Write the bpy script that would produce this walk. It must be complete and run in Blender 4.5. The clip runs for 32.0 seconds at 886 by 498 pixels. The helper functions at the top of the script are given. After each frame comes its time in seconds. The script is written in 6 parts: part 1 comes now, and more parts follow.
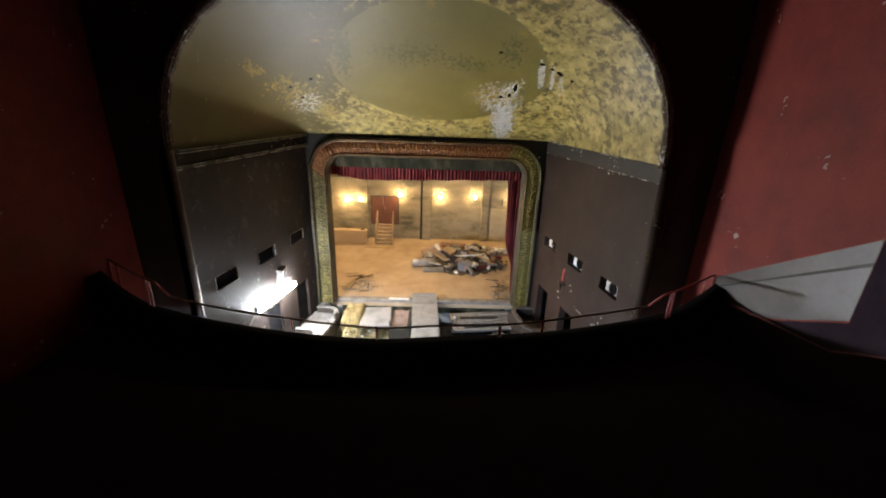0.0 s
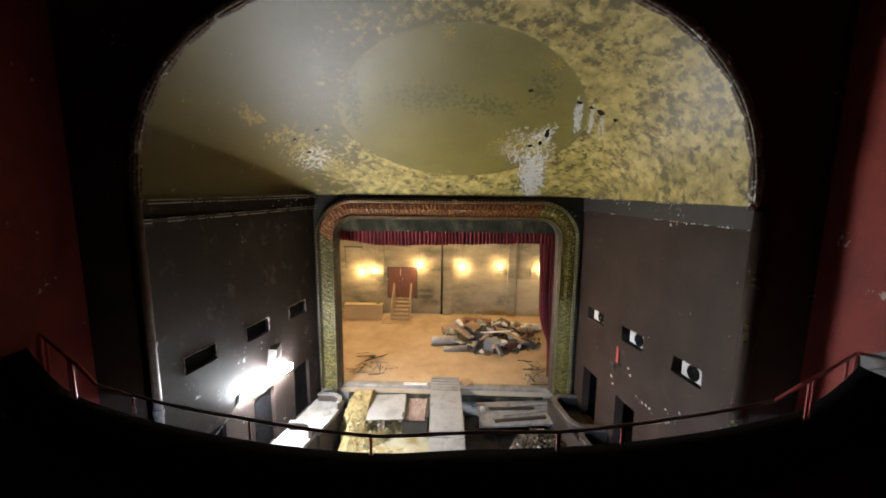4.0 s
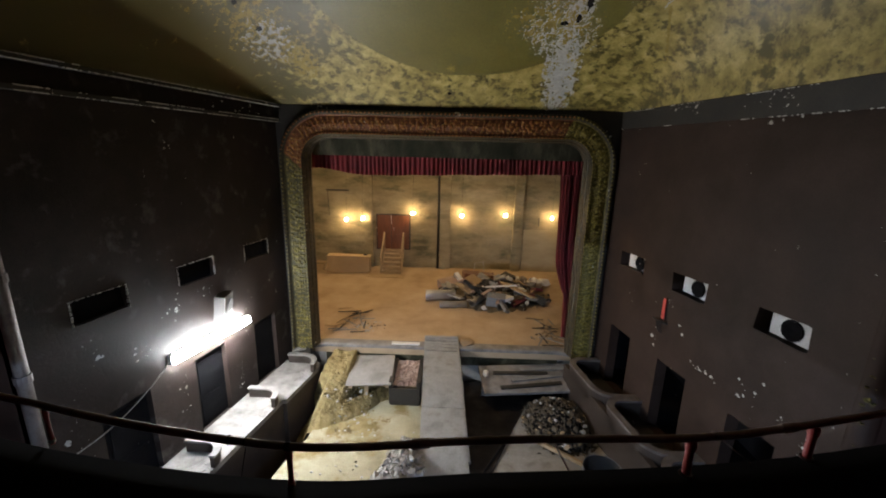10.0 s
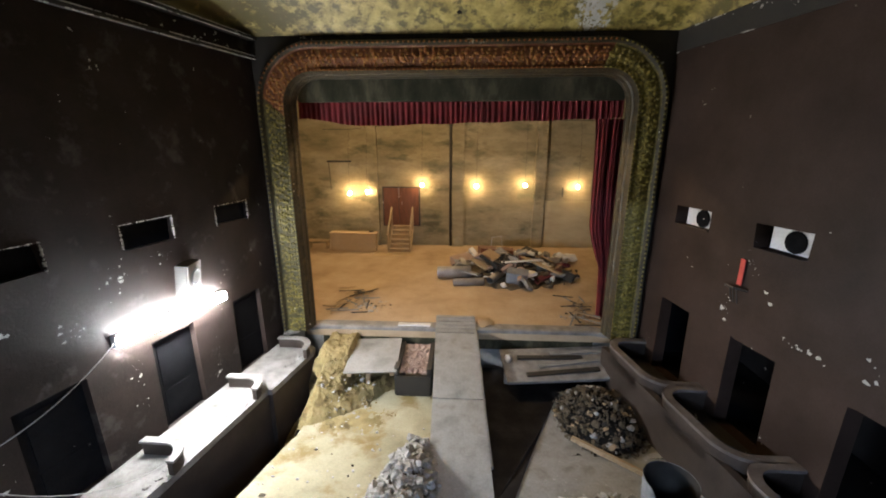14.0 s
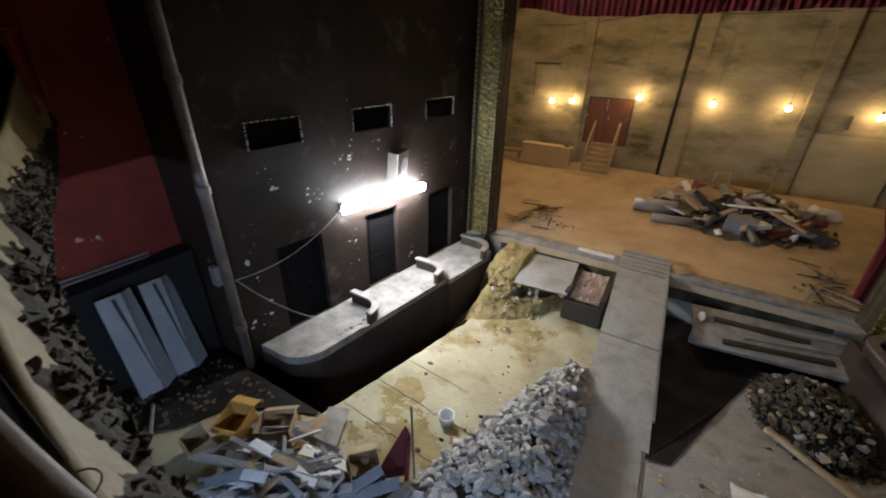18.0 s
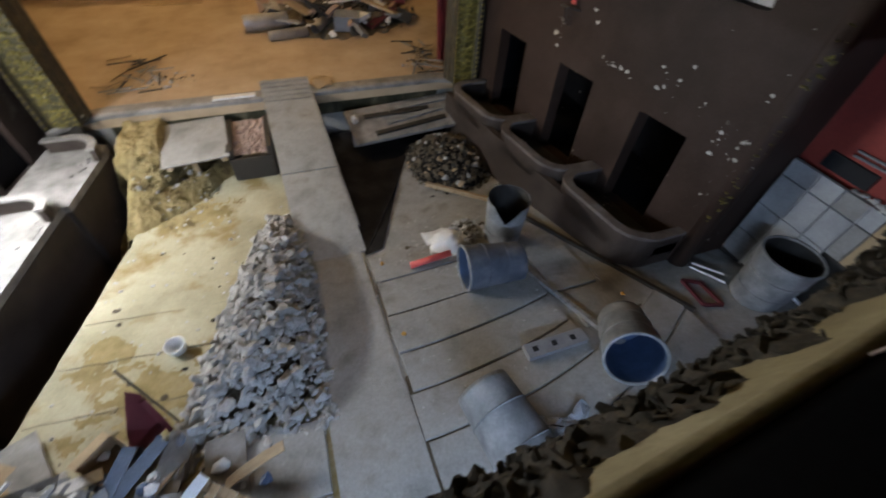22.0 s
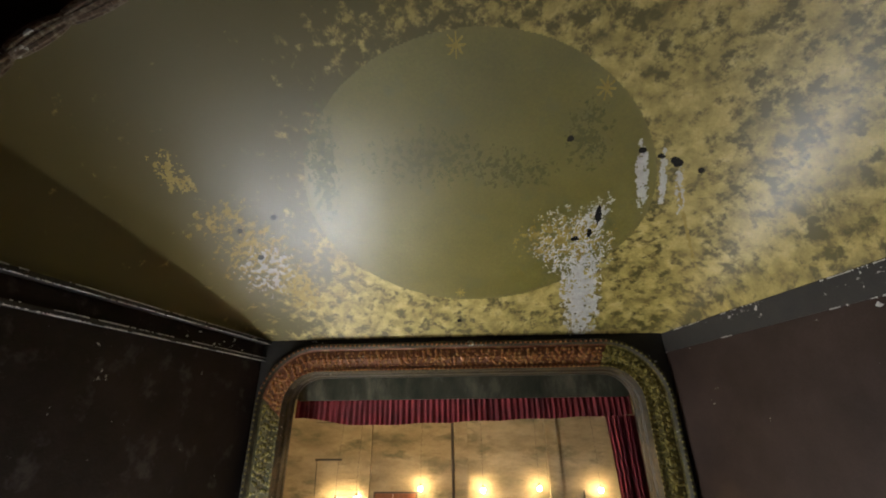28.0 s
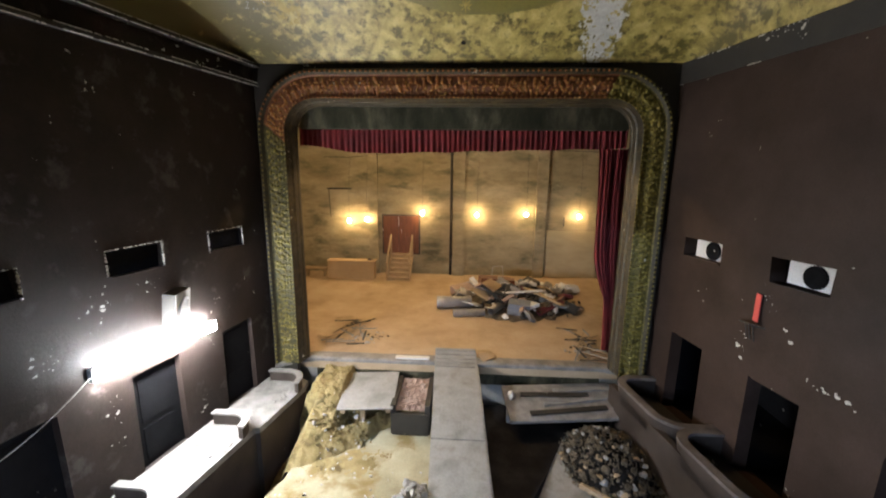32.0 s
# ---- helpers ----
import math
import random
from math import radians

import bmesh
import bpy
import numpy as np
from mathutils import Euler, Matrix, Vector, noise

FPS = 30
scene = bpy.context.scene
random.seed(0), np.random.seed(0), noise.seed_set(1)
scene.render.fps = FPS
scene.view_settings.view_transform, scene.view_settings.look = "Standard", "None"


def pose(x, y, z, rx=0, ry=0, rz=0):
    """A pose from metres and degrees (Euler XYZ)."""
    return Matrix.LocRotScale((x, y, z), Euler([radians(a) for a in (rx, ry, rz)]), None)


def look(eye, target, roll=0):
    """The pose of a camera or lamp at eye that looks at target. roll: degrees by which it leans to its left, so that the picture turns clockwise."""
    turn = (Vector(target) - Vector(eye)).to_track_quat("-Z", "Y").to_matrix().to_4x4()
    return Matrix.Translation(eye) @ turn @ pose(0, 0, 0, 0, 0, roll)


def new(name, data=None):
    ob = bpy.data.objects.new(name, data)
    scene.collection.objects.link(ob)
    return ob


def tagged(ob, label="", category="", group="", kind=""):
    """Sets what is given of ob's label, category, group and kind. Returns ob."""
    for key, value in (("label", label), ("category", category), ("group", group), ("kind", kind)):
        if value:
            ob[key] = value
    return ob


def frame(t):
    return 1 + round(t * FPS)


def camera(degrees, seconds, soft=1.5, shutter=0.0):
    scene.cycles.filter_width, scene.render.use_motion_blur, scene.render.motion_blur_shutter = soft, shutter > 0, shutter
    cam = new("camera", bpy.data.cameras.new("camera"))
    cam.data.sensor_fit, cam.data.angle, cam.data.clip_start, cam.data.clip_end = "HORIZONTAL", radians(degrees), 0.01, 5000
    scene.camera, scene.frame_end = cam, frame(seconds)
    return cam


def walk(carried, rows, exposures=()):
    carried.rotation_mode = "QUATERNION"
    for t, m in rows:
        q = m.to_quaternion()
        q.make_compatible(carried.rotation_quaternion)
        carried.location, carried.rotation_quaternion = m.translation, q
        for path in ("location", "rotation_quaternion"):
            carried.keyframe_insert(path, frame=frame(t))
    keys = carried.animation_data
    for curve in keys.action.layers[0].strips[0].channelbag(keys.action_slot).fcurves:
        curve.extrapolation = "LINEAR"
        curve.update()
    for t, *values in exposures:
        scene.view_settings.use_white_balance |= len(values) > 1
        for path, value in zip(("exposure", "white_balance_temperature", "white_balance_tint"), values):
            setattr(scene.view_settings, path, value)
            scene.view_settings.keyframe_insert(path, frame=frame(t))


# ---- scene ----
cam = camera(96.09, 32.0, soft=1.9, shutter=0.4)
PATH = [
    (0, (0.436, -17.972, 9.109), (0.476, -16.093, 8.426), 1.96),
    (0.5, (0.340, -17.657, 8.956), (0.320, -15.763, 8.315), -1.91),
    (1, (0.378, -17.406, 8.926), (0.278, -15.518, 8.274), -1.12),
    (1.5, (0.364, -17.187, 8.770), (0.193, -15.265, 8.243), -3.73),
    (2, (0.360, -16.930, 8.699), (0.205, -14.973, 8.316), -1.02),
    (2.5, (0.380, -16.701, 8.557), (0.288, -14.743, 8.156), 1.41),
    (3, (0.277, -16.432, 8.425), (0.210, -14.481, 7.992), 0.02),
    (3.5, (0.349, -16.201, 8.288), (0.278, -14.226, 7.984), 0.39),
    (5.5, (0.506, -15.172, 7.933), (0.392, -13.201, 7.611), 1.26),
    (6, (0.320, -15.062, 7.833), (-0.100, -13.136, 7.496), -1.68),
    (6.5, (0.305, -14.947, 7.781), (-0.098, -13.032, 7.367), -2.39),
    (7, (0.415, -14.758, 7.639), (0.151, -12.837, 7.148), 0.42),
    (7.5, (0.485, -14.518, 7.514), (0.337, -12.592, 6.994), 0.60),
    (8, (0.418, -14.264, 7.369), (0.426, -12.318, 6.908), 1.34),
    (8.5, (0.351, -14.064, 7.165), (0.267, -12.146, 6.605), 2.18),
    (9, (0.339, -13.829, 7.011), (0.196, -11.911, 6.462), 2.04),
    (9.5, (0.311, -13.553, 6.841), (0.320, -11.601, 6.403), 1.67),
    (10, (0.267, -13.325, 6.766), (0.219, -11.384, 6.286), 1.44),
    (10.5, (0.298, -13.094, 6.600), (0.224, -11.149, 6.140), 3.64),
    (11, (0.271, -12.823, 6.438), (0.302, -10.884, 5.948), 2.05),
    (11.5, (0.251, -12.572, 6.300), (0.221, -10.663, 5.706), 1.05),
    (12, (0.305, -12.336, 6.149), (0.219, -10.428, 5.556), -0.82),
    (12.5, (0.269, -12.109, 5.958), (0.230, -10.196, 5.376), 0.31),
    (13, (0.269, -11.911, 5.842), (0.213, -9.972, 5.354), -0.98),
    (13.5, (0.288, -11.774, 5.747), (0.164, -9.851, 5.212), 0.10),
    (15.5, (0.184, -11.379, 5.449), (0.101, -9.448, 4.934), -1.01),
    (16, (0.193, -11.368, 5.432), (0.003, -9.463, 4.853), 0.13),
    (16.5, (0.193, -11.433, 5.419), (-0.227, -9.588, 4.770), 0.91),
    (17, (0.111, -11.402, 5.493), (-0.472, -9.627, 4.779), 1.14),
    (17.5, (0.027, -11.419, 5.489), (-0.726, -9.759, 4.667), 1.25),
    (18, (-0.004, -11.439, 5.473), (-0.892, -9.907, 4.542), 1.26),
    (18.5, (-0.086, -11.432, 5.457), (-1.027, -9.998, 4.429), 2.07),
    (19, (-0.140, -11.429, 5.430), (-1.100, -10.080, 4.307), 1.56),
    (19.5, (-0.100, -11.412, 5.416), (-1.234, -10.228, 4.271), -0.77),
    (20, (-0.262, -11.397, 5.366), (-1.534, -10.380, 4.205), 1.63),
    (20.5, (-0.132, -11.387, 5.450), (-1.219, -10.329, 4.147), -0.51),
    (21, (0.002, -11.362, 5.481), (-0.456, -10.183, 3.932), 2.99),
    (21.5, (-0.029, -11.319, 5.373), (0.138, -10.079, 3.813), 5.36),
    (22, (0.246, -11.279, 5.290), (0.764, -10.035, 3.812), 4.26),
    (22.5, (0.414, -11.279, 5.307), (1.170, -10.041, 3.929), 1.52),
    (23, (0.413, -11.278, 5.355), (1.402, -10.016, 4.159), 1.19),
    (23.5, (0.393, -11.293, 5.399), (1.511, -9.983, 4.383), 1.60),
    (24, (0.428, -11.297, 5.415), (1.604, -9.910, 4.581), 2.37),
    (24.5, (0.417, -11.288, 5.535), (1.643, -9.840, 4.901), 2.90),
    (25, (0.410, -11.279, 5.661), (1.677, -9.733, 5.590), 2.44),
    (25.5, (0.426, -11.280, 5.741), (1.517, -9.652, 6.139), 0.77),
    (26, (0.379, -11.349, 5.798), (1.196, -9.631, 6.414), -0.63),
    (26.5, (0.342, -11.396, 5.913), (0.818, -9.603, 6.662), -1.34),
    (28.5, (0.137, -11.528, 6.006), (0.004, -9.701, 6.810), -0.55),
    (29, (0.112, -11.474, 5.932), (-0.013, -9.610, 6.646), -0.65),
    (29.5, (0.182, -11.453, 5.867), (0.067, -9.533, 6.415), -0.87),
    (30, (0.175, -11.424, 5.838), (0.067, -9.460, 6.205), -0.29),
    (30.5, (0.213, -11.407, 5.801), (0.083, -9.418, 5.976), -0.49),
    (31, (0.179, -11.387, 5.711), (0.053, -9.391, 5.706), 0.43),
    (31.5, (0.170, -11.370, 5.662), (0.052, -9.384, 5.456), 0.78),
    (32, (0.203, -11.349, 5.615), (0.089, -9.392, 5.220), 0.66),
]
walk(cam, [(t, look(eye, target, roll)) for t, eye, target, roll in PATH], exposures=[(0.0, 0.5), (3.5, 0.5), (6.0, 0.03), (9.0, -0.6), (11.0, -0.58), (13.0, -0.3), (16.0, -0.15), (18.0, -0.8), (20.0, -0.85), (22.0, -0.65), (23.0, 0.15), (24.0, 0.52), (26.0, 0.28), (29.0, 0.13), (30.5, 0.32), (32.0, -0.02)])

# ---- world and lights: a closed building at night ----
world = bpy.data.worlds.new("night")
scene.world = world
world.use_nodes = True
world.node_tree.nodes["Background"].inputs[0].default_value = (0.02, 0.018, 0.025, 1)
world.node_tree.nodes["Background"].inputs[1].default_value = 0.05
TUBE_POWER = 560.0
BULB_POWER = 320.0
FILL_POWER = 740.0
UNDER_POWER = 1150.0

# ---- plan ----
STAGE_Z = 0.62
BACK_Y = 7.28
PROS_Y = -1.95
ARCH_Y = -8.35
SLOPE = 0.178
HALF = 4.39
SPRING = 7.88
RED_X = 7.15
RAIL_Z = 5.13
SILL_Z = 4.87
RIM_Z = 4.6
DECK_Z = 4.15


def side_x(y):
    return HALF - SLOPE * y


def ground_z(y):
    return -0.26 + 0.15 * (-6.33 - y) if y < -4.6 else -0.52


def trench_x(y):
    return -3.30 + 0.135 * min(y + 4.3, 0.0)


def rail_y(x):
    return -11.395 + 0.08 * math.tanh(x / 0.55) + x * x / 27.0


def hand_y(x):
    return rail_y(x) - 0.03 * math.exp(-((x - 1.8) / 0.55) ** 2) + 0.045 * min(max((x - 2.2) / 1.4, 0.0), 1.0) + 0.055 * min(max(-0.6 - x, 0.0), 1.8)


def vault_z(x, y):
    s = min(max((PROS_Y - y) / (PROS_Y - ARCH_Y), 0.0), 1.0)
    q = min(abs(x) / side_x(y), 1.0)
    return SPRING + (4.15 * s ** 0.9 + 0.02) * (1.0 - q ** (2.5 + 0.8 * (1.0 - s) ** 0.6)) ** (1 / 2.3)


# ---- materials ----
def material(name, stops, scale=3.0, detail=6.0, rough=(0.6, 0.9), bump=0.3, bump_scale=40.0, metal=0.0, stretch=(1, 1, 1), spots=None, stain=None, coat=0.0, glow=None, spec=0.5, relief=0.0, worn=None):
    """stops: colours of the large variation; spots: (colour, scale, threshold); stain: (colour, scale, low, high);
    worn: ground colour that shows where the top coat has flaked, more towards the west, where it also stands in for
    dimmer light.
    """
    m = bpy.data.materials.new(name)
    m.use_nodes = True
    nt = m.node_tree
    nt.nodes.clear()
    out = nt.nodes.new("ShaderNodeOutputMaterial")
    bs = nt.nodes.new("ShaderNodeBsdfPrincipled")
    nt.links.new(bs.outputs[0], out.inputs[0])
    tc = nt.nodes.new("ShaderNodeTexCoord")
    mp = nt.nodes.new("ShaderNodeMapping")
    mp.inputs["Scale"].default_value = stretch
    nt.links.new(tc.outputs["Object"], mp.inputs[0])

    def noise_tex(sc, det=6.0, rgh=0.6, dist=0.0):
        n = nt.nodes.new("ShaderNodeTexNoise")
        n.inputs["Scale"].default_value, n.inputs["Detail"].default_value = sc, det
        n.inputs["Roughness"].default_value, n.inputs["Distortion"].default_value = rgh, dist
        nt.links.new(mp.outputs[0], n.inputs["Vector"])
        return n

    def ramp(src, pts):
        r = nt.nodes.new("ShaderNodeValToRGB")
        while len(r.color_ramp.elements) < len(pts):
            r.color_ramp.elements.new(0.5)
        for e, (p, c) in zip(r.color_ramp.elements, pts):
            e.position, e.color = p, (*c, 1)
        nt.links.new(src, r.inputs[0])
        return r

    def mix(fac, a, b):
        x = nt.nodes.new("ShaderNodeMix")
        x.data_type = "RGBA"
        nt.links.new(fac, x.inputs[0])
        nt.links.new(a, x.inputs[6])
        if isinstance(b, tuple):
            x.inputs[7].default_value = (*b, 1)
        else:
            nt.links.new(b, x.inputs[7])
        return x.outputs[2]

    big = noise_tex(scale, detail, 0.62)
    n = len(stops)
    col = ramp(big.outputs[0], [(0.28 + 0.44 * i / max(n - 1, 1), c) for i, c in enumerate(stops)]).outputs[0]
    fine = noise_tex(bump_scale, 8.0, 0.7)
    shade = ramp(fine.outputs[0], [(0.25, (0.78, 0.78, 0.78)), (0.75, (1.15, 1.15, 1.15))])
    mul = nt.nodes.new("ShaderNodeMix")
    mul.data_type, mul.blend_type = "RGBA", "MULTIPLY"
    mul.inputs[0].default_value = 1.0
    nt.links.new(col, mul.inputs[6])
    nt.links.new(shade.outputs[0], mul.inputs[7])
    col = mul.outputs[2]
    if stain:
        c, sc, lo, hi = stain
        s = noise_tex(sc, 9.0, 0.62, 0.1)
        f = ramp(s.outputs[0], [(lo, (0, 0, 0)), (hi, (1, 1, 1))])
        col = mix(f.outputs[0], col, c)
    if worn:
        sep = nt.nodes.new("ShaderNodeSeparateXYZ")
        nt.links.new(tc.outputs["Object"], sep.inputs[0])
        along = nt.nodes.new("ShaderNodeMath")
        along.operation = "MULTIPLY_ADD"
        nt.links.new(sep.outputs[1], along.inputs[0])
        along.inputs[1].default_value = 0.7
        nt.links.new(sep.outputs[0], along.inputs[2])
        # coverage drops westwards: partly flaking, partly the weaker light put into colour
        west_fade = nt.nodes.new("ShaderNodeMapRange")
        for nm, v in (("From Min", -8.2), ("From Max", -4.2), ("To Min", -0.145), ("To Max", 0.02)):
            west_fade.inputs[nm].default_value = v
        nt.links.new(along.outputs[0], west_fade.inputs[0])
        total = west_fade.outputs[0]
        for sc, wt in ((1.1, 0.35), (4.6, 0.65)):
            cover = nt.nodes.new("ShaderNodeMath")
            cover.operation = "MULTIPLY_ADD"
            nt.links.new(noise_tex(sc, 10.0, 0.68).outputs[0], cover.inputs[0])
            cover.inputs[1].default_value = wt
            nt.links.new(total, cover.inputs[2])
            total = cover.outputs[0]
        f = ramp(total, [(0.455, (0, 0, 0)), (0.535, (1, 1, 1))])
        flip = nt.nodes.new("ShaderNodeInvert")
        nt.links.new(f.outputs[0], flip.inputs[1])
        col = mix(flip.outputs[0], col, worn)
    if spots:
        c, sc, th = spots
        s = noise_tex(sc, 4.0, 0.55)
        w = noise_tex(sc * 0.16, 2.0, 0.5)
        add = nt.nodes.new("ShaderNodeMath")
        add.operation = "MULTIPLY"
        nt.links.new(s.outputs[0], add.inputs[0])
        nt.links.new(w.outputs[0], add.inputs[1])
        f = ramp(add.outputs[0], [(th, (0, 0, 0)), (th + 0.015, (1, 1, 1))])
        col = mix(f.outputs[0], col, c)
    nt.links.new(col, bs.inputs["Base Color"])
    rr = nt.nodes.new("ShaderNodeMapRange")
    rr.inputs["To Min"].default_value, rr.inputs["To Max"].default_value = rough
    nt.links.new(big.outputs[0], rr.inputs[0])
    nt.links.new(rr.outputs[0], bs.inputs["Roughness"])
    bs.inputs["Metallic"].default_value = metal
    bs.inputs["Coat Weight"].default_value = coat
    bs.inputs["Coat Roughness"].default_value = 0.41
    bs.inputs["Specular IOR Level"].default_value = spec
    if bump:
        b = nt.nodes.new("ShaderNodeBump")
        b.inputs["Strength"].default_value, b.inputs["Distance"].default_value = bump, 0.02
        height = fine.outputs[0]
        if relief:
            lumps = noise_tex(bump_scale * 0.16, 6.0, 0.6, 0.4)
            add_h = nt.nodes.new("ShaderNodeMath")
            add_h.operation = "MULTIPLY_ADD"
            nt.links.new(lumps.outputs[0], add_h.inputs[0])
            add_h.inputs[1].default_value = relief
            nt.links.new(height, add_h.inputs[2])
            height = add_h.outputs[0]
        nt.links.new(height, b.inputs["Height"])
        nt.links.new(b.outputs[0], bs.inputs["Normal"])
    if glow:
        bs.inputs["Emission Color"].default_value = (*glow[0], 1)
        bs.inputs["Emission Strength"].default_value = glow[1]
    return m


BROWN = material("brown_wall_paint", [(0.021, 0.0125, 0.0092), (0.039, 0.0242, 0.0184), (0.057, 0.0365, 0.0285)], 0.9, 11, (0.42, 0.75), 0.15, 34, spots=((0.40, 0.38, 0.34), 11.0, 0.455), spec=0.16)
# east wall's paint, rougher; also darkened for the dimmer light on the west wall
WEST_BROWN = material("rough_shaded_brown_paint", [(0.0105, 0.0068, 0.0055), (0.0225, 0.0148, 0.0120), (0.039, 0.0258, 0.0210)], 0.9, 11, (0.5, 0.8), 0.3, 30, spots=((0.40, 0.38, 0.34), 11.0, 0.455), stain=((0.062, 0.052, 0.046), 2.4, 0.57, 0.68), relief=1.6, spec=0.22)
RED = material("red_wall_paint", [(0.145, 0.017, 0.012), (0.225, 0.028, 0.020), (0.28, 0.042, 0.028)], 0.9, 8, (0.6, 0.85), 0.25, 30, spots=((0.5, 0.42, 0.38), 8.0, 0.42))
GREY_DADO = material("glossy_grey_dado_paint", [(0.045, 0.039, 0.038), (0.080, 0.073, 0.073)], 1.5, 8, (0.33, 0.5), 0.15, 30, spec=0.7)
GOLD = material("gold_ceiling_paint", [(0.16, 0.12, 0.026), (0.34, 0.26, 0.066), (0.50, 0.39, 0.12), (0.60, 0.49, 0.20)], 3.4, 14, (0.42, 0.55), 0.2, 34, coat=0.8, spec=0.6, worn=(0.10, 0.077, 0.012))
OLIVE = material("olive_medallion_paint", [(0.135, 0.112, 0.013), (0.168, 0.140, 0.018), (0.195, 0.165, 0.034)], 0.7, 8, (0.30, 0.42), 0.12, 20, stain=((0.13, 0.12, 0.035), 1.7, 0.56, 0.74), coat=1.0, spec=0.8)
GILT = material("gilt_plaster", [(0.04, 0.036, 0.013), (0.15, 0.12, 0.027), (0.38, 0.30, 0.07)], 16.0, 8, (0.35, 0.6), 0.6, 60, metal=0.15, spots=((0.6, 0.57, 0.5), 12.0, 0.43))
RED_GILT = material("red_glazed_gilt_plaster", [(0.06, 0.025, 0.012), (0.17, 0.055, 0.02), (0.27, 0.16, 0.05)], 4.0, 8, (0.35, 0.6), 0.6, 60, metal=0.1, spots=((0.6, 0.57, 0.5), 12.0, 0.43))
DARK_TRIM = material("blackened_trim", [(0.015, 0.013, 0.012), (0.035, 0.03, 0.024)], 3.0, 8, (0.4, 0.7), 0.4, 40, spots=((0.5, 0.48, 0.44), 10.0, 0.41))
STAGE_WALL = material("board_marked_concrete", [(0.16, 0.14, 0.086), (0.27, 0.232, 0.148), (0.38, 0.33, 0.225)], 1.0, 13, (0.7, 0.95), 0.6, 24, stretch=(0.8, 1, 1.9), stain=((0.10, 0.096, 0.058), 0.75, 0.52, 0.66), relief=2.0)
STAGE_FLOOR = material("dusty_stage_floor", [(0.31, 0.215, 0.125), (0.43, 0.315, 0.20), (0.50, 0.385, 0.26)], 0.9, 8, (0.75, 0.95), 0.2, 30)
CONCRETE = material("dusty_concrete_floor", [(0.20, 0.178, 0.11), (0.33, 0.295, 0.192), (0.43, 0.39, 0.275)], 0.9, 11, (0.7, 0.95), 0.45, 26, stain=((0.21, 0.15, 0.055), 1.1, 0.52, 0.64))
BARE_CONCRETE = material("bare_concrete", [(0.17, 0.165, 0.155), (0.285, 0.276, 0.262), (0.39, 0.375, 0.355)], 1.6, 10, (0.7, 0.95), 0.5, 26, stain=((0.185, 0.172, 0.153), 1.6, 0.52, 0.70))
DARK = material("dark_balcony_carpet", [(0.034, 0.023, 0.034), (0.058, 0.040, 0.056)], 2.0, 6, (0.9, 1.0), 0.3, 60, spec=0.05)
# for truly black things; on ceilings and soffit the colour carries the darkness
BLACK = material("black_and_unlit", [(0.006, 0.006, 0.007), (0.012, 0.012, 0.013)], 2.0, 6, (0.7, 0.9), 0.2, 40)
PARAPET = material("cream_parapet_plaster", [(0.19, 0.15, 0.075), (0.33, 0.275, 0.15), (0.43, 0.37, 0.22)], 1.8, 9, (0.5, 0.8), 0.4, 30)
CRUST = material("blackened_plaster_ornament", [(0.016, 0.013, 0.009), (0.044, 0.036, 0.024), (0.115, 0.092, 0.056)], 16.0, 8, (0.6, 0.9), 0.7, 50)
WORN_STEEL = material("worn_painted_steel", [(0.09, 0.07, 0.065), (0.17, 0.14, 0.13), (0.22, 0.2, 0.19)], 5.0, 8, (0.35, 0.6), 0.2, 60, metal=0.3)
RAIL_PAINT = material("worn_brown_rail_paint", [(0.15, 0.112, 0.096), (0.25, 0.195, 0.17), (0.34, 0.285, 0.255)], 6.0, 9, (0.45, 0.7), 0.2, 60)
RED_STEEL = material("red_painted_steel", [(0.26, 0.025, 0.025), (0.38, 0.04, 0.04)], 5.0, 6, (0.3, 0.5), 0.1, 60, spots=((0.08, 0.06, 0.05), 14.0, 0.44))
WOOD = material("raw_timber", [(0.20, 0.135, 0.075), (0.34, 0.25, 0.15), (0.42, 0.32, 0.2)], 3.0, 8, (0.6, 0.85), 0.4, 40, stretch=(1, 6, 6))
GREY_WOOD = material("grey_dusty_boards", [(0.13, 0.125, 0.12), (0.23, 0.225, 0.215), (0.31, 0.30, 0.29)], 2.5, 8, (0.7, 0.95), 0.4, 40, stretch=(1, 5, 5))
PLY = material("plywood_panel", [(0.34, 0.24, 0.13), (0.45, 0.33, 0.19)], 1.5, 8, (0.6, 0.85), 0.2, 50, stretch=(1, 4, 1))
PALE_PLY = material("pale_plywood_sheet", [(0.36, 0.30, 0.18), (0.48, 0.41, 0.26)], 1.2, 8, (0.6, 0.85), 0.2, 50, stretch=(1, 1, 3))
DOOR_WOOD = material("varnished_brown_door", [(0.10, 0.035, 0.015), (0.17, 0.065, 0.028)], 2.0, 8, (0.35, 0.55), 0.15, 40, stretch=(4, 4, 1))
VELVET = material("red_velvet", [(0.07, 0.005, 0.008), (0.14, 0.010, 0.014), (0.20, 0.017, 0.022)], 2.5, 6, (0.75, 0.95), 0.3, 120)
GREEN_STONE = material("green_stained_beam", [(0.014, 0.014, 0.009), (0.040, 0.038, 0.024), (0.12, 0.105, 0.07)], 1.6, 12, (0.75, 0.95), 0.4, 30, stretch=(1.5, 1, 0.6), spec=0.15)
BROWN_BOX = material("brown_box_front", [(0.026, 0.019, 0.0155), (0.046, 0.0345, 0.028), (0.068, 0.052, 0.043)], 1.6, 9, (0.4, 0.7), 0.4, 26, spots=((0.30, 0.28, 0.25), 9.0, 0.48), spec=0.3)
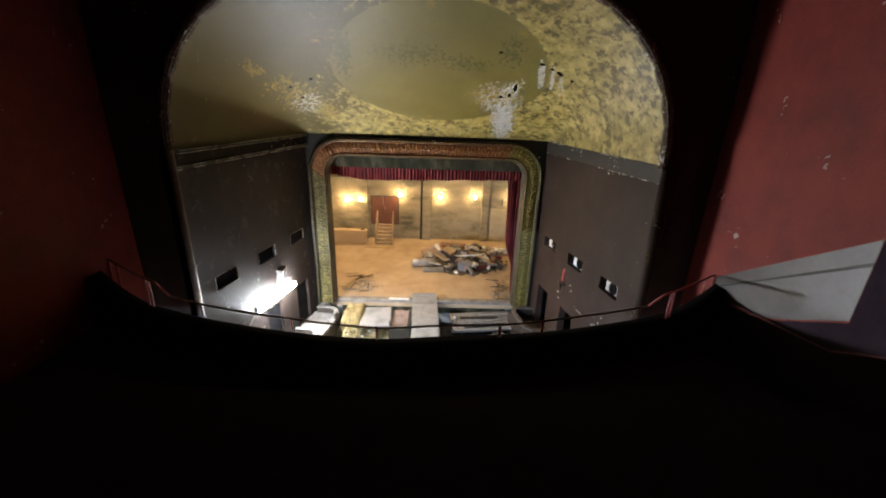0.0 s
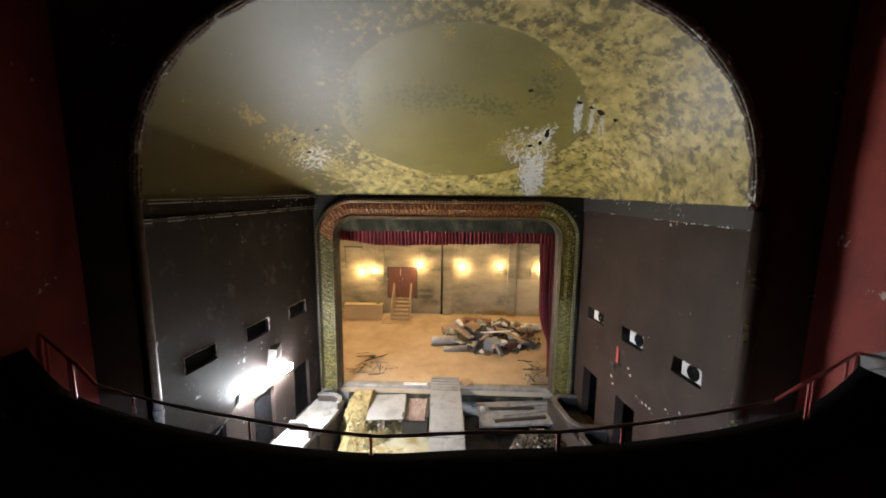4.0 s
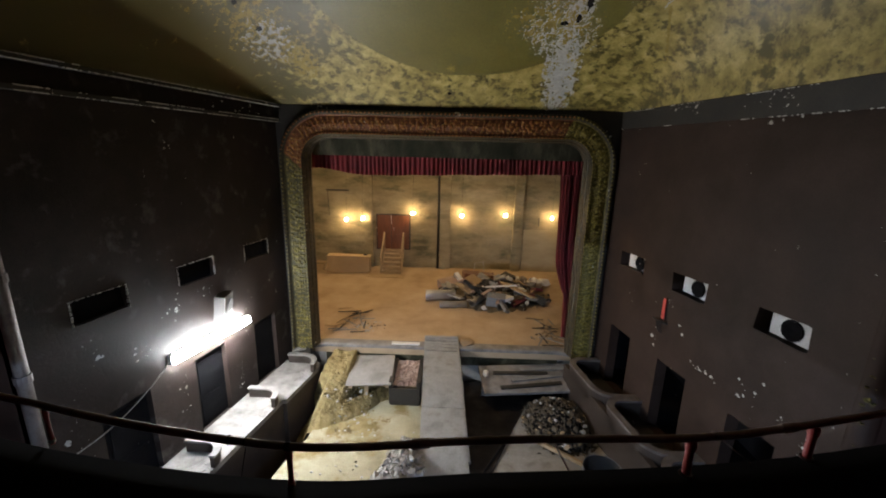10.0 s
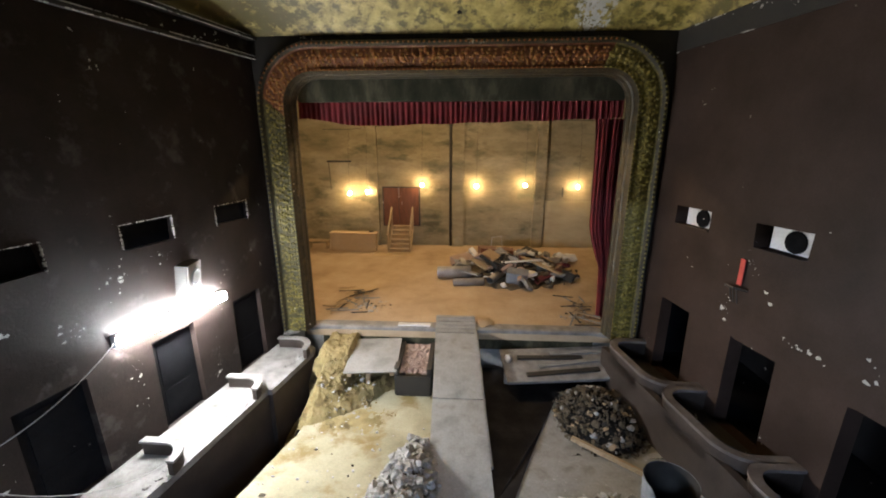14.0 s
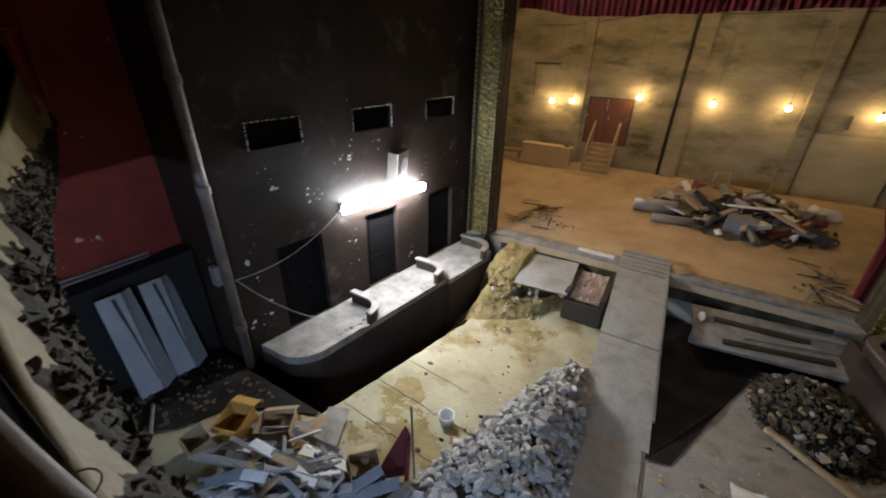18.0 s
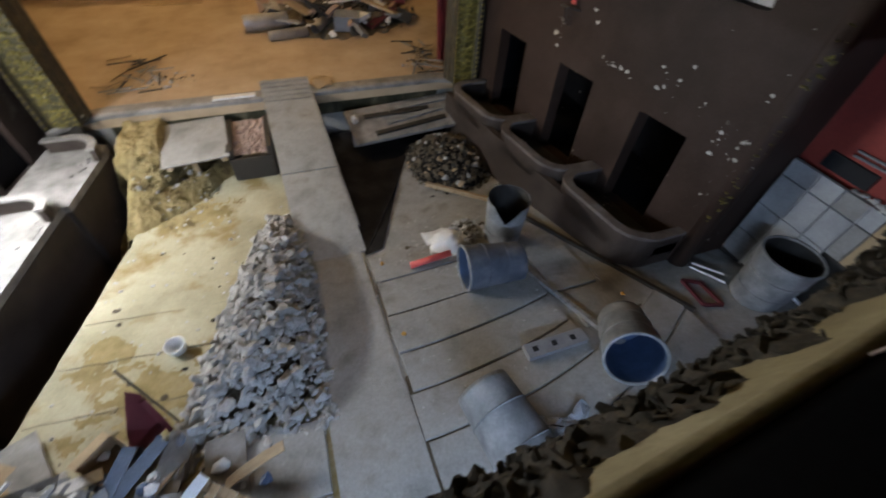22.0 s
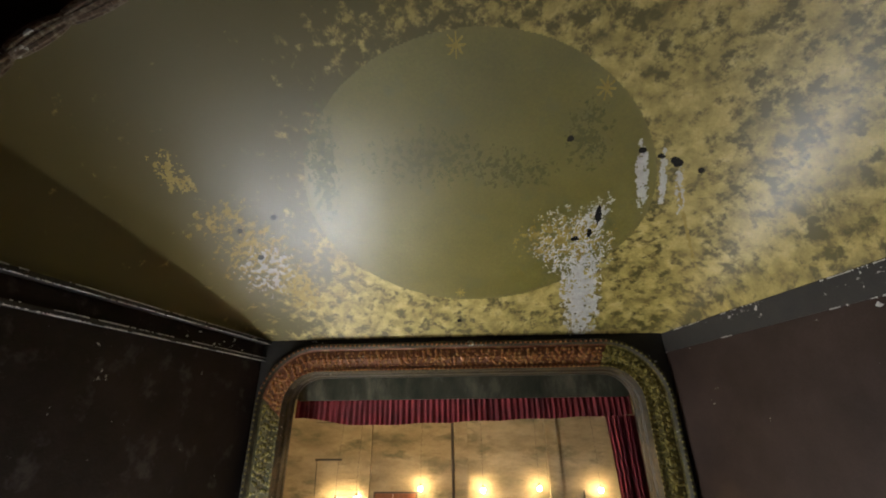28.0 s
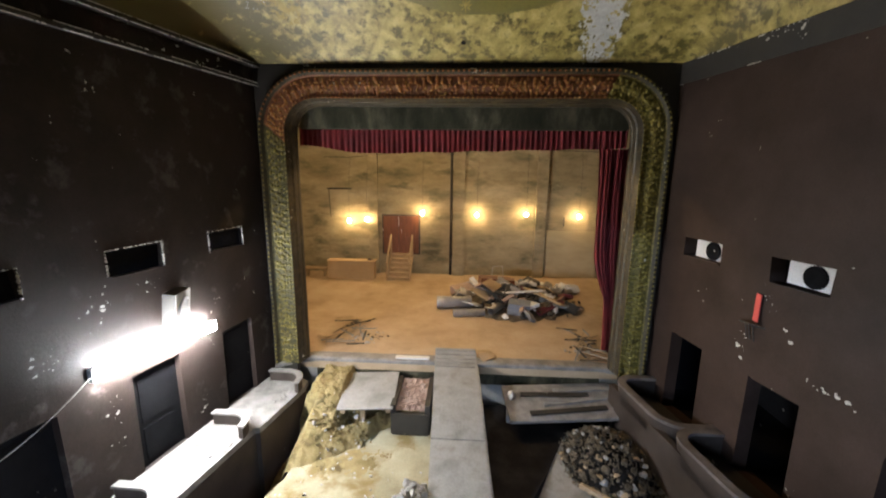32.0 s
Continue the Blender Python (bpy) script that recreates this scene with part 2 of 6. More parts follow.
RIM = material("dusty_plaster_rim", [(0.12, 0.11, 0.10), (0.22, 0.205, 0.19), (0.31, 0.295, 0.275)], 3.0, 9, (0.7, 0.95), 0.4, 30)
STONE = material("broken_limestone", [(0.24, 0.23, 0.22), (0.38, 0.365, 0.345), (0.48, 0.465, 0.44)], 3.0, 8, (0.75, 0.95), 0.6, 30)
DIRT = material("dark_rubble", [(0.04, 0.031, 0.019), (0.09, 0.070, 0.045), (0.18, 0.145, 0.098)], 3.0, 8, (0.8, 0.98), 0.7, 30)
SAND = material("yellow_sand", [(0.13, 0.092, 0.032), (0.26, 0.20, 0.085), (0.36, 0.29, 0.145)], 3.0, 11, (0.85, 1.0), 0.9, 60, stain=((0.10, 0.07, 0.025), 2.2, 0.54, 0.66))
BIN = material("grey_plastic_bin", [(0.10, 0.105, 0.11), (0.20, 0.205, 0.21), (0.32, 0.32, 0.32)], 3.0, 9, (0.45, 0.75), 0.2, 30)
NAVY = material("dusty_navy_plastic", [(0.035, 0.042, 0.06), (0.075, 0.085, 0.11), (0.16, 0.165, 0.18)], 2.5, 9, (0.45, 0.75), 0.2, 30)
REED = material("worn_brown_reeding", [(0.03, 0.018, 0.010), (0.10, 0.062, 0.035), (0.30, 0.25, 0.18)], 13.0, 8, (0.45, 0.75), 0.4, 60, spots=((0.55, 0.52, 0.46), 12.0, 0.36))
# near-black ground; on the ramp-side sheet and rubble core it stands for shade
DARK_GROUND = material("near_black_ground", [(0.008, 0.007, 0.007), (0.016, 0.014, 0.013), (0.030, 0.027, 0.025)], 2.0, 10, (0.88, 1.0), 0.6, 26, spec=0.12)
PALE_PANEL = material("pale_blue_painted_panel", [(0.26, 0.29, 0.33), (0.40, 0.43, 0.47)], 2.0, 8, (0.5, 0.8), 0.2, 40)
BIN_BLUE = material("blue_plastic_bin_lining", [(0.035, 0.065, 0.13), (0.08, 0.13, 0.24)], 3.0, 8, (0.4, 0.65), 0.2, 30)
METAL = material("galvanised_sheet", [(0.30, 0.30, 0.31), (0.46, 0.46, 0.47)], 4.0, 8, (0.3, 0.55), 0.2, 40, metal=0.5)
CARD = material("cardboard", [(0.28, 0.20, 0.12), (0.38, 0.28, 0.17)], 3.0, 6, (0.8, 0.95), 0.15, 50)
ORANGE_CARD = material("orange_cardboard", [(0.42, 0.22, 0.04), (0.5, 0.28, 0.07)], 3.0, 6, (0.7, 0.9), 0.15, 50)
BLUE_GREY = material("blue_grey_painted_board", [(0.12, 0.135, 0.16), (0.22, 0.235, 0.27)], 2.5, 8, (0.6, 0.85), 0.3, 40)
WHITE_BITS = material("white_packaging", [(0.6, 0.6, 0.6), (0.72, 0.72, 0.72)], 4.0, 6, (0.5, 0.8), 0.2, 40)
PINK = material("pink_insulation_board", [(0.27, 0.18, 0.15), (0.42, 0.33, 0.29)], 3.0, 6, (0.8, 0.95), 0.3, 40)
DARK_RED = material("dark_red_sheet_metal", [(0.07, 0.012, 0.016), (0.12, 0.02, 0.025)], 3.0, 6, (0.4, 0.65), 0.2, 40)
BRIGHT_RED = material("bright_red_plastic", [(0.48, 0.06, 0.05), (0.58, 0.09, 0.075)], 3.0, 6, (0.4, 0.6), 0.05, 40)
CABLE = material("pale_cable", [(0.22, 0.21, 0.19), (0.32, 0.31, 0.29)], 5.0, 4, (0.5, 0.7), 0.0)
TILE = material("grey_glazed_block", [(0.27, 0.275, 0.28), (0.42, 0.425, 0.43)], 2.0, 8, (0.35, 0.65), 0.2, 30)
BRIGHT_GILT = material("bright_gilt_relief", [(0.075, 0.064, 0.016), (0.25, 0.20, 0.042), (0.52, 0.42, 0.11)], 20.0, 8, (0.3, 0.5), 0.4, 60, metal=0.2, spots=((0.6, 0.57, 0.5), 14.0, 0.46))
BRIGHT_RED_GILT = material("red_gilt_relief", [(0.10, 0.03, 0.012), (0.32, 0.11, 0.03), (0.56, 0.37, 0.10)], 18.0, 8, (0.3, 0.5), 0.4, 60, metal=0.15, spots=((0.6, 0.57, 0.5), 14.0, 0.46))
PLASTER = material("bare_white_plaster", [(0.42, 0.41, 0.38), (0.62, 0.60, 0.56)], 6.0, 8, (0.6, 0.9), 0.4, 40)
MOULD = material("green_black_mould", [(0.075, 0.072, 0.016), (0.14, 0.120, 0.020)], 9.0, 8, (0.4, 0.6), 0.3, 40, coat=0.8, spec=0.6)
# true black on the fans; elsewhere the darkness of doorways, passage and sill
VOID = material("flat_black_and_shade", [(0.005, 0.005, 0.006), (0.010, 0.010, 0.011)], 2.0, 6, (0.9, 1.0), 0.2, 40, spots=((0.16, 0.15, 0.14), 9.0, 0.46), spec=0.06)
HOLE = material("rotten_lath_hole", [(0.008, 0.007, 0.006), (0.02, 0.018, 0.015)], 9.0, 4, (0.9, 1.0), 0.2, 40)
RUST = material("rusty_damp_stain", [(0.30, 0.22, 0.05), (0.46, 0.35, 0.12)], 6.0, 8, (0.5, 0.8), 0.3, 40)

# gilt of the west jamb, darkened because little light reaches it
SHADED_GILT = material("shaded_gilt_plaster", [(0.018, 0.016, 0.008), (0.06, 0.05, 0.016), (0.15, 0.12, 0.035)], 7.0, 8, (0.4, 0.65), 0.6, 60, metal=0.1, spots=((0.5, 0.47, 0.4), 12.0, 0.44))
MOULDING = material("blackened_gilt_moulding", [(0.012, 0.010, 0.007), (0.04, 0.031, 0.017), (0.10, 0.078, 0.032)], 6.0, 8, (0.35, 0.6), 0.5, 60, metal=0.1, spots=((0.55, 0.52, 0.45), 11.0, 0.43))

# ---- building helpers ----
def link_mesh(name, bm, mat, parent=None, label="", smooth=False):
    me = bpy.data.meshes.new(name)
    bm.normal_update()
    bm.to_mesh(me)
    bm.free()
    for m in mat if isinstance(mat, (list, tuple)) else [mat]:
        me.materials.append(m)
    if smooth:
        me.shade_smooth()
    ob = new(name, me)
    if parent:
        ob.parent = parent
    if label:
        ob["label"] = label
    return ob


def part(name, bm, mat, parent, label="", smooth=False):
    return link_mesh(name, bm, mat, parent, label, smooth)


def thing(name, label, category, at=None, group="", kind=""):
    ob = new(name)
    if at is not None:
        ob.matrix_basis = at
    return tagged(ob, label, category, group, kind)


def structure(name, bm, mat, label, category, smooth=False):
    return tagged(link_mesh(name, bm, mat, None, "", smooth), label, category, kind="structure")


def box(x0, x1, y0, y1, z0, z1, bm=None, bevel=0.0, m=None):
    b = bmesh.new()
    bmesh.ops.create_cube(b, size=1.0)
    for v in b.verts:
        v.co = Vector((x0 + (v.co.x + 0.5) * (x1 - x0), y0 + (v.co.y + 0.5) * (y1 - y0), z0 + (v.co.z + 0.5) * (z1 - z0)))
    if bevel:
        bmesh.ops.bevel(b, geom=b.edges[:], offset=bevel, segments=2, affect="EDGES", profile=0.6)
    if m is not None:
        b.transform(m)
    return join(bm, b)


def join(bm, b):
    if bm is None:
        return b
    me = bpy.data.meshes.new("tmp")
    b.to_mesh(me)
    b.free()
    bm.from_mesh(me)
    bpy.data.meshes.remove(me)
    return bm


def tube(points, r, n=8, bm=None, caps=True):
    """A round bar through the points."""
    bm = bm or bmesh.new()
    pts = [Vector(p) for p in points]
    rings, u = [], None
    for i, p in enumerate(pts):
        a = (pts[min(i + 1, len(pts) - 1)] - pts[max(i - 1, 0)]).normalized()
        if u is None:
            u = a.orthogonal().normalized()
        u = (u - a * u.dot(a)).normalized()
        w = a.cross(u)
        rr = r[i] if isinstance(r, (list, tuple)) else r
        rings.append([bm.verts.new(p + (u * math.cos(t) + w * math.sin(t)) * rr) for t in (2 * math.pi * k / n for k in range(n))])
    for a, b in zip(rings, rings[1:]):
        for k in range(n):
            bm.faces.new((a[k], a[(k + 1) % n], b[(k + 1) % n], b[k]))
    if caps:
        bm.faces.new(rings[0][::-1])
        bm.faces.new(rings[-1])
    return bm


def lathe(profile, n=20, bm=None, cap=True):
    """Turned shape about z from (radius, z) pairs."""
    bm = bm or bmesh.new()
    rings = [[bm.verts.new((r * math.cos(2 * math.pi * k / n), r * math.sin(2 * math.pi * k / n), z)) for k in range(n)] for r, z in profile]
    for a, b in zip(rings, rings[1:]):
        for k in range(n):
            bm.faces.new((a[k], a[(k + 1) % n], b[(k + 1) % n], b[k]))
    if cap:
        bm.faces.new(rings[0][::-1])
        bm.faces.new(rings[-1])
    return bm


def sheet(nu, nv, f, bm=None, flip=False):
    """A surface f(u, v) for u, v in 0..1."""
    bm = bm or bmesh.new()
    g = [[bm.verts.new(f(i / nu, j / nv)) for j in range(nv + 1)] for i in range(nu + 1)]
    for i in range(nu):
        for j in range(nv):
            q = (g[i][j], g[i + 1][j], g[i + 1][j + 1], g[i][j + 1])
            bm.faces.new(q[::-1] if flip else q)
    return bm


def extrude_outline(outline, z0, z1, bm=None):
    """A solid from a plan outline (x, y), between two heights."""
    bm = bm or bmesh.new()
    lo = [bm.verts.new((x, y, z0)) for x, y in outline]
    hi = [bm.verts.new((x, y, z1)) for x, y in outline]
    n = len(outline)
    for k in range(n):
        bm.faces.new((lo[k], lo[(k + 1) % n], hi[(k + 1) % n], hi[k]))
    bm.faces.new(lo[::-1])
    bm.faces.new(hi)
    bmesh.ops.recalc_face_normals(bm, faces=bm.faces[:])
    return bm


def wall_with_holes(place, length, z0, z1, thick, holes, rough_edge=0.0, cuts=0.0):
    """A wall: place(s, d, z) gives a point at s along, d deep. holes: (s0, s1, z0, z1)."""
    ss = sorted({0.0, length, *(h[0] for h in holes), *(h[1] for h in holes), *([k * cuts for k in range(1, int(length / cuts))] if cuts else [])})
    zs = sorted({z0, z1, *(h[2] for h in holes), *(h[3] for h in holes)})
    bm = bmesh.new()
    rnd = random.Random(7)
    jit = {}
    for s in ss:
        for z in zs:
            on_hole = any(h[0] <= s <= h[1] and h[2] <= z <= h[3] for h in holes)
            ds, dz = ((rnd.uniform(-1, 1) * rough_edge, rnd.uniform(-1, 1) * rough_edge) if on_hole else (0, 0))
            for d in (0, 1):
                jit[s, z, d] = bm.verts.new(place(s + ds, d * thick, z + dz))
    solid = {}
    for i in range(len(ss) - 1):
        for j in range(len(zs) - 1):
            cs, cz = (ss[i] + ss[i + 1]) / 2, (zs[j] + zs[j + 1]) / 2
            solid[i, j] = not any(h[0] < cs < h[1] and h[2] < cz < h[3] for h in holes)
    for (i, j), ok in solid.items():
        if not ok:
            continue
        a, b, c, d = (ss[i], zs[j]), (ss[i + 1], zs[j]), (ss[i + 1], zs[j + 1]), (ss[i], zs[j + 1])
        bm.faces.new([jit[*p, 0] for p in (a, b, c, d)])
        bm.faces.new([jit[*p, 1] for p in (d, c, b, a)])
        for (p, q), nb in (((a, b), (i, j - 1)), ((b, c), (i + 1, j)), ((c, d), (i, j + 1)), ((d, a), (i - 1, j))):
            if not solid.get(nb, False):
                bm.faces.new((jit[*q, 0], jit[*p, 0], jit[*p, 1], jit[*q, 1]))
    bmesh.ops.recalc_face_normals(bm, faces=bm.faces[:])
    return bm


def chunk(rnd, r, flat=0.7, bm=None, m=None):
    """A broken stone: a squashed, cut, jittered ball."""
    b = bmesh.new()
    bmesh.ops.create_icosphere(b, subdivisions=1, radius=r)
    s = Vector((rnd.uniform(0.7, 1.35), rnd.uniform(0.6, 1.1), rnd.uniform(flat * 0.7, flat * 1.2)))
    for v in b.verts:
        k = rnd.uniform(0.72, 1.12)
        v.co = Vector((max(-0.8 * r, min(0.8 * r, v.co.x)) * s.x * k, v.co.y * s.y * k, max(-0.7 * r, min(0.7 * r, v.co.z)) * s.z * k))
    if m is not None:
        b.transform(m)
    return join(bm, b)


def angular_stone(rnd, r=1.0):
    """An angular stone: the hull of a few points scattered near a rough block."""
    bm = bmesh.new()
    sx, sy, sz = rnd.uniform(0.8, 1.3), rnd.uniform(0.65, 1.0), rnd.uniform(0.5, 0.85)
    for _ in range(15):
        p = Vector((rnd.gauss(0, 1), rnd.gauss(0, 1), rnd.gauss(0, 1))).normalized()
        k = r * rnd.uniform(0.85, 1.1) / max(abs(p.x), abs(p.y), abs(p.z)) ** 0.6
        bm.verts.new((p.x * k * sx, p.y * k * sy, p.z * k * sz))
    hull = bmesh.ops.convex_hull(bm, input=bm.verts[:])
    bmesh.ops.delete(bm, geom=list({g for g in hull["geom_interior"] + hull["geom_unused"] if isinstance(g, bmesh.types.BMVert)}), context="VERTS")
    return bm


# ---- side walls of the house front: brown, splayed, with three doorways and three openings each ----
DOORS_Y = [(-3.57, -2.65), (-5.52, -4.62), (-7.5, -6.56)]
HOLES_Y = [(-3.64, -2.72), (-5.62, -4.68), (-7.62, -6.72)]
for side, nm in ((-1, "wall_west"), (1, "wall_east")):
    L = PROS_Y - ARCH_Y

    def place(s, d, z, side=side):
        y = PROS_Y - s
        return Vector((side * (side_x(y) + d), y, z))

    holes = [(PROS_Y - b, PROS_Y - a, 0.28, 2.1) for a, b in DOORS_Y] + [(PROS_Y - b, PROS_Y - a, 3.87, 4.28) for a, b in HOLES_Y]
    bm = wall_with_holes(place, L, -0.9, SPRING, 0.25, holes, 0.03)
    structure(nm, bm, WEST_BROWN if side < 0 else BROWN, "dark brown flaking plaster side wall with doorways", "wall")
    # cornice band along the top
    bm = bmesh.new()
    for z0, z1, d in ((7.42, 7.49, 0.10), (7.81, 7.88, 0.19)) if side < 0 else ((7.44, 7.87, 0.012),):
        sheet(24, 1, lambda u, v: Vector((side * (side_x(PROS_Y - u * L) - d), PROS_Y - u * L, z0 + v * (z1 - z0))), bm, side > 0)
        sheet(24, 1, lambda u, v: Vector((side * (side_x(PROS_Y - u * L) - d * (1 - v)), PROS_Y - u * L, z1)), bm, side > 0)
        sheet(24, 1, lambda u, v: Vector((side * (side_x(PROS_Y - u * L) - d * v), PROS_Y - u * L, z0)), bm, side > 0)
    structure("trim", bm, DARK_TRIM, "blackened plaster cornice band with white edge lines", "cornice")
    # white chips along the edges, also painting in the cornice highlights
    bm = bmesh.new()
    rnd = random.Random(13 + side)
    for z, d in ((7.42, 0.10), (7.49, 0.10), (7.88, 0.19), (7.81, 0.19)) if side < 0 else ((7.44, 0.012), (7.86, 0.012)):
        for k in range(360):
            y = PROS_Y - L * k / 360 - 0.01
            if noise.noise(Vector((y * 2.3, z * 5, side))) + rnd.uniform(-0.3, 0.3) > (-0.12 if side < 0 else 0.34):
                b = bmesh.new()
                bmesh.ops.create_cube(b, size=1.0)
                b.transform(Matrix.Translation((side * (side_x(y) - d), y, z)) @ Matrix.Diagonal((0.012, rnd.uniform(0.015, 0.05), rnd.uniform(0.008, 0.022), 1)))
                join(bm, b)
    tagged(link_mesh("white_cornice_edge", bm, PLASTER), "chipped white plaster along the cornice edge, also drawing its highlight lines", "plaster", kind="stuff")
    # near-black passage behind the doorways, added unseen to keep them dark
    structure("wall_passage", box(*sorted((side * RED_X, side * (RED_X + 0.25))), ARCH_Y, PROS_Y, -0.9, 9.0), VOID, "near-black outer wall added behind the boxes to keep the doorways dark", "wall")
    structure("wall_passage_end", box(*sorted((side * 4.75, side * RED_X)), PROS_Y + 0.01, PROS_Y + 0.2, -0.9, 9.0), VOID, "near-black end wall added behind the boxes to keep the doorways dark", "wall")
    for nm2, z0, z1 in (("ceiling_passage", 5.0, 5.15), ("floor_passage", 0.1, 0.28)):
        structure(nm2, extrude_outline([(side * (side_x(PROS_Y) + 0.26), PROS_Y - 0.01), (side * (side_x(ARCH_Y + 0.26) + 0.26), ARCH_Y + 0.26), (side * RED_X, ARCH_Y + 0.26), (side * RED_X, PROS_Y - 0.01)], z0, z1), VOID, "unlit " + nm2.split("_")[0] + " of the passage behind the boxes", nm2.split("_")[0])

# near-black leaves and boards in the west openings, standing in for their darkness
for k, (y0, y1) in enumerate(DOORS_Y):
    d = tagged(new("door_west"), "near-black door leaf; in two doorways it stands in for the dark opening", "door", kind="structure")
    def leaf_pt(y, off, z):
        return Vector((-(side_x(y) + off), y, z))
    def leaf_box(ya, yb, za, zb, o0, o1):
        bm = bmesh.new()
        a = [bm.verts.new(leaf_pt(y, o0, z)) for y, z in ((ya, za), (yb, za), (yb, zb), (ya, zb))]
        b = [bm.verts.new(leaf_pt(y, o1, z)) for y, z in ((ya, za), (yb, za), (yb, zb), (ya, zb))]
        bm.faces.new(a)
        bm.faces.new(b[::-1])
        for q in range(4):
            bm.faces.new((a[q], b[q], b[(q + 1) % 4], a[(q + 1) % 4]))
        bmesh.ops.recalc_face_normals(bm, faces=bm.faces[:])
        return bm
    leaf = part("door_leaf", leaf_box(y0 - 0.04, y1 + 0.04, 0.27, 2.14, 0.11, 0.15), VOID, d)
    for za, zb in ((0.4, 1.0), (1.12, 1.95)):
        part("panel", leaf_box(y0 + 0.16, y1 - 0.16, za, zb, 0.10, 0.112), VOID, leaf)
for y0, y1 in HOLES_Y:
    sh = tagged(new("opening_board"), "near-black board in the high opening, standing in for its darkness", "shutter", kind="structure")
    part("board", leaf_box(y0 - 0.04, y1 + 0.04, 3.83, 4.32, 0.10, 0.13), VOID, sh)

# ---- vault over the house front ----
# stains on the vault: (centre x, centre y, radius x, radius y, turn, threshold, material)
STAINS = [(2.75, -2.85, 0.36, 0.95, -8, 0.42, 2), (2.35, -4.0, 0.75, 0.6, 10, 0.56, 2), (2.7, -4.45, 0.22, 0.5, 25, 0.5, 2), (-3.95, -4.2, 0.55, 0.8, -20, 0.60, 5), (-3.45, -3.3, 0.35, 0.6, -20, 0.60, 5),
          (3.40, -5.35, 0.09, 0.5, -14, 0.40, 2), (3.72, -5.4, 0.05, 0.42, -12, 0.42, 2), (4.02, -5.3, 0.06, 0.42, -16, 0.48, 2), (4.28, -4.75, 0.025, 0.7, -27, 0.42, 5), (4.36, -4.6, 0.02, 0.6, -30, 0.42, 5), (-2.3, -5.65, 0.26, 0.85, 8, 0.5, 3), (-0.3, -5.6, 1.1, 0.42, 0, 0.64, 3), (1.2, -5.35, 0.8, 0.3, 0, 0.66, 3), (2.4, -5.9, 0.35, 0.5, 0, 0.6, 3),
          (-4.6, -6.2, 0.16, 0.42, -8, 0.60, 5), (-4.3, -5.2, 0.5, 0.3, 0, 0.68, 5), (2.2, -4.1, 0.9, 0.5, 0, 0.63, 5), (-3.9, -3.9, 0.5, 0.6, 0, 0.68, 2)]
STARS = [(0.18, -7.15, 0.17), (2.55, -6.6, 0.17), (0.1, -2.95, 0.12)]
HOLES_UP = [(2.81, -4.6, 0.06, 0.16), (2.7, -4.25, 0.05, 0.1), (2.45, -4.1, 0.09, 0.04), (3.3, -5.78, 0.06, 0.05), (3.6, -5.75, 0.06, 0.04), (3.85, -5.72, 0.1, 0.07), (4.2, -5.7, 0.05, 0.04), (-4.1, -4.85, 0.05, 0.05), (-3.45, -4.9, 0.06, 0.05), (-3.95, -4.2, 0.07, 0.05), (2.1, -5.86, 0.06, 0.05), (0.05, -2.3, 0.05, 0.04)]


def vault_face(x, y):
    p = Vector((x, y, 0.0))
    for cx, cy, rx, ry in HOLES_UP:
        if ((x - cx) / rx) ** 2 + ((y - cy) / ry) ** 2 < 1.0 + 0.8 * noise.noise(p * 11):
            return 4
    k = 1 if ((x - 0.46) / 3.2) ** 2 + ((y + 5.07) / 2.28) ** 2 < 1.0 else 0
    for cx, cy, rx, ry, turn, th, m in STAINS:
        c, s = math.cos(radians(turn)), math.sin(radians(turn))
        u, v = ((x - cx) * c + (y - cy) * s) / rx, (-(x - cx) * s + (y - cy) * c) / ry
        d = u * u + v * v
        if d < 1.6 and 0.5 + 0.5 * noise.fractal(p * 9.0 + Vector((cx, cy, 1)), 0.5, 2.2, 6) - 0.28 * d + 0.2 > th:
            k = m
    for cx, cy, r in STARS:
        g = math.atan2(y - cy, x - cx)
        if math.hypot(x - cx, y - cy) < r * (0.25 + 0.75 * abs(math.cos(4 * g)) ** 3):
            k = 5
    return k


NU, NV = 560, 340
ys = [PROS_Y + (ARCH_Y - PROS_Y) * j / NV for j in range(NV + 1)]
verts, faces, mats = [], [], []
for i in range(NU + 1):
    for y in ys:
        c = math.cos(math.pi * i / NU)
        x = -side_x(y) * (0.35 * c + 0.65 * (1 - 2 * i / NU))
        d = math.hypot((x - 0.46) / 3.2, (y + 5.07) / 2.28)
        lift = 0.004 * min(max((1.0 - d) / 0.02, 0.0), 1.0)
        verts.append((x, y, vault_z(x, y) + lift + 0.006 * noise.noise(Vector((x, y, 0)) * 1.7)))
for i in range(NU):
    for j in range(NV):
        a = i * (NV + 1) + j
        faces.append((a, a + NV + 1, a + NV + 2, a + 1))
        cx, cy = (verts[a][0] + verts[a + NV + 2][0]) / 2, (verts[a][1] + verts[a + NV + 2][1]) / 2
        mats.append(vault_face(cx, cy))
me = bpy.data.meshes.new("ceiling")
me.from_pydata(verts, [], faces)
for m in (GOLD, OLIVE, PLASTER, MOULD, HOLE, RUST):
    me.materials.append(m)
me.polygons.foreach_set("material_index", mats)
me.shade_smooth()
tagged(new("ceiling", me), "mottled olive and gold plaster vault with a painted oval, water stained", "ceiling", kind="structure")


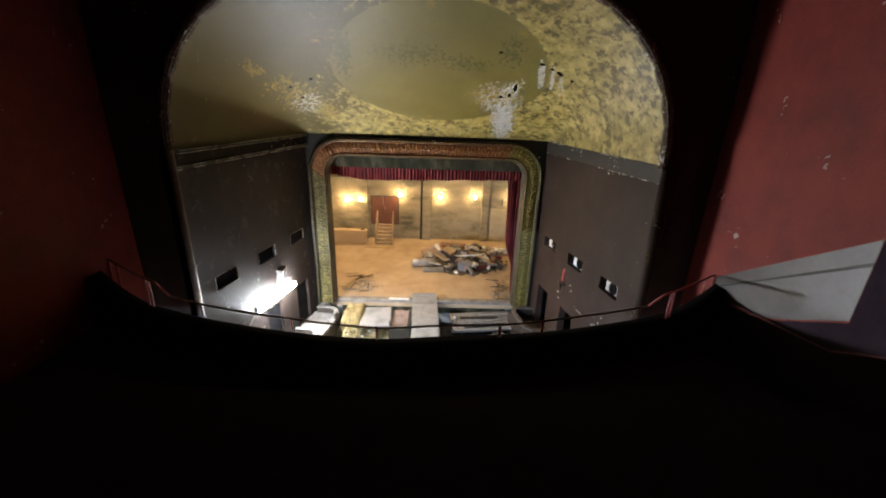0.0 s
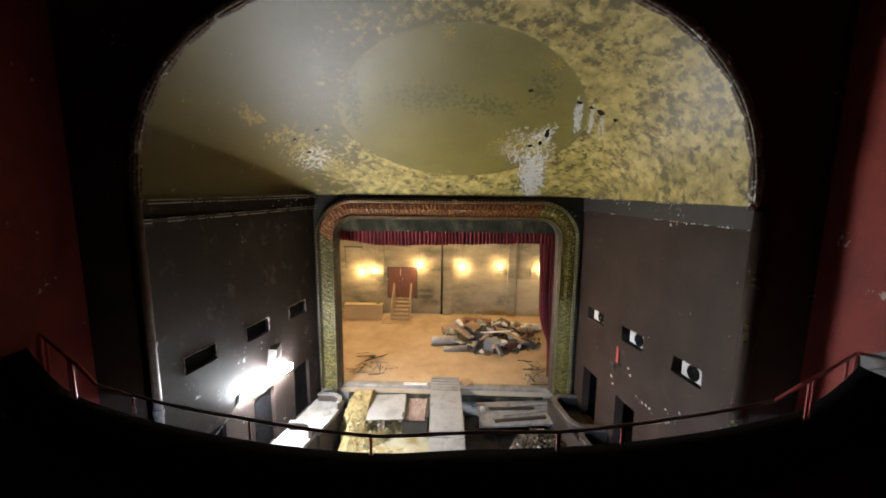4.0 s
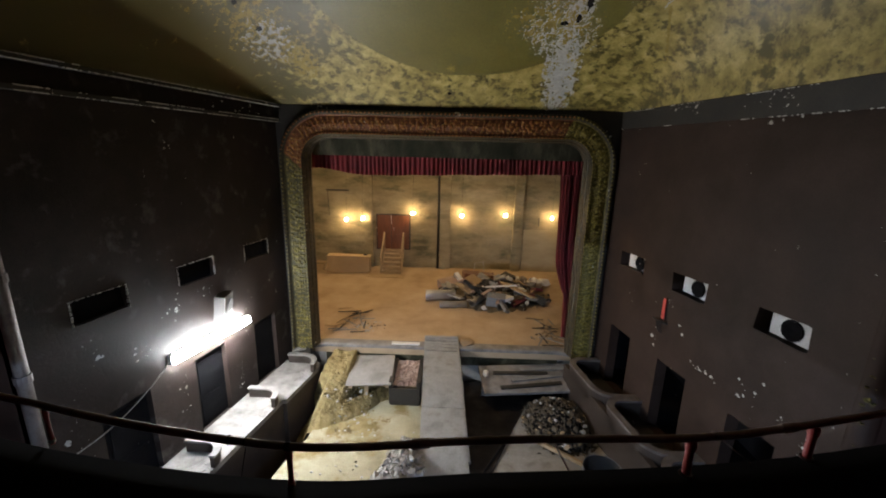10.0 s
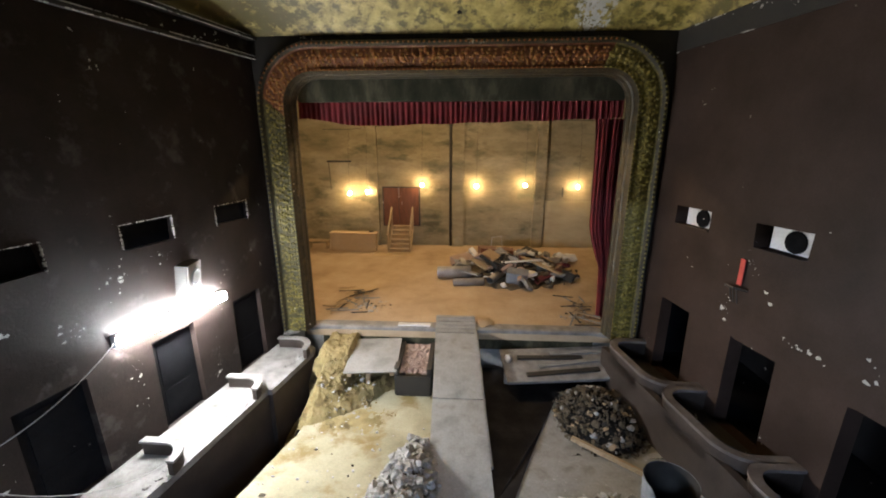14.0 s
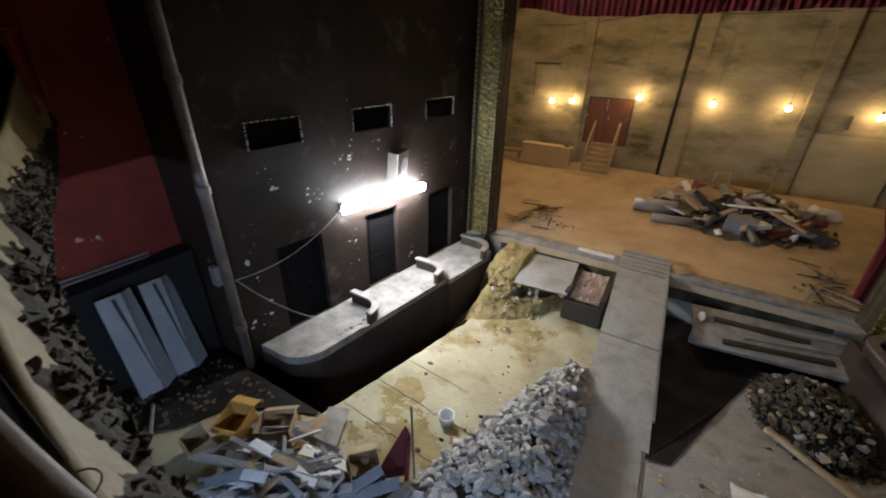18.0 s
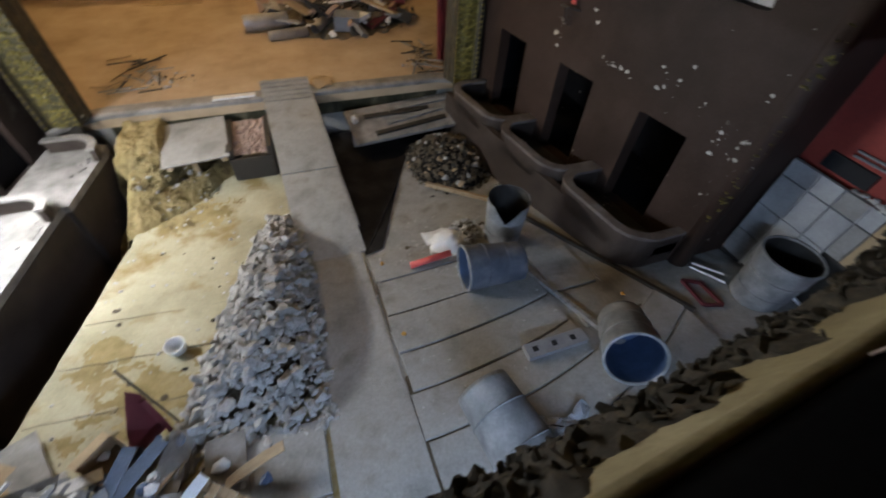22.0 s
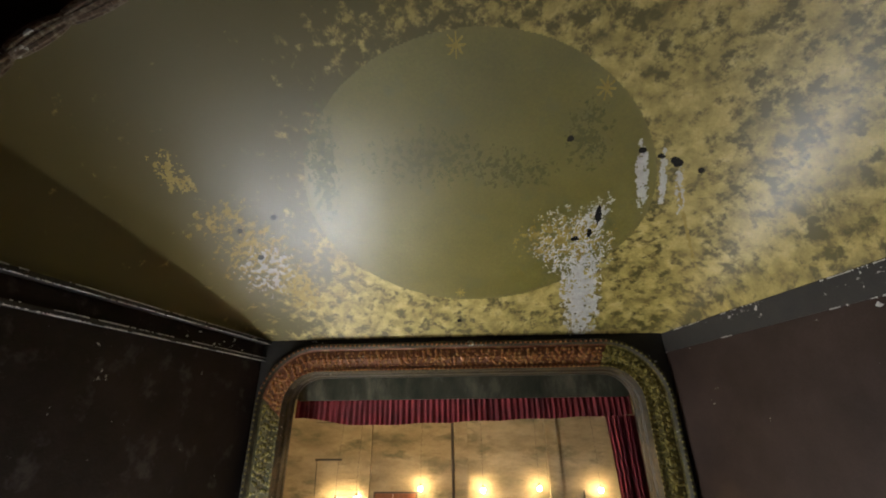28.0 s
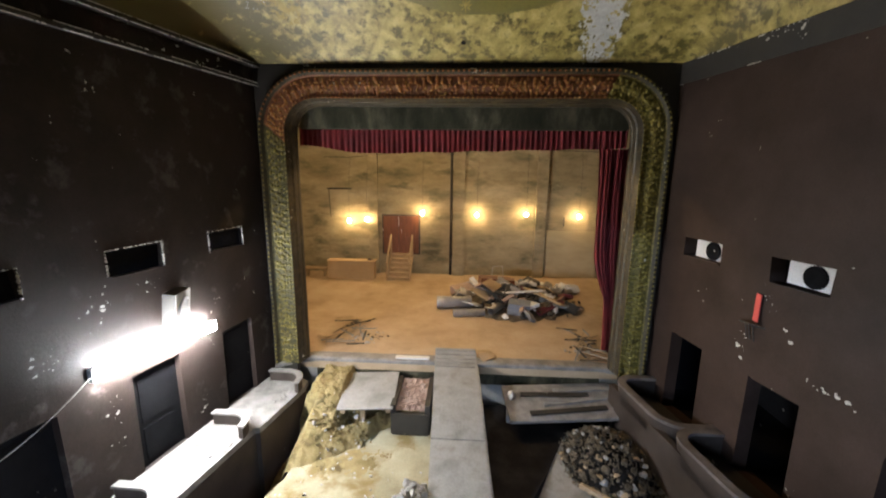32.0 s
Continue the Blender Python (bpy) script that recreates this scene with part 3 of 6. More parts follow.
# ---- arch wall that frames the vault, facing the balcony ----
def arch_pt(k, n, grow=0.0):
    a = math.pi * k / n
    w = side_x(ARCH_Y)
    c = math.cos(a)
    x = w * math.copysign(abs(c) ** 0.62, c)
    return Vector((x * (1 + grow / w), ARCH_Y, vault_z(x, ARCH_Y) + grow * math.sin(a) * 0.9))


N = 72
bm = bmesh.new()
inner = [bm.verts.new(arch_pt(k, N)) for k in range(N + 1)]
outer = []
for k in range(N + 1):
    p = arch_pt(k, N)
    a = math.pi * k / N
    c, s = math.cos(a), math.sin(a)
    f = min((RED_X + 0.25) / max(abs(c), 1e-6), 6.2 / max(s, 1e-6))
    outer.append(bm.verts.new((f * c, ARCH_Y, max(SPRING + f * s, SPRING))))
for k in range(N):
    bm.faces.new((inner[k], outer[k], outer[k + 1], inner[k + 1]))
for side in (-1, 1):
    box(*sorted((side * side_x(ARCH_Y), side * (RED_X + 0.25))), ARCH_Y, ARCH_Y + 0.25, -0.9, SPRING, bm)
structure("wall_arch", bm, BROWN, "dark plaster wall round the arched opening", "wall")

# ---- auditorium shell ----
for side, nm in ((-1, "wall_red_west"), (1, "wall_red_east")):
    bm = box(*sorted((side * RED_X, side * (RED_X + 0.25))), -22.0, ARCH_Y, -0.9, 14.2)
    structure(nm, bm, RED, "deep red painted plaster side wall, chipped", "wall")
structure("wall_back", box(-RED_X - 0.3, RED_X + 0.3, -22.3, -22.0, -0.9, 14.2), RED, "dark red rear wall behind the balcony", "wall")
structure("ceiling_house", box(-RED_X - 0.3, RED_X + 0.3, -22.3, ARCH_Y + 0.2, 14.05, 14.3), BLACK, "unlit ceiling over the balcony, its darkness put into the colour", "ceiling")

# ---- house floor, raked, with a trench dug along the west boxes ----
def floor_pt(x, y):
    return Vector((x, y, ground_z(y) + 0.02 * noise.noise(Vector((x * 0.7, y * 0.7, 3)))))


TRENCH_END = -8.55
bm = sheet(26, 40, lambda u, v: (lambda y: floor_pt(trench_x(y) + 0.03 * noise.noise(Vector((y * 4, 0, 0))) * (u < 0.01) + u * (0.75 - trench_x(y)), y))(TRENCH_END + v * (-1.75 - TRENCH_END)))
sheet(30, 40, lambda u, v: floor_pt(-RED_X - 0.2 + u * (RED_X + 0.95), -22.0 + v * (TRENCH_END + 22.0)), bm)
floor = structure("floor", bm, CONCRETE, "dusty raked concrete floor of the stalls", "floor")
rnd = random.Random(17)
for y in (-6.55, -7.35, -8.15):
    x0, x1 = trench_x(y) + 0.05, -0.9
    bm = bmesh.new()
    tube([(x0 + (x1 - x0) * k / 14, y - 0.25 * k / 14 + rnd.uniform(-0.012, 0.012), ground_z(y - 0.25 * k / 14) + 0.005) for k in range(15)], 0.006, 4, bm)
    part("joint", bm, DIRT, floor, "open joint between floor slabs")
for k in range(26):
    x, y = rnd.uniform(-3.7, -1.3), rnd.uniform(-8.9, -5.0)
    r = rnd.uniform(0.02, 0.075)
    part("chip", chunk(rnd, r, 0.25, m=Matrix.Translation((x, y, ground_z(y) + 0.008))), (DARK_GROUND, DIRT, CONCRETE)[k % 3], floor)
bm = sheet(24, 60, lambda u, v: floor_pt(0.75 + u * (RED_X - 0.55), -22.0 + v * 20.2))
structure("floor_east", bm, BARE_CONCRETE, "grey raked concrete floor of the stalls", "floor")
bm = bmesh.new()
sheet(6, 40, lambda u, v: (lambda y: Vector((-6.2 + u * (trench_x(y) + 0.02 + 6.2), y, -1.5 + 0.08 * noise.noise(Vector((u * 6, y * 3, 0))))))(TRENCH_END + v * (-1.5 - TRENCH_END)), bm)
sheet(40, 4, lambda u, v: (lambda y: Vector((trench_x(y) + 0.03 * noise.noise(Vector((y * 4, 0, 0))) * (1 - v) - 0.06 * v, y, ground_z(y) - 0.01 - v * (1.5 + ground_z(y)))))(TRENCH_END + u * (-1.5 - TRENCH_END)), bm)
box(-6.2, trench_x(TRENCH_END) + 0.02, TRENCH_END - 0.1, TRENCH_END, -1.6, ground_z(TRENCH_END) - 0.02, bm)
structure("floor_trench", bm, DARK_GROUND, "dark earth trench dug along the boxes", "trench")

# near-black sheet on the floor between the boxes and the west wall
DARK_EDGE = [(-7.1, -10.7), (-5.8, -10.55), (-5.3, -9.95), (-5.12, -9.3), (-4.56, -8.93), (-3.85, -8.6), (-4.0, -8.56), (-7.1, -8.56)]
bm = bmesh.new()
lo = [bm.verts.new((x, y, ground_z(y) + 0.035)) for x, y in DARK_EDGE]
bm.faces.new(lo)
structure("ground_dark_sheet", bm, DARK_GROUND, "near-black ground sheet between the boxes and the west wall", "earth")

# ---- stage ----
STAGE_EDGE = -1.62
structure("floor_stage", box(-9.0, 9.0, STAGE_EDGE, BACK_Y + 0.3, 0.30, STAGE_Z), STAGE_FLOOR, "bare dusty stage floor", "floor")
structure("wall_stage_front", box(-4.9, 4.9, STAGE_EDGE + 0.12, STAGE_EDGE + 0.3, -0.9, 0.30), BARE_CONCRETE, "stained concrete wall under the stage", "wall")
structure("wall_stage_back", box(-9.0, 9.0, BACK_Y, BACK_Y + 0.3, STAGE_Z - 0.1, 11.0), STAGE_WALL, "board-marked concrete rear wall of the stage", "wall")
for side in (-1, 1):
    structure("wall_stage_side", box(*sorted((side * 9.0, side * 9.3)), PROS_Y + 0.2, BACK_Y + 0.3, STAGE_Z - 0.1, 11.0), STAGE_WALL, "concrete side wall of the stage", "wall")
structure("ceiling_stage", box(-9.3, 9.3, PROS_Y + 0.2, BACK_Y + 0.3, 10.9, 11.1), BLACK, "unlit stage ceiling, its darkness put into the colour", "ceiling")

# ---- balcony: raked steps, parapet ----
steps = thing("floor_balcony_steps", "unlit stepped balcony floor in dark carpet", "floor", kind="structure")
for k in range(24):
    y1, y0 = (-12.25 - 0.35 * k, -12.6 - 0.35 * k) if k < 23 else (-20.3, -22.0)
    part("step", box(-RED_X, RED_X, y0, y1, DECK_Z - 0.4 + 0.1875 * k, DECK_Z + 0.1875 * (k + 1)), DARK, steps)
bm = bmesh.new()
M = 48
for z, flip in ((DECK_Z, False), (DECK_Z - 0.35, True)):
    sheet(M, 1, lambda u, v: Vector(((2 * u - 1) * RED_X, -12.25 + v * (rail_y((2 * u - 1) * RED_X) + 0.02 + 12.25), z)), bm, flip)
structure("floor_balcony", bm, DARK, "unlit balcony floor behind the parapet", "floor")
structure("ceiling_under_balcony", box(-RED_X, RED_X, -22.0, -12.2, 3.5, 3.7), BLACK, "near-black soffit under the balcony, its darkness put into the colour", "ceiling")


def rim_z(x):
    return RIM_Z + 0.34 * max(0.0, (abs(x) - 5.6) / 1.3) ** 1.5


# profile of the parapet: (out, up) from the rail line
PROFILE = [(-0.36, -0.45), (-0.36, 0.27), (0.035, 0.27), (0.04, 0.0), (0.05, 0.03), (0.08, 0.0), (0.085, -0.06), (0.07, -0.10), (0.13, -0.28), (0.20, -0.48), (0.21, -0.60), (0.14, -0.70), (0.15, -0.80), (0.0, -0.84)]


def parapet_pt(u, w):
    x = (2 * u - 1) * RED_X
    i = min(int(w), len(PROFILE) - 2)
    f = w - i
    o = PROFILE[i][0] * (1 - f) + PROFILE[i + 1][0] * f
    h = PROFILE[i][1] * (1 - f) + PROFILE[i + 1][1] * f
    return Vector((x, rail_y(x) + o, rim_z(x) + h))


bm = sheet(320, len(PROFILE) - 1, lambda u, v: parapet_pt(u, v * (len(PROFILE) - 1)))
# sill and inner face are coloured near-black for the shade behind the front
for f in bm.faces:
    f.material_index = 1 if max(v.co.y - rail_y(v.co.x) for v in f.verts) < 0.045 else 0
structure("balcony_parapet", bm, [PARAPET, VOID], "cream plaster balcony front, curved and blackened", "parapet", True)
bm = tube([((2 * k / 300 - 1) * 5.1, hand_y((2 * k / 300 - 1) * 5.1), RAIL_Z) for k in range(301)], 0.0225, 14)
rail = thing("balcony_rail", "worn round steel handrail on posts along the balcony parapet", "railing")

# ---- lamps ----
TUBE_GLOW = material("fluorescent_glass", [(0.8, 0.8, 0.8), (0.85, 0.85, 0.85)], 1, 2, (0.3, 0.4), 0, glow=((0.94, 0.97, 1.0), TUBE_POWER))
BULB_GLOW = material("bulb_glass", [(0.8, 0.8, 0.8), (0.85, 0.85, 0.85)], 1, 2, (0.3, 0.4), 0, glow=((1.0, 0.66, 0.31), BULB_POWER))
part("handrail", bm, RAIL_PAINT, rail, "", True)
fix = thing("fluorescent_lamp", "twin-tube fluorescent batten, lit, on the wall above the box doors", "lamp")
A, B = Vector((-5.38, -6.12, 2.46)), Vector((-4.98, -3.86, 2.38))
# tubes and housing are oversized to give the lamp its broad bloom
for off in (-0.048, 0.048):
    part("tube", tube([A + Vector((0.02, 0, off)), B + Vector((0.02, 0, off))], 0.040, 14), TUBE_GLOW, fix)
b = box(-0.04, 0.03, -1.17, 1.17, -0.11, 0.11, bevel=0.02)
b.transform(Matrix.Translation((A + B) / 2 + Vector((-0.085, 0, 0))) @ (B - A).to_track_quat("Y", "Z").to_matrix().to_4x4())
part("housing", b, WHITE_BITS, fix, "white reflector, widened to stand in for the lamp's bloom")
for q in (0.0, 1.0):
    part("end_cap", box(-0.07, 0.02, -0.03, 0.03, -0.10, 0.10, bevel=0.01, m=Matrix.Translation(A.lerp(B, q) + Vector((-0.03, 0, 0)))), METAL, fix)
BULBS = ((-5.28, 3.19), (-4.44, 3.26), (-1.83, 3.6), (0.68, 3.55), (2.91, 3.61), (5.29, 3.54))
for x, z in BULBS:
    lamp = thing("bulb_lamp", "bare glowing bulb in a holder hung before the stage rear wall", "lamp", pose(x, 6.93, z), "bulbs on the stage rear wall")
    bm = bmesh.new()
    bmesh.ops.create_uvsphere(bm, u_segments=16, v_segments=12, radius=0.075)
    for v in bm.verts:
        v.co.z = v.co.z * 1.1 + 0.02 * max(0.0, v.co.z)
    part("bulb", bm, BULB_GLOW, lamp, "", True)
    part("holder", lathe([(0.028, 0.075), (0.036, 0.10), (0.036, 0.17), (0.02, 0.20), (0.009, 0.21)], 12), DARK_TRIM, lamp)
    part("drop_wire", tube([(0, 0, 0.2), (0.01, 0.02, 1.2), (0.03, 0.12, 2.2), (0.03, 0.33, 2.9)], 0.005, 5), DARK_TRIM, lamp)

# unseen battens added behind the valance to fill the stage with light
FILL_GLOW = material("fill_lamp_glass", [(0.8, 0.8, 0.8), (0.85, 0.85, 0.85)], 1, 2, (0.3, 0.4), 0, glow=((1.0, 0.68, 0.35), FILL_POWER))
for x in (-4.4, -0.2):
    lamp = thing("stage_fill_lamp", "warm fill lamp batten added out of sight above the stage", "lamp", pose(x, 0.5, 7.0), "working lamps above the stage")
    part("tube", tube([(-0.7, 0, 0), (0.7, 0, 0)], 0.03, 10), FILL_GLOW, lamp)
    part("housing", box(-0.75, 0.75, -0.06, 0.06, 0.04, 0.10, bevel=0.01), METAL, lamp)
    for dx in (-0.6, 0.6):
        part("hanger", tube([(dx, 0, 0.1), (dx, 0, 3.9)], 0.012, 6), DARK_TRIM, lamp)


# ---- proscenium frame ----
def frame_pt(s, d, out):
    """Along the frame: s from 0 (west foot) to 1 (east foot), d inwards from the outer edge."""
    d *= 0.93
    hw, top, rad = 4.70 - d, 7.81 - d, 1.40 - d
    leg, arc, bar = top - rad - STAGE_Z, rad * math.pi / 2, 2 * (hw - rad)
    t = s * (2 * leg + 2 * arc + bar)
    if t < leg:
        x, z = -hw, STAGE_Z + t
    elif t < leg + arc:
        a = (t - leg) / rad
        x, z = -hw + rad - rad * math.cos(a), top - rad + rad * math.sin(a)
    elif t < leg + arc + bar:
        x, z = -hw + rad + t - leg - arc, top
    elif t < leg + 2 * arc + bar:
        a = (t - leg - arc - bar) / rad
        x, z = hw - rad + rad * math.sin(a), top - rad + rad * math.cos(a)
    else:
        x, z = hw, top - rad - (t - leg - 2 * arc - bar)
    return Vector((x, PROS_Y + out, z))


FRAME_PROFILE = [(0.03, 0.02), (0.04, -0.10), (0.08, -0.15), (0.13, -0.15), (0.17, -0.07), (0.21, -0.045), (0.43, -0.09), (0.65, -0.045), (0.67, -0.10), (0.715, -0.11), (0.74, -0.04), (0.765, 0.06), (0.80, 0.10), (0.815, 0.24), (0.84, 0.27), (0.84, 0.35)]
pros = thing("proscenium_frame", "ornate gilded plaster proscenium frame with rounded corners, flaking", "proscenium arch")
rnd = random.Random(11)
# west jamb and its relief get darker gilt to stand in for weaker light
for nm, s0, s1, mat, lab in (("jamb", 0.0, 0.27, SHADED_GILT, "gilt jamb darkened for the weak light on it"), ("header", 0.27, 0.655, RED_GILT, "red-glazed gilt header"), ("jamb", 0.655, 1.0, GILT, "olive gilt jamb")):
    n = int(120 * (s1 - s0))
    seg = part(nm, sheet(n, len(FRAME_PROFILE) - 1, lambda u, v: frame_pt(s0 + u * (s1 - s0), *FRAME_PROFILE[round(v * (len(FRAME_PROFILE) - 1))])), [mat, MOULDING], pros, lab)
    rows = len(FRAME_PROFILE) - 1
    for k, f in enumerate(seg.data.polygons):
        f.material_index = 0 if 4 <= k % rows <= 8 else 1
    bm = bmesh.new()
    steps = int(21.5 * (s1 - s0) / 0.15)
    for k in range(steps):
        s = s0 + (k + 0.5) / steps * (s1 - s0)
        for d in (0.27, 0.35, 0.43, 0.51, 0.59):
            r = rnd.uniform(0.034, 0.062) * (1.3 if d == 0.43 else 1)
            p = frame_pt(min(max(s + rnd.uniform(-0.002, 0.002), 0.001), 0.999), d, -0.075 if d not in (0.27, 0.59) else -0.06)
            b = bmesh.new()
            bmesh.ops.create_icosphere(b, subdivisions=1, radius=r)
            b.transform(Matrix.Translation(p) @ Euler((0, rnd.uniform(0, 3.14), 0)).to_matrix().to_4x4() @ Matrix.Diagonal((rnd.uniform(0.7, 1.6), 0.75, rnd.uniform(0.6, 1.1), 1)))
            join(bm, b)
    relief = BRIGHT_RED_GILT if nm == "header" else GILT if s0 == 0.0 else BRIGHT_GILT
    tagged(part("leaf_relief", bm, relief, seg, "raised leaf and rosette relief"), kind="stuff")
    bm = bmesh.new()
    beads = int(21.5 * (s1 - s0) / 0.11)
    for k in range(beads):
        for d, o in ((0.105, -0.155), (0.69, -0.11)):
            b = bmesh.new()
            bmesh.ops.create_icosphere(b, subdivisions=1, radius=0.030)
            b.transform(Matrix.Translation(frame_pt(s0 + (k + 0.5) / beads * (s1 - s0), d, o)))
            join(bm, b)
    tagged(part("bead_moulding", bm, relief, seg, "row of small beads"), kind="stuff")
# square corners behind the rounded frame and the wall above
bm = bmesh.new()
for side in (-1, 1):
    box(*sorted((side * 4.15, side * 4.75)), PROS_Y + 0.03, PROS_Y + 0.2, 0.3, 7.3, bm)
    box(*sorted((side * 3.4, side * 4.75)), PROS_Y + 0.03, PROS_Y + 0.2, 7.3, 7.88, bm)
    box(*sorted((side * 3.98, side * 9.0)), PROS_Y + 0.33, PROS_Y + 0.5, 0.5, 11.0, bm)
box(-3.4, 3.4, PROS_Y + 0.03, PROS_Y + 0.2, 7.2, 7.88, bm)
box(-3.98, 3.98, PROS_Y + 0.33, PROS_Y + 0.5, 7.2, 11.0, bm)
structure("wall_proscenium", bm, DARK_TRIM, "dark plaster wall behind the gilded frame", "wall")
structure("beam", box(-3.97, 3.97, -1.32, -1.10, 6.55, 7.3), GREEN_STONE, "green-stained plaster beam above the curtain", "beam")

# ---- curtains ----
def pleats(x, seed):
    return 0.045 * math.sin(x * 46 + 1.5 * math.sin(x * 3.1 + seed)) + 0.02 * math.sin(x * 19 + seed)


def valance_low(x):
    return 6.04 + 0.027 * x + 0.24 * min(max((-2.3 - x) / 1.6, 0.0), 1.0) ** 1.3 + 0.012 * math.sin(x * 5.0)


val = thing("valance", "deep red velvet valance hanging under the proscenium beam, sagging", "curtain")
bm = sheet(420, 8, lambda u, v: (lambda x: Vector((x, -1.02 + pleats(x, 0.0) * (0.4 + 0.6 * v), 6.62 + v * (valance_low(x) - 6.62))))(-4.1 + 8.2 * u))
part("pleated_cloth", bm, VELVET, val, "", True)
part("rod", tube([(-4.15, -1.0, 6.64), (4.15, -1.0, 6.64)], 0.03), DARK_TRIM, val)
leg = thing("stage_curtain", "gathered red velvet curtain drawn to the side of the stage", "curtain")
def curtain_edge(z):
    """The free edge hangs straight, then swings out to the tie at knee height."""
    return 3.52 + 0.045 * (6.15 - z) + 0.28 * min(max((3.4 - z) / 1.2, 0.0), 1.0) ** 1.4


def curtain_pt(u, v):
    z = 6.15 + v * (STAGE_Z + 0.03 - 6.15)
    x0 = curtain_edge(z)
    tie = math.exp(-((z - 2.05) / 0.22) ** 2)
    return Vector((x0 + u * (4.3 - x0) + 0.015 * math.sin(v * 9 + u * 4), -0.75 + (1 - 0.6 * tie) * (0.06 * math.sin(u * 50 + 2 * v) + 0.035 * math.sin(u * 17)), z))


bm = sheet(150, 46, curtain_pt)
part("cloth", bm, VELVET, leg, "", True)

# ---- stage rear wall ----
rnd = random.Random(29)
bm = bmesh.new()
for k in range(44):
    z = 0.85 + 0.205 * k + rnd.uniform(-0.02, 0.02)
    x = -8.9
    while x < 8.8:
        w = rnd.uniform(1.2, 4.2)
        if rnd.random() < 0.72:
            d, h = rnd.uniform(0.006, 0.022), rnd.uniform(0.006, 0.022)
            box(x, min(x + w, 8.9), BACK_Y - d, BACK_Y + 0.02, z, z + h, bm)
        x += w + rnd.uniform(0.0, 0.5)
tagged(link_mesh("formwork_ridge", bm, STAGE_WALL), "thin ridges left by the formwork boards on the rear wall", "concrete", kind="stuff")
for x0, x1, d in ((-4.38, -3.95, 0.22), (-0.42, 0.12, 0.26), (3.36, 3.84, 0.26), (7.0, 7.5, 0.16)):
    structure("wall_pier", box(x0, x1, BACK_Y - d, BACK_Y, STAGE_Z, 10.9, bevel=0.012), STAGE_WALL, "board-marked concrete pier on the stage rear wall", "pier")
pipe = thing("rain_pipe", "dark iron pipe running up the stage rear wall", "pipe")
part("pipe", tube([(-0.52, BACK_Y - 0.1, STAGE_Z), (-0.52, BACK_Y - 0.1, 10.8)], 0.06, 10), DARK_TRIM, pipe, "", True)
for z in (1.6, 4.2, 6.2):
    part("clamp", tube([(-0.52, BACK_Y - 0.1, z), (-0.52, BACK_Y - 0.1, z + 0.08)], 0.075, 10), DARK_TRIM, pipe)
door = tagged(link_mesh("door_1", box(-3.78, -1.98, BACK_Y - 0.06, BACK_Y + 0.0, 1.58, 3.47), DARK_TRIM), "brown varnished double door, one leaf ajar, above wooden steps", "door", kind="structure")
for x0, x1, y in ((-3.72, -3.0, -0.10), (-2.97, -2.04, -0.12)):
    leaf = part("door_leaf", box(x0, x1, BACK_Y + y, BACK_Y + y + 0.045, 1.63, 3.42, bevel=0.006), DOOR_WOOD, door)
    for z0, z1 in ((1.78, 2.4), (2.52, 3.28)):
        part("panel", box(x0 + 0.12, x1 - 0.12, BACK_Y + y - 0.012, BACK_Y + y + 0.01, z0, z1, bevel=0.006), DOOR_WOOD, leaf)
part("sign", box(-2.86, -2.72, BACK_Y - 0.13, BACK_Y - 0.123, 2.6, 2.78), WHITE_BITS, door, "small white notice")
# light in the door gap, drawn as a thin white strip
part("gap_light", box(-2.995, -2.975, BACK_Y - 0.08, BACK_Y - 0.07, 2.95, 3.4), WHITE_BITS, door, "white strip standing in for light in the gap between the leaves")
stairs = thing("wooden_steps", "six raw timber steps with handrails up to the stage door", "stairs")
for k in range(6):
    y = 5.82 + 0.225 * k
    z = STAGE_Z + 0.168 * (k + 1)
    part("tread", box(-3.28, -2.34, y - 0.02, y + 0.26, z - 0.04, z, bevel=0.006), WOOD, stairs)
    part("riser", box(-3.26, -2.36, y + 0.01, y + 0.03, z - 0.168, z - 0.04), WOOD, stairs)
for x in (-3.32, -2.32):
    s = Matrix.Translation((x, 6.5, STAGE_Z + 0.44)) @ Euler((math.atan2(1.01, 1.35), 0, 0)).to_matrix().to_4x4()
    part("stringer", box(-0.02, 0.02, -0.84, 0.84, -0.12, 0.12, m=s), WOOD, stairs)
    for yy, zz in ((5.86, STAGE_Z), (6.95, STAGE_Z + 0.85)):
        part("post", box(x - 0.04, x + 0.04, yy - 0.04, yy + 0.04, zz, zz + 0.95 + (0.06 if yy > 6 else 0)), WOOD, stairs)
    s = Matrix.Translation((x, 6.4, STAGE_Z + 1.36)) @ Euler((math.atan2(0.91, 1.09), 0, 0)).to_matrix().to_4x4()
    part("handrail", box(-0.035, 0.035, -0.85, 0.85, -0.045, 0.045, bevel=0.008, m=s), WOOD, stairs)
mat_board = thing("floor_board", "plywood sheet lying at the foot of the steps", "board")
part("sheet", box(-3.9, -2.1, 5.3, 5.85, STAGE_Z, STAGE_Z + 0.02), PLY, mat_board)
counter = thing("counter", "tan hardboard counter with a dark bundle on its end", "counter")
part("front", box(-6.1, -3.95, 6.05, 6.09, STAGE_Z, 1.42), PLY, counter)
part("top", box(-6.12, -3.9, 6.0, 6.5, 1.42, 1.46, bevel=0.008), PLY, counter)
part("end", box(-3.99, -3.95, 6.09, 6.45, STAGE_Z, 1.42), PLY, counter)
part("end", box(-6.1, -6.06, 6.09, 6.45, STAGE_Z, 1.42), PLY, counter)
rag = thing("dark_rag", "black cloth bundle on the counter end", "cloth")
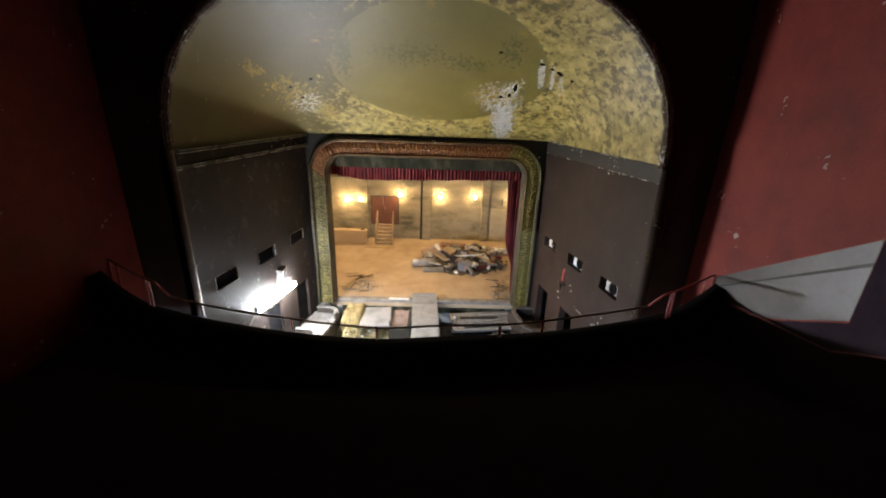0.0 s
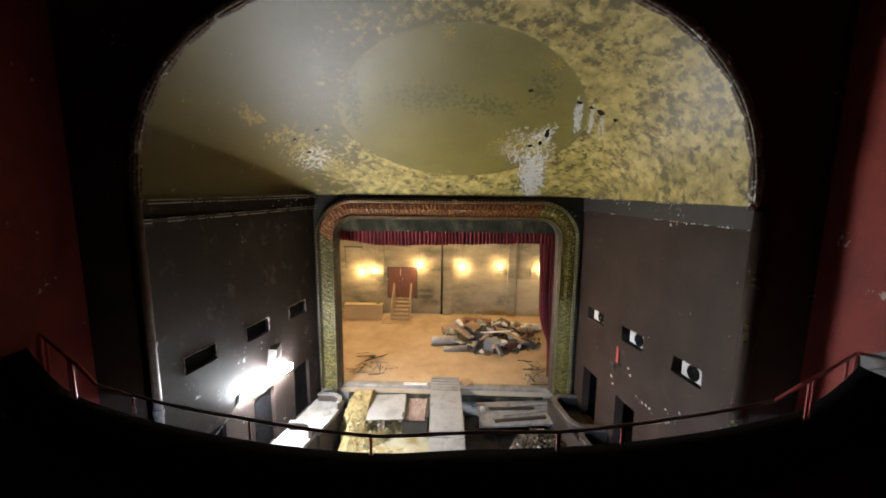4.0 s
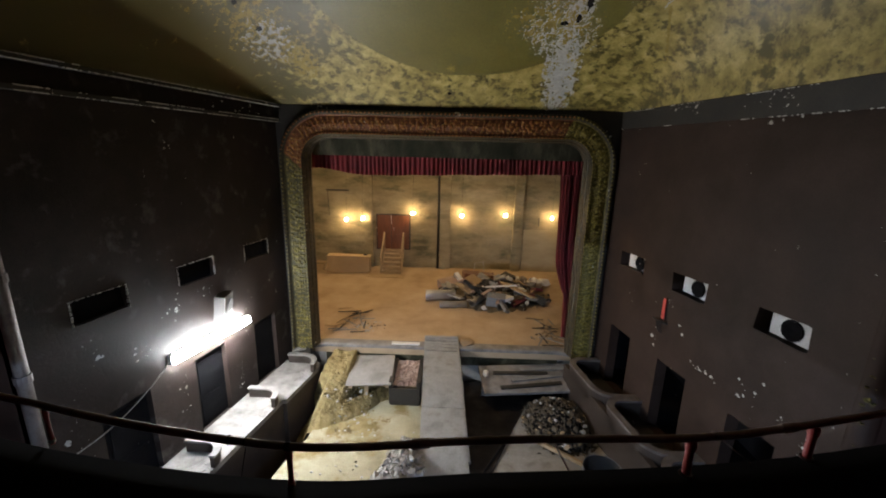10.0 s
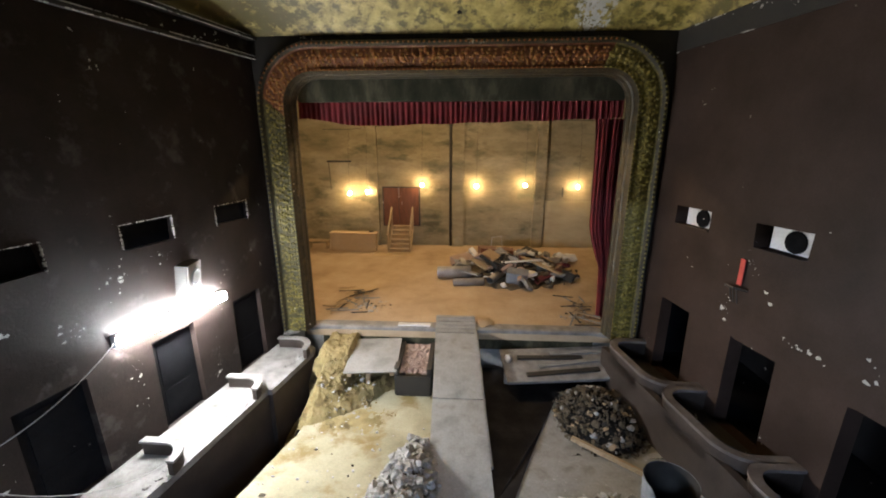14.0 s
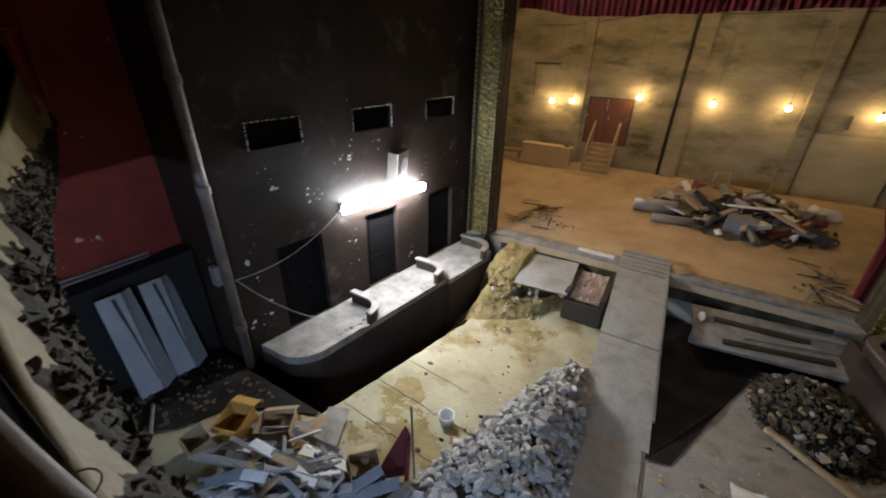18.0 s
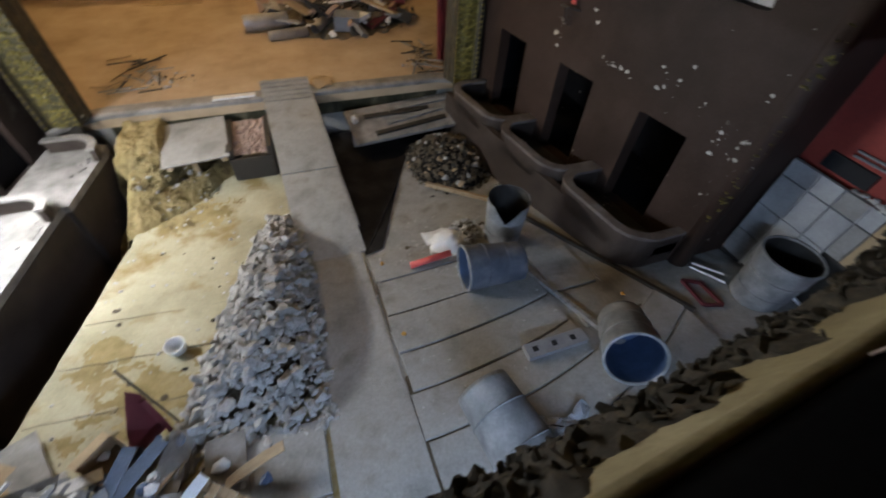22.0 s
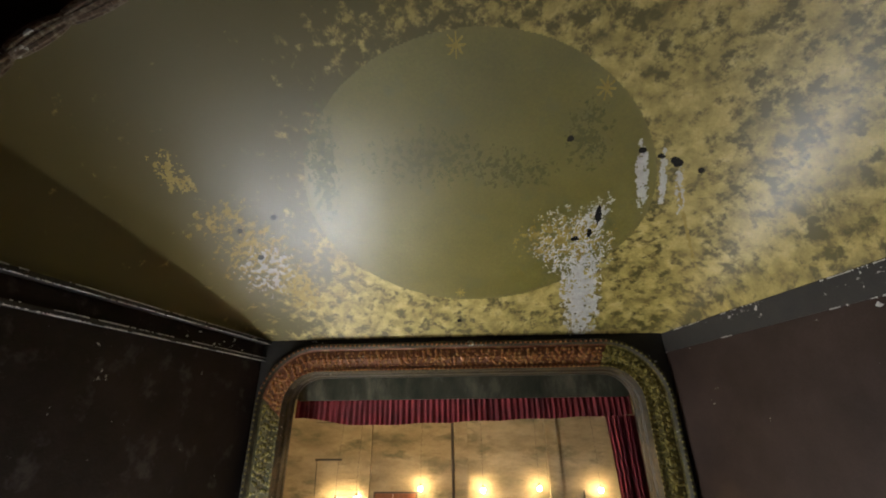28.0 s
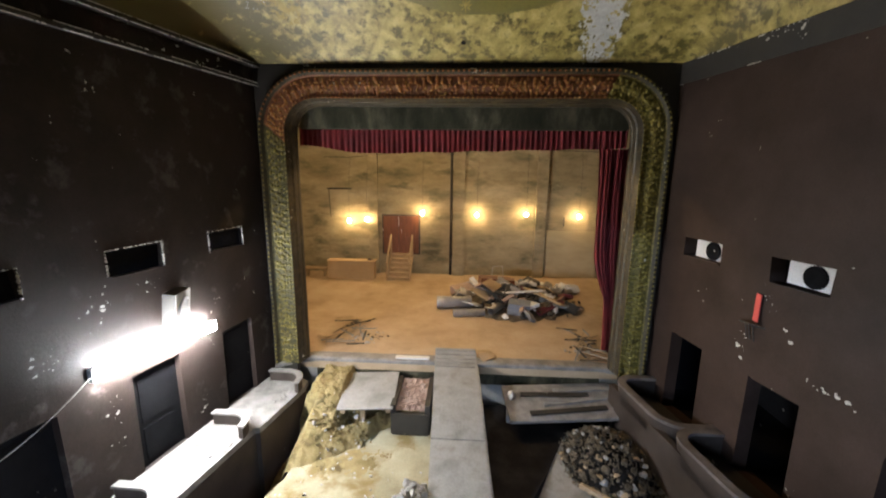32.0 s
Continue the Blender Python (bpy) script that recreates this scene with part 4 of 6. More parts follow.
part("cloth", chunk(random.Random(4), 0.17, 0.5, m=Matrix.Translation((-4.15, 6.2, 1.52))), DARK_TRIM, rag)
low = thing("low_bench", "low wooden bench beside the counter", "bench")
part("seat", box(-7.3, -6.25, 6.2, 6.6, 0.98, 1.03), WOOD, low)
for x in (-7.2, -6.35):
    part("leg", box(x - 0.04, x + 0.04, 6.25, 6.55, STAGE_Z, 0.98), WOOD, low)
panel = thing("plywood_sheet", "pale plywood sheet leaning against the stage rear wall", "board")
part("sheet", box(3.92, 6.25, BACK_Y - 0.10, BACK_Y - 0.07, STAGE_Z, 2.86), PALE_PLY, panel)
part("pipe_outlet", tube([(4.7, BACK_Y - 0.05, 3.05), (4.7, BACK_Y - 0.05, 3.5)], 0.03), DARK_TRIM, panel)
brk = thing("wall_bracket", "rusted steel bracket high on the stage rear wall", "bracket")
part("bar", box(-6.35, -5.2, BACK_Y - 0.12, BACK_Y - 0.06, 4.62, 4.69), DARK_TRIM, brk)
part("rod", tube([(-6.25, BACK_Y - 0.05, 3.3), (-6.3, BACK_Y - 0.05, 4.62)], 0.015), DARK_TRIM, brk)
conduit = thing("lamp_cable", "thin grey supply cable along the stage rear wall", "cable")
part("run", tube([(BULBS[0][0] - 1.2, BACK_Y - 0.02, 6.1)] + [(x, BACK_Y - 0.025, z + 2.9) for x, z in BULBS] + [(7.0, BACK_Y - 0.02, 6.4)], 0.012, 5), DARK_TRIM, conduit)

# ---- stage edge: raised curb, ends curling to the boxes ----
def lip_y(x):
    return -1.62 + 0.1 * math.cos(x * 0.8) * 0 - (0.5 * max(0.0, (abs(x) - 3.7) / 0.9) ** 1.6)


bm = sheet(60, 5, lambda u, v: (lambda x: Vector((x, lip_y(x) + (0.30, 0.0, -0.05, -0.05, 0.0, 0.0)[round(v * 5)], (STAGE_Z + 0.012, STAGE_Z + 0.012, STAGE_Z - 0.02, STAGE_Z - 0.10, STAGE_Z - 0.12, STAGE_Z - 0.13)[round(v * 5)])))((2 * u - 1) * 4.62))
structure("stage_lip", bm, RIM, "worn rounded concrete lip along the stage edge", "kerb")
structure("trim_stage_green", box(-3.75, 3.75, STAGE_EDGE + 0.01, STAGE_EDGE + 0.11, 0.0, 0.49), GREEN_STONE, "green-stained timber fascia under the stage lip", "fascia")
lead = thing("white_board", "narrow white board along the stage lip", "board")
part("board", box(-1.6, -0.7, STAGE_EDGE + 0.02, STAGE_EDGE + 0.16, STAGE_Z + 0.014, STAGE_Z + 0.05), WHITE_BITS, lead)

# ---- ramp ----
ramp = thing("ramp", "grey plywood ramp in two panels from the stalls to the stage", "ramp")
def ramp_panel(xa, xb, ya, za, xc, xd, yb, zb):
    bm = bmesh.new()
    v = [bm.verts.new(p) for p in ((xa, ya, za), (xb, ya, za), (xd, yb, zb), (xc, yb, zb))]
    w = [bm.verts.new(q.co - Vector((0, 0, 0.03))) for q in v]
    bm.faces.new(v[::-1])
    bm.faces.new(w)
    for k in range(4):
        bm.faces.new((v[k], v[(k + 1) % 4], w[(k + 1) % 4], w[k]))
    bmesh.ops.recalc_face_normals(bm, faces=bm.faces[:])
    return bm
part("panel", ramp_panel(-0.57, 0.54, -1.12, 0.77, -0.44, 0.70, -3.95, 0.07), BARE_CONCRETE, ramp)
part("panel", ramp_panel(-0.44, 0.70, -3.97, 0.055, -0.33, 0.81, -6.25, -0.235), BARE_CONCRETE, ramp)
for k in range(5):
    y = -1.24 - 0.15 * k
    z = 0.77 - 0.247 * (-1.12 - y)
    part("cleat", box(-0.53, 0.52, y - 0.025, y + 0.025, z, z + 0.025, bevel=0.006), GREY_WOOD, ramp)
for xx in (-0.42, 0.58):
    part("bearer", tube([(xx, -1.7, 0.54), (xx + 0.13, -3.95, 0.0)], 0.045, 4), GREY_WOOD, ramp)
    part("bearer", tube([(xx + 0.13, -3.97, 0.0), (xx + 0.22, -5.6, -0.2)], 0.04, 4), GREY_WOOD, ramp)
    part("leg", box(xx + 0.09, xx + 0.17, -3.99, -3.9, -0.52, 0.03), GREY_WOOD, ramp)

BROWN_RIM = material("scuffed_brown_rim", [(0.07, 0.055, 0.047), (0.13, 0.11, 0.10), (0.2, 0.18, 0.165)], 3.0, 9, (0.5, 0.8), 0.4, 30)

# ---- boxes at the side walls ----
def bay_outline(side, y0, y1, depth, t, rad, grow=0.0, cut=0.0):
    """Plan of a rounded U against the wall; cut shortens its arms."""
    def way(ins, r):
        pts = []
        a, b, D = y0 - ins, y1 + ins, depth - ins
        pts.append((cut, a))
        for k in range(9):
            g = math.pi / 2 * k / 8
            pts.append((D - r + r * math.sin(g), a - r + r * math.cos(g)))
        for k in range(9):
            g = math.pi / 2 * k / 8
            pts.append((D - r + r * math.cos(g), b + r - r * math.sin(g)))
        pts.append((cut, b))
        return pts
    o = way(-grow, rad + grow) + way(t + grow, rad - t - grow)[::-1]
    return [(side * (side_x(y) - d), y) for d, y in o]


def stub_outline(side, y0, t, rad, depth, cut):
    """Plan of the broken remains of a divider: an arm and a rounded corner."""
    def way(ins, r):
        pts = [(cut, y0 - ins)]
        for k in range(13):
            g = math.pi / 2 * k / 12
            pts.append((depth - ins - r + r * math.sin(g), y0 - ins - r + r * math.cos(g)))
        return pts
    return [(side * (side_x(y) - d), y) for d, y in way(0.0, rad) + way(t, rad - t)[::-1]]


BAYS = [(-2.22, -4.22), (-4.22, -6.22), (-6.22, -8.28)]
for side in (-1, 1):
    for k, (y0, y1) in enumerate(BAYS):
        bx = thing("theatre_box", "brown plaster theatre box with " + ("a broken-off front and dusty white floor" if side < 0 else "a rounded dusty rim"), "theatre box", group="theatre boxes")
        top = 0.16 if side < 0 else 0.60
        end = y1 + (0.3 if k == 2 else 0.0)
        def on(d, y):
            return (side * (side_x(y) - d), y)
        wide = 1.16 if k == 0 and side < 0 else 1.06 if side < 0 else 1.0
        if k == 2 and side < 0:
            y1, end = -8.14, -7.62
        o = [on(0.0, y0), on(wide - 0.3, y0), on(wide - 0.08, y0 - 0.1), on(wide, y0 - 0.36)] if k == 0 and side < 0 else [on(0.0, y0), on(wide, y0)]
        o = o + [on(wide, end)] + ([on(wide - 0.5 + 0.5 * math.cos(g), end - 0.52 * math.sin(g)) for g in (0.25, 0.5, 0.75, 1.0, 1.25, 1.5)] if k == 2 else []) + [on(0.0, y1)]
        if side < 0:
            part("front", extrude_outline(o, -1.55, top), BROWN_BOX, bx)
            part("floor", extrude_outline(o, 0.17, 0.30), RIM, bx, "dusty white box floor")
            ys_ = y0 + (0.14 if k else -0.06)
            part("parapet_stub", extrude_outline(stub_outline(side, ys_, 0.09, 0.5 + 0.1 * (k == 0), wide + 0.02, 0.14), 0.30, 0.54), BROWN_BOX, bx, "broken stub of the parapet")
            part("rim", extrude_outline(stub_outline(side, ys_ + 0.025, 0.14, 0.525 + 0.1 * (k == 0), wide + 0.045, 0.12), 0.54, 0.585), RIM, bx, "dusty rounded rim")
            rnd = random.Random(k)
            for q in range(26):
                yy = ys_ - 0.35 - abs(rnd.gauss(0, 0.3))
                chunk(rnd, rnd.uniform(0.02, 0.06), 0.6, m=Matrix.Translation((*on(0.9 + rnd.gauss(0, 0.05), yy), 0.31))).to_mesh(me := bpy.data.meshes.new("crumb"))
                me.materials.append(RIM)
                new("crumb", me).parent = bx
            if k == 2:
                arc = [0.13 * q for q in range(13)]
                way_o = [(wide + 0.02, -6.75)] + [(wide - 0.5 + 0.52 * math.cos(g), end - 0.54 * math.sin(g)) for g in arc] + [(0.08, y1 - 0.02)]
                way_i = [(wide - 0.10, -6.75)] + [(wide - 0.5 + 0.40 * math.cos(g), end - 0.42 * math.sin(g)) for g in arc] + [(0.08, y1 + 0.10)]
                part("kerb", extrude_outline([on(d, y) for d, y in way_o + way_i[::-1]], 0.30, 0.36), RIM, bx, "worn kerb")
        else:
            part("front", extrude_outline([on(0.86, y0), on(1.0, y0)] + ([] if k == 2 else [on(1.0, end)]) + ([on(0.5 + 0.5 * math.cos(g), y1 + 0.5 - 0.5 * math.sin(g)) for g in (0.0, 0.26, 0.52, 0.79, 1.05, 1.31, 1.57)] + [on(0.0, y1), on(0.0, y1 + 0.12), on(0.5, y1 + 0.12), on(0.76, y1 + 0.22), on(0.86, y1 + 0.5)] if k == 2 else [on(0.86, y1)]), -0.6, 0.52), BROWN_BOX, bx)
            # floor colour stands in for the shade inside the east boxes
            part("floor", extrude_outline([on(0.0, y0), on(0.85, y0), on(0.85, y1 + 0.14), on(0.0, y1 + 0.14)], 0.12, 0.28), DARK_TRIM, bx, "box floor coloured near-black for the darkness inside")
            part("parapet", extrude_outline(bay_outline(side, y0, y1, 1.0, 0.12, 0.50), 0.28, 0.70), BROWN_BOX, bx)
            part("rim", extrude_outline(bay_outline(side, y0 - 0.004, y1 + 0.004, 1.0, 0.12, 0.50, 0.022), 0.70, 0.76), BROWN_RIM, bx, "scuffed rounded rim")

# ---- openings on the east wall: white louvre boards with a black round fan ----
for k, (y0, y1) in enumerate(HOLES_Y):
    yc = (y0 + y1) / 2 + 0.02
    off = (-0.16, -0.13, -0.07)[k]
    th = thing("vent_fan", "white boarded opening with a round black fan", "vent", group="vent openings")
    m = Matrix.Translation((side_x(yc) + 0.14, yc, 4.075)) @ Euler((0, 0, math.atan(SLOPE))).to_matrix().to_4x4()
    part("board", box(-0.01, 0.01, -0.44, 0.30, -0.19, 0.19, m=m), WHITE_BITS, th)
    ring = lathe([(0.175, 0), (0.175, 0.03), (0.12, 0.035), (0.02, 0.012)], 24)
    ring.transform(m @ Matrix.Translation((-0.012, off, 0)) @ Euler((0, -math.pi / 2, 0)).to_matrix().to_4x4())
    part("fan_ring", ring, VOID, th)
    for q in range(22):
        g = 2 * math.pi * q / 22
        part("tooth", box(-0.018, -0.006, -0.012, 0.012, 0.165, 0.187, m=m @ Matrix.Translation((-0.012, off, 0)) @ Euler((g, 0, 0)).to_matrix().to_4x4()), BLACK, th)

# ---- fittings on the side walls ----
spk = thing("wall_speaker", "white wall loudspeaker with a round grille above the lamp", "loudspeaker")
m = Matrix.Translation((-side_x(-4.62) + 0.12, -4.62, 3.06)) @ Euler((0, 0.12, -math.atan(SLOPE) + 0.35)).to_matrix().to_4x4()
part("cabinet", box(-0.16, 0.06, -0.25, 0.25, -0.3, 0.3, bevel=0.012, m=m), DARK_TRIM, spk)
part("baffle", box(0.062, 0.085, -0.25, 0.25, -0.3, 0.3, bevel=0.008, m=m), RIM, spk, "pale grey front board")
b = lathe([(0.17, 0), (0.17, 0.02), (0.14, 0.025), (0.12, 0.012), (0.02, 0.005)], 24)
b.transform(m @ Matrix.Translation((0.1, 0, 0.02)) @ Euler((0, math.pi / 2, 0)).to_matrix().to_4x4())
part("grille", b, METAL, spk)
tag = thing("red_plate", "faded red plate above a rusted bracket on the brown wall", "plate")
part("plate", box(side_x(-4.6) - 0.05, side_x(-4.6) - 0.03, -4.66, -4.55, 3.12, 3.6), BRIGHT_RED, tag)
part("bracket", tube([(side_x(-4.5) - 0.12, -4.4, 3.05), (side_x(-4.6) - 0.16, -4.66, 3.08), (side_x(-4.7) - 0.02, -4.8, 3.06)], 0.02, 6), DARK_TRIM, tag)
for dy in (-0.08, 0.02, 0.1):
    part("prong", tube([(side_x(-4.6) - 0.12, -4.6 + dy, 3.06), (side_x(-4.6) - 0.06, -4.6 + dy, 2.78)], 0.012, 5), DARK_TRIM, tag)
# plaster flakes fallen off the walls: pale scars, thin and proud
def scars(side, spots, seed, mat=PLASTER):
    rnd = random.Random(seed)
    bm = bmesh.new()
    for yc, zc, sy, sz, n in spots:
        for _ in range(n):
            y, z, r = yc + rnd.gauss(0, sy), zc + rnd.gauss(0, sz), 0.005 + 0.04 * rnd.random() ** 3
            if not (ARCH_Y + 0.1 < y < PROS_Y - 0.1):
                continue
            n_ = rnd.randint(5, 7)
            vs = [bm.verts.new((side * (side_x(y + r * math.cos(a) * 1.2) - 0.005), y + r * math.cos(a) * rnd.uniform(0.3, 1.9), z + r * math.sin(a) * rnd.uniform(0.3, 1.6))) for a in (2 * math.pi * k / n_ for k in range(n_))]
            bm.faces.new(vs)
    ob = tagged(link_mesh("plaster_scar", bm, mat), "small pale scars of flaked paint on the brown wall", "plaster", kind="stuff")
    return ob
scars(1, [(-4.35, 2.65, 0.07, 0.14, 16), (-5.75, 2.52, 0.22, 0.05, 14), (-7.95, 2.35, 0.07, 0.14, 14), (-7.0, 2.6, 0.3, 0.2, 12), (-3.5, 7.55, 0.35, 0.08, 26), (-6.4, 7.5, 0.4, 0.1, 12), (-8.15, 4.0, 0.05, 2.0, 12), (-5.5, 4.0, 1.6, 1.2, 10)], 3)
scars(-1, [(-6.6, 2.9, 0.12, 0.1, 16), (-5.9, 3.4, 0.1, 0.2, 14), (-5.0, 3.6, 0.2, 0.1, 10), (-7.4, 3.4, 0.1, 0.2, 9), (-5.9, 1.5, 0.1, 0.3, 12), (-4.2, 1.0, 0.1, 0.25, 10), (-7.9, 2.0, 0.15, 0.5, 14), (-3.2, 7.6, 0.5, 0.1, 18), (-7.9, 0.8, 0.15, 0.3, 12)], 5)
# chipped pale arrises of the openings on the west wall
bm = bmesh.new()
rnd = random.Random(8)
for y0, y1 in HOLES_Y:
    for k in range(26):
        f = k / 25
        for (y, z) in ((y0 + f * (y1 - y0), 4.295), (y0 - 0.012, 3.87 + f * 0.42), (y1 + 0.012, 3.87 + f * 0.42)):
            if rnd.random() < 0.75:
                chunk(rnd, rnd.uniform(0.012, 0.03), 0.6, bm, Matrix.Translation((-side_x(y) + 0.0, y, z)))
tagged(link_mesh("chipped_edge", bm, PLASTER), "chipped white plaster round the wall openings", "plaster", kind="stuff")
dp = thing("down_pipe", "grey painted pipe up the end of the brown wall", "pipe")
part("pipe", tube([(-5.80, -8.44, 0.05), (-5.80, -8.44, 5.0), (-5.80, -8.44, 7.9)], 0.085, 12), WORN_STEEL, dp, "", True)
for z in (0.9, 3.4, 4.9):
    part("collar", tube([(-5.80, -8.44, z), (-5.80, -8.44, z + 0.12)], 0.105, 12), WORN_STEEL, dp)
jb = thing("junction_box", "grey electrical junction box beside the pipe", "junction box")
part("box", box(-6.15, -6.0, -8.52, -8.42, 1.75, 2.1, bevel=0.01), METAL, jb)
cab = thing("lamp_flex", "white flex sagging from the fluorescent lamp to the pipe", "cable")
def sag(a, b, drop, n=14):
    a, b = Vector(a), Vector(b)
    return [a.lerp(b, k / n) - Vector((0, 0, drop * 4 * (k / n) * (1 - k / n))) for k in range(n + 1)]
part("flex", tube(sag((-5.42, -6.15, 2.46), (-5.72, -8.36, 1.9), 0.22), 0.008, 6), CABLE, cab)
part("flex", tube(sag((-5.72, -8.36, 1.9), (-4.72, -6.3, 0.36), 0.45), 0.008, 6), CABLE, cab)

# rounded corner of the east wall with remains of a gilt border
bead = thing("corner_bead", "rounded brown plaster corner with shreds of old gilt", "moulding")
part("bead", tube([(6.03, -8.36, z) for z in (-0.15, 2.5, 5.0, 7.8)], 0.165, 20), BROWN, bead, "", True)
rnd = random.Random(19)
bm = bmesh.new()
for zc, n in ((1.65, 22), (3.6, 26), (5.6, 24), (6.6, 14), (2.6, 8)):
    for _ in range(n):
        a = rnd.uniform(3.4, 4.2)
        chunk(rnd, rnd.uniform(0.012, 0.045), 0.5, bm, Matrix.Translation((6.03 + 0.168 * math.cos(a), -8.36 + 0.168 * math.sin(a), zc + rnd.gauss(0, 0.2))))
tagged(part("gilt_shred", bm, GILT, bead, "flaking gilt remains"), kind="stuff")

# arch rib: reeded plaster moulding round the vault edge
rib = thing("arch_rib", "reeded plaster rib round the vault edge, chipped white", "moulding")
NR = 240
for q in range(9):
    a = 2 * math.pi * q / 9
    pts = []
    for k in range(NR + 1):
        f = 0.45 + 0.55 * abs(math.sin(math.pi * k / 15.0)) ** 0.6
        pts.append(arch_pt(k * N / NR, N, -0.05 + 0.085 * f * math.cos(a)) + Vector((0, -0.03 + 0.10 * f * math.sin(a), 0)))
    part("reed", tube(pts, 0.032, 6), REED, rib)
for k in range(15, NR, 15):
    part("binding", tube([arch_pt((k + d) * N / NR, N, -0.05) + Vector((0, -0.03, 0)) for d in (-1.6, -0.8, 0, 0.8, 1.6)], (0.06, 0.085, 0.075, 0.085, 0.06), 10), REED, rib)
for side in (-1, 1):
    part("foot", chunk(random.Random(4), 0.16, 0.9, m=Matrix.Translation(arch_pt(0 if side > 0 else N, N, -0.06) + Vector((0, -0.03, 0)))), REED, rib)

# ---- stalls floor: paved strip, seating slabs, dark sheet by the ramp ----
bm = sheet(3, 24, lambda u, v: (lambda y: Vector((-0.32 + 0.1 * v + u * 1.02, y, ground_z(y) + 0.035)))(-5.6 - 6.4 * v), None, True)
structure("pavement_strip", bm, BARE_CONCRETE, "smooth grey concrete path leading to the ramp", "path")
EDGES = [-6.48, -7.15, -7.92, -8.64, -9.27, -9.92, -10.62, -11.45]
platform = thing("seating_platform", "worn concrete seating steps in shallow arcs, stripped of seats", "steps")


def row_y(k, x):
    return EDGES[k] + (0.03 + 0.006 * k) * (x - 0.8) ** 2


rnd = random.Random(3)
for k in range(7):
    x0, x1 = 0.80 + rnd.uniform(-0.02, 0.04), (3.30 + 0.03 * k if k < 5 else 5.25)
    n = 9
    gap = 0.008 + 0.006 * rnd.random()
    lift = 0.05 + rnd.uniform(-0.01, 0.014)
    bm = bmesh.new()
    rows = []
    for i in range(n + 1):
        x = x0 + (x1 - x0) * i / n
        ya, yb = row_y(k, x) - gap - 0.006 * rnd.random(), row_y(k + 1, x) + gap + 0.006 * rnd.random()
        rows.append([bm.verts.new((x, y, ground_z(y) + z)) for y, z in ((ya, -0.05), (ya, lift - 0.012), (ya - 0.014, lift), (yb + 0.014, lift), (yb, lift - 0.012), (yb, -0.05))])
    for a, b in zip(rows, rows[1:]):
        for q in range(5):
            bm.faces.new((a[q], a[q + 1], b[q + 1], b[q]))
    bm.faces.new(rows[0][::-1])
    bm.faces.new(rows[-1])
    bmesh.ops.recalc_face_normals(bm, faces=bm.faces[:])
    part("slab", bm, BARE_CONCRETE, platform)
for xa, xb, ya, yb in ((3.52, 4.35, -7.3, -8.3), (3.6, 4.5, -8.36, -9.1), (4.42, 5.1, -8.0, -9.0)):
    bm = box(xa, xb, yb, ya, -0.06, 0.03, bevel=0.01)
    for v in bm.verts:
        v.co.z += ground_z(v.co.y)
    part("slab", bm, BARE_CONCRETE, platform)
bm = sheet(8, 16, lambda u, v: (lambda y: Vector((0.775 + 2.62 * u, y, ground_z(y) + 0.008)))(-6.46 - 4.6 * v), None, True)
part("joint_bed", bm, DIRT, platform, "dark earth showing in the joints")
for k in range(3):
    ya, yb = (-9.2, -10.1, -11.0, -11.9)[k:k + 2]
    bm = box(-1.62, -0.32, yb + 0.012, ya - 0.012, -0.25, 0.05, bevel=0.015)
    for v in bm.verts:
        v.co.z += ground_z(v.co.y)
    part("slab", bm, BARE_CONCRETE, platform)
bar = thing("timber_batten", "long dark timber lying along the boxes", "timber")
part("batten", tube([(3.75, -5.6, ground_z(-5.6) + 0.05), (4.25, -6.7, ground_z(-6.7) + 0.05), (5.35, -9.4, ground_z(-9.4) + 0.05)], 0.05, 4), DARK_TRIM, bar)
bar = thing("timber_batten", "pale timber batten lying by the dark rubble", "timber")
part("batten", tube([(2.55, -4.45, ground_z(-4.6) + 0.08), (3.95, -5.75, ground_z(-5.75) + 0.06)], 0.06, 4), WOOD, bar)
bar = thing("timber_batten", "timber batten along the edge of the seating steps", "timber")
part("batten", tube([(3.2, -7.3, ground_z(-7.3) + 0.06), (3.75, -9.25, ground_z(-9.25) + 0.06)], 0.05, 4), GREY_WOOD, bar)

# near-black sheet by the ramp under the stage edge; its colour is the shade
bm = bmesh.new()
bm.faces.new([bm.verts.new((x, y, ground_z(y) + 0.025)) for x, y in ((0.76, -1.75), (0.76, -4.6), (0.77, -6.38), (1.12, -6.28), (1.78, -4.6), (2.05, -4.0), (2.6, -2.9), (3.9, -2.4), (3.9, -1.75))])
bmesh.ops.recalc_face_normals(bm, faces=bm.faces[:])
structure("floor_dark_sheet", bm, DARK_GROUND, "black floor sheet beside the ramp, standing in for the shade there", "floor")
plat = thing("broken_platform", "collapsed concrete slab with planks under the stage edge", "slab")
m = Matrix.Translation((2.75, -2.35, 0.05)) @ Euler((0.22, 0.0, 0.12)).to_matrix().to_4x4()
part("slab", box(-1.5, 1.45, -0.55, 0.62, -0.10, 0.0, bevel=0.03, m=m), RIM, plat)
for k, (y, x0, x1, a) in enumerate(((-0.3, -1.0, 0.9, 0.06), (-0.02, -0.6, 1.2, 0.1), (0.2, -1.1, 0.6, -0.05), (0.36, -0.2, 1.3, 0.03))):
    part("plank", box(x0, x1, y - 0.06, y + 0.06, 0.005, 0.05, m=m @ Euler((0, 0, a)).to_matrix().to_4x4()), (DARK_TRIM, GREY_WOOD)[k % 2], plat)
part("prop", box(1.3, 1.45, -2.5, -2.35, -0.5, 0.0), BARE_CONCRETE, plat)
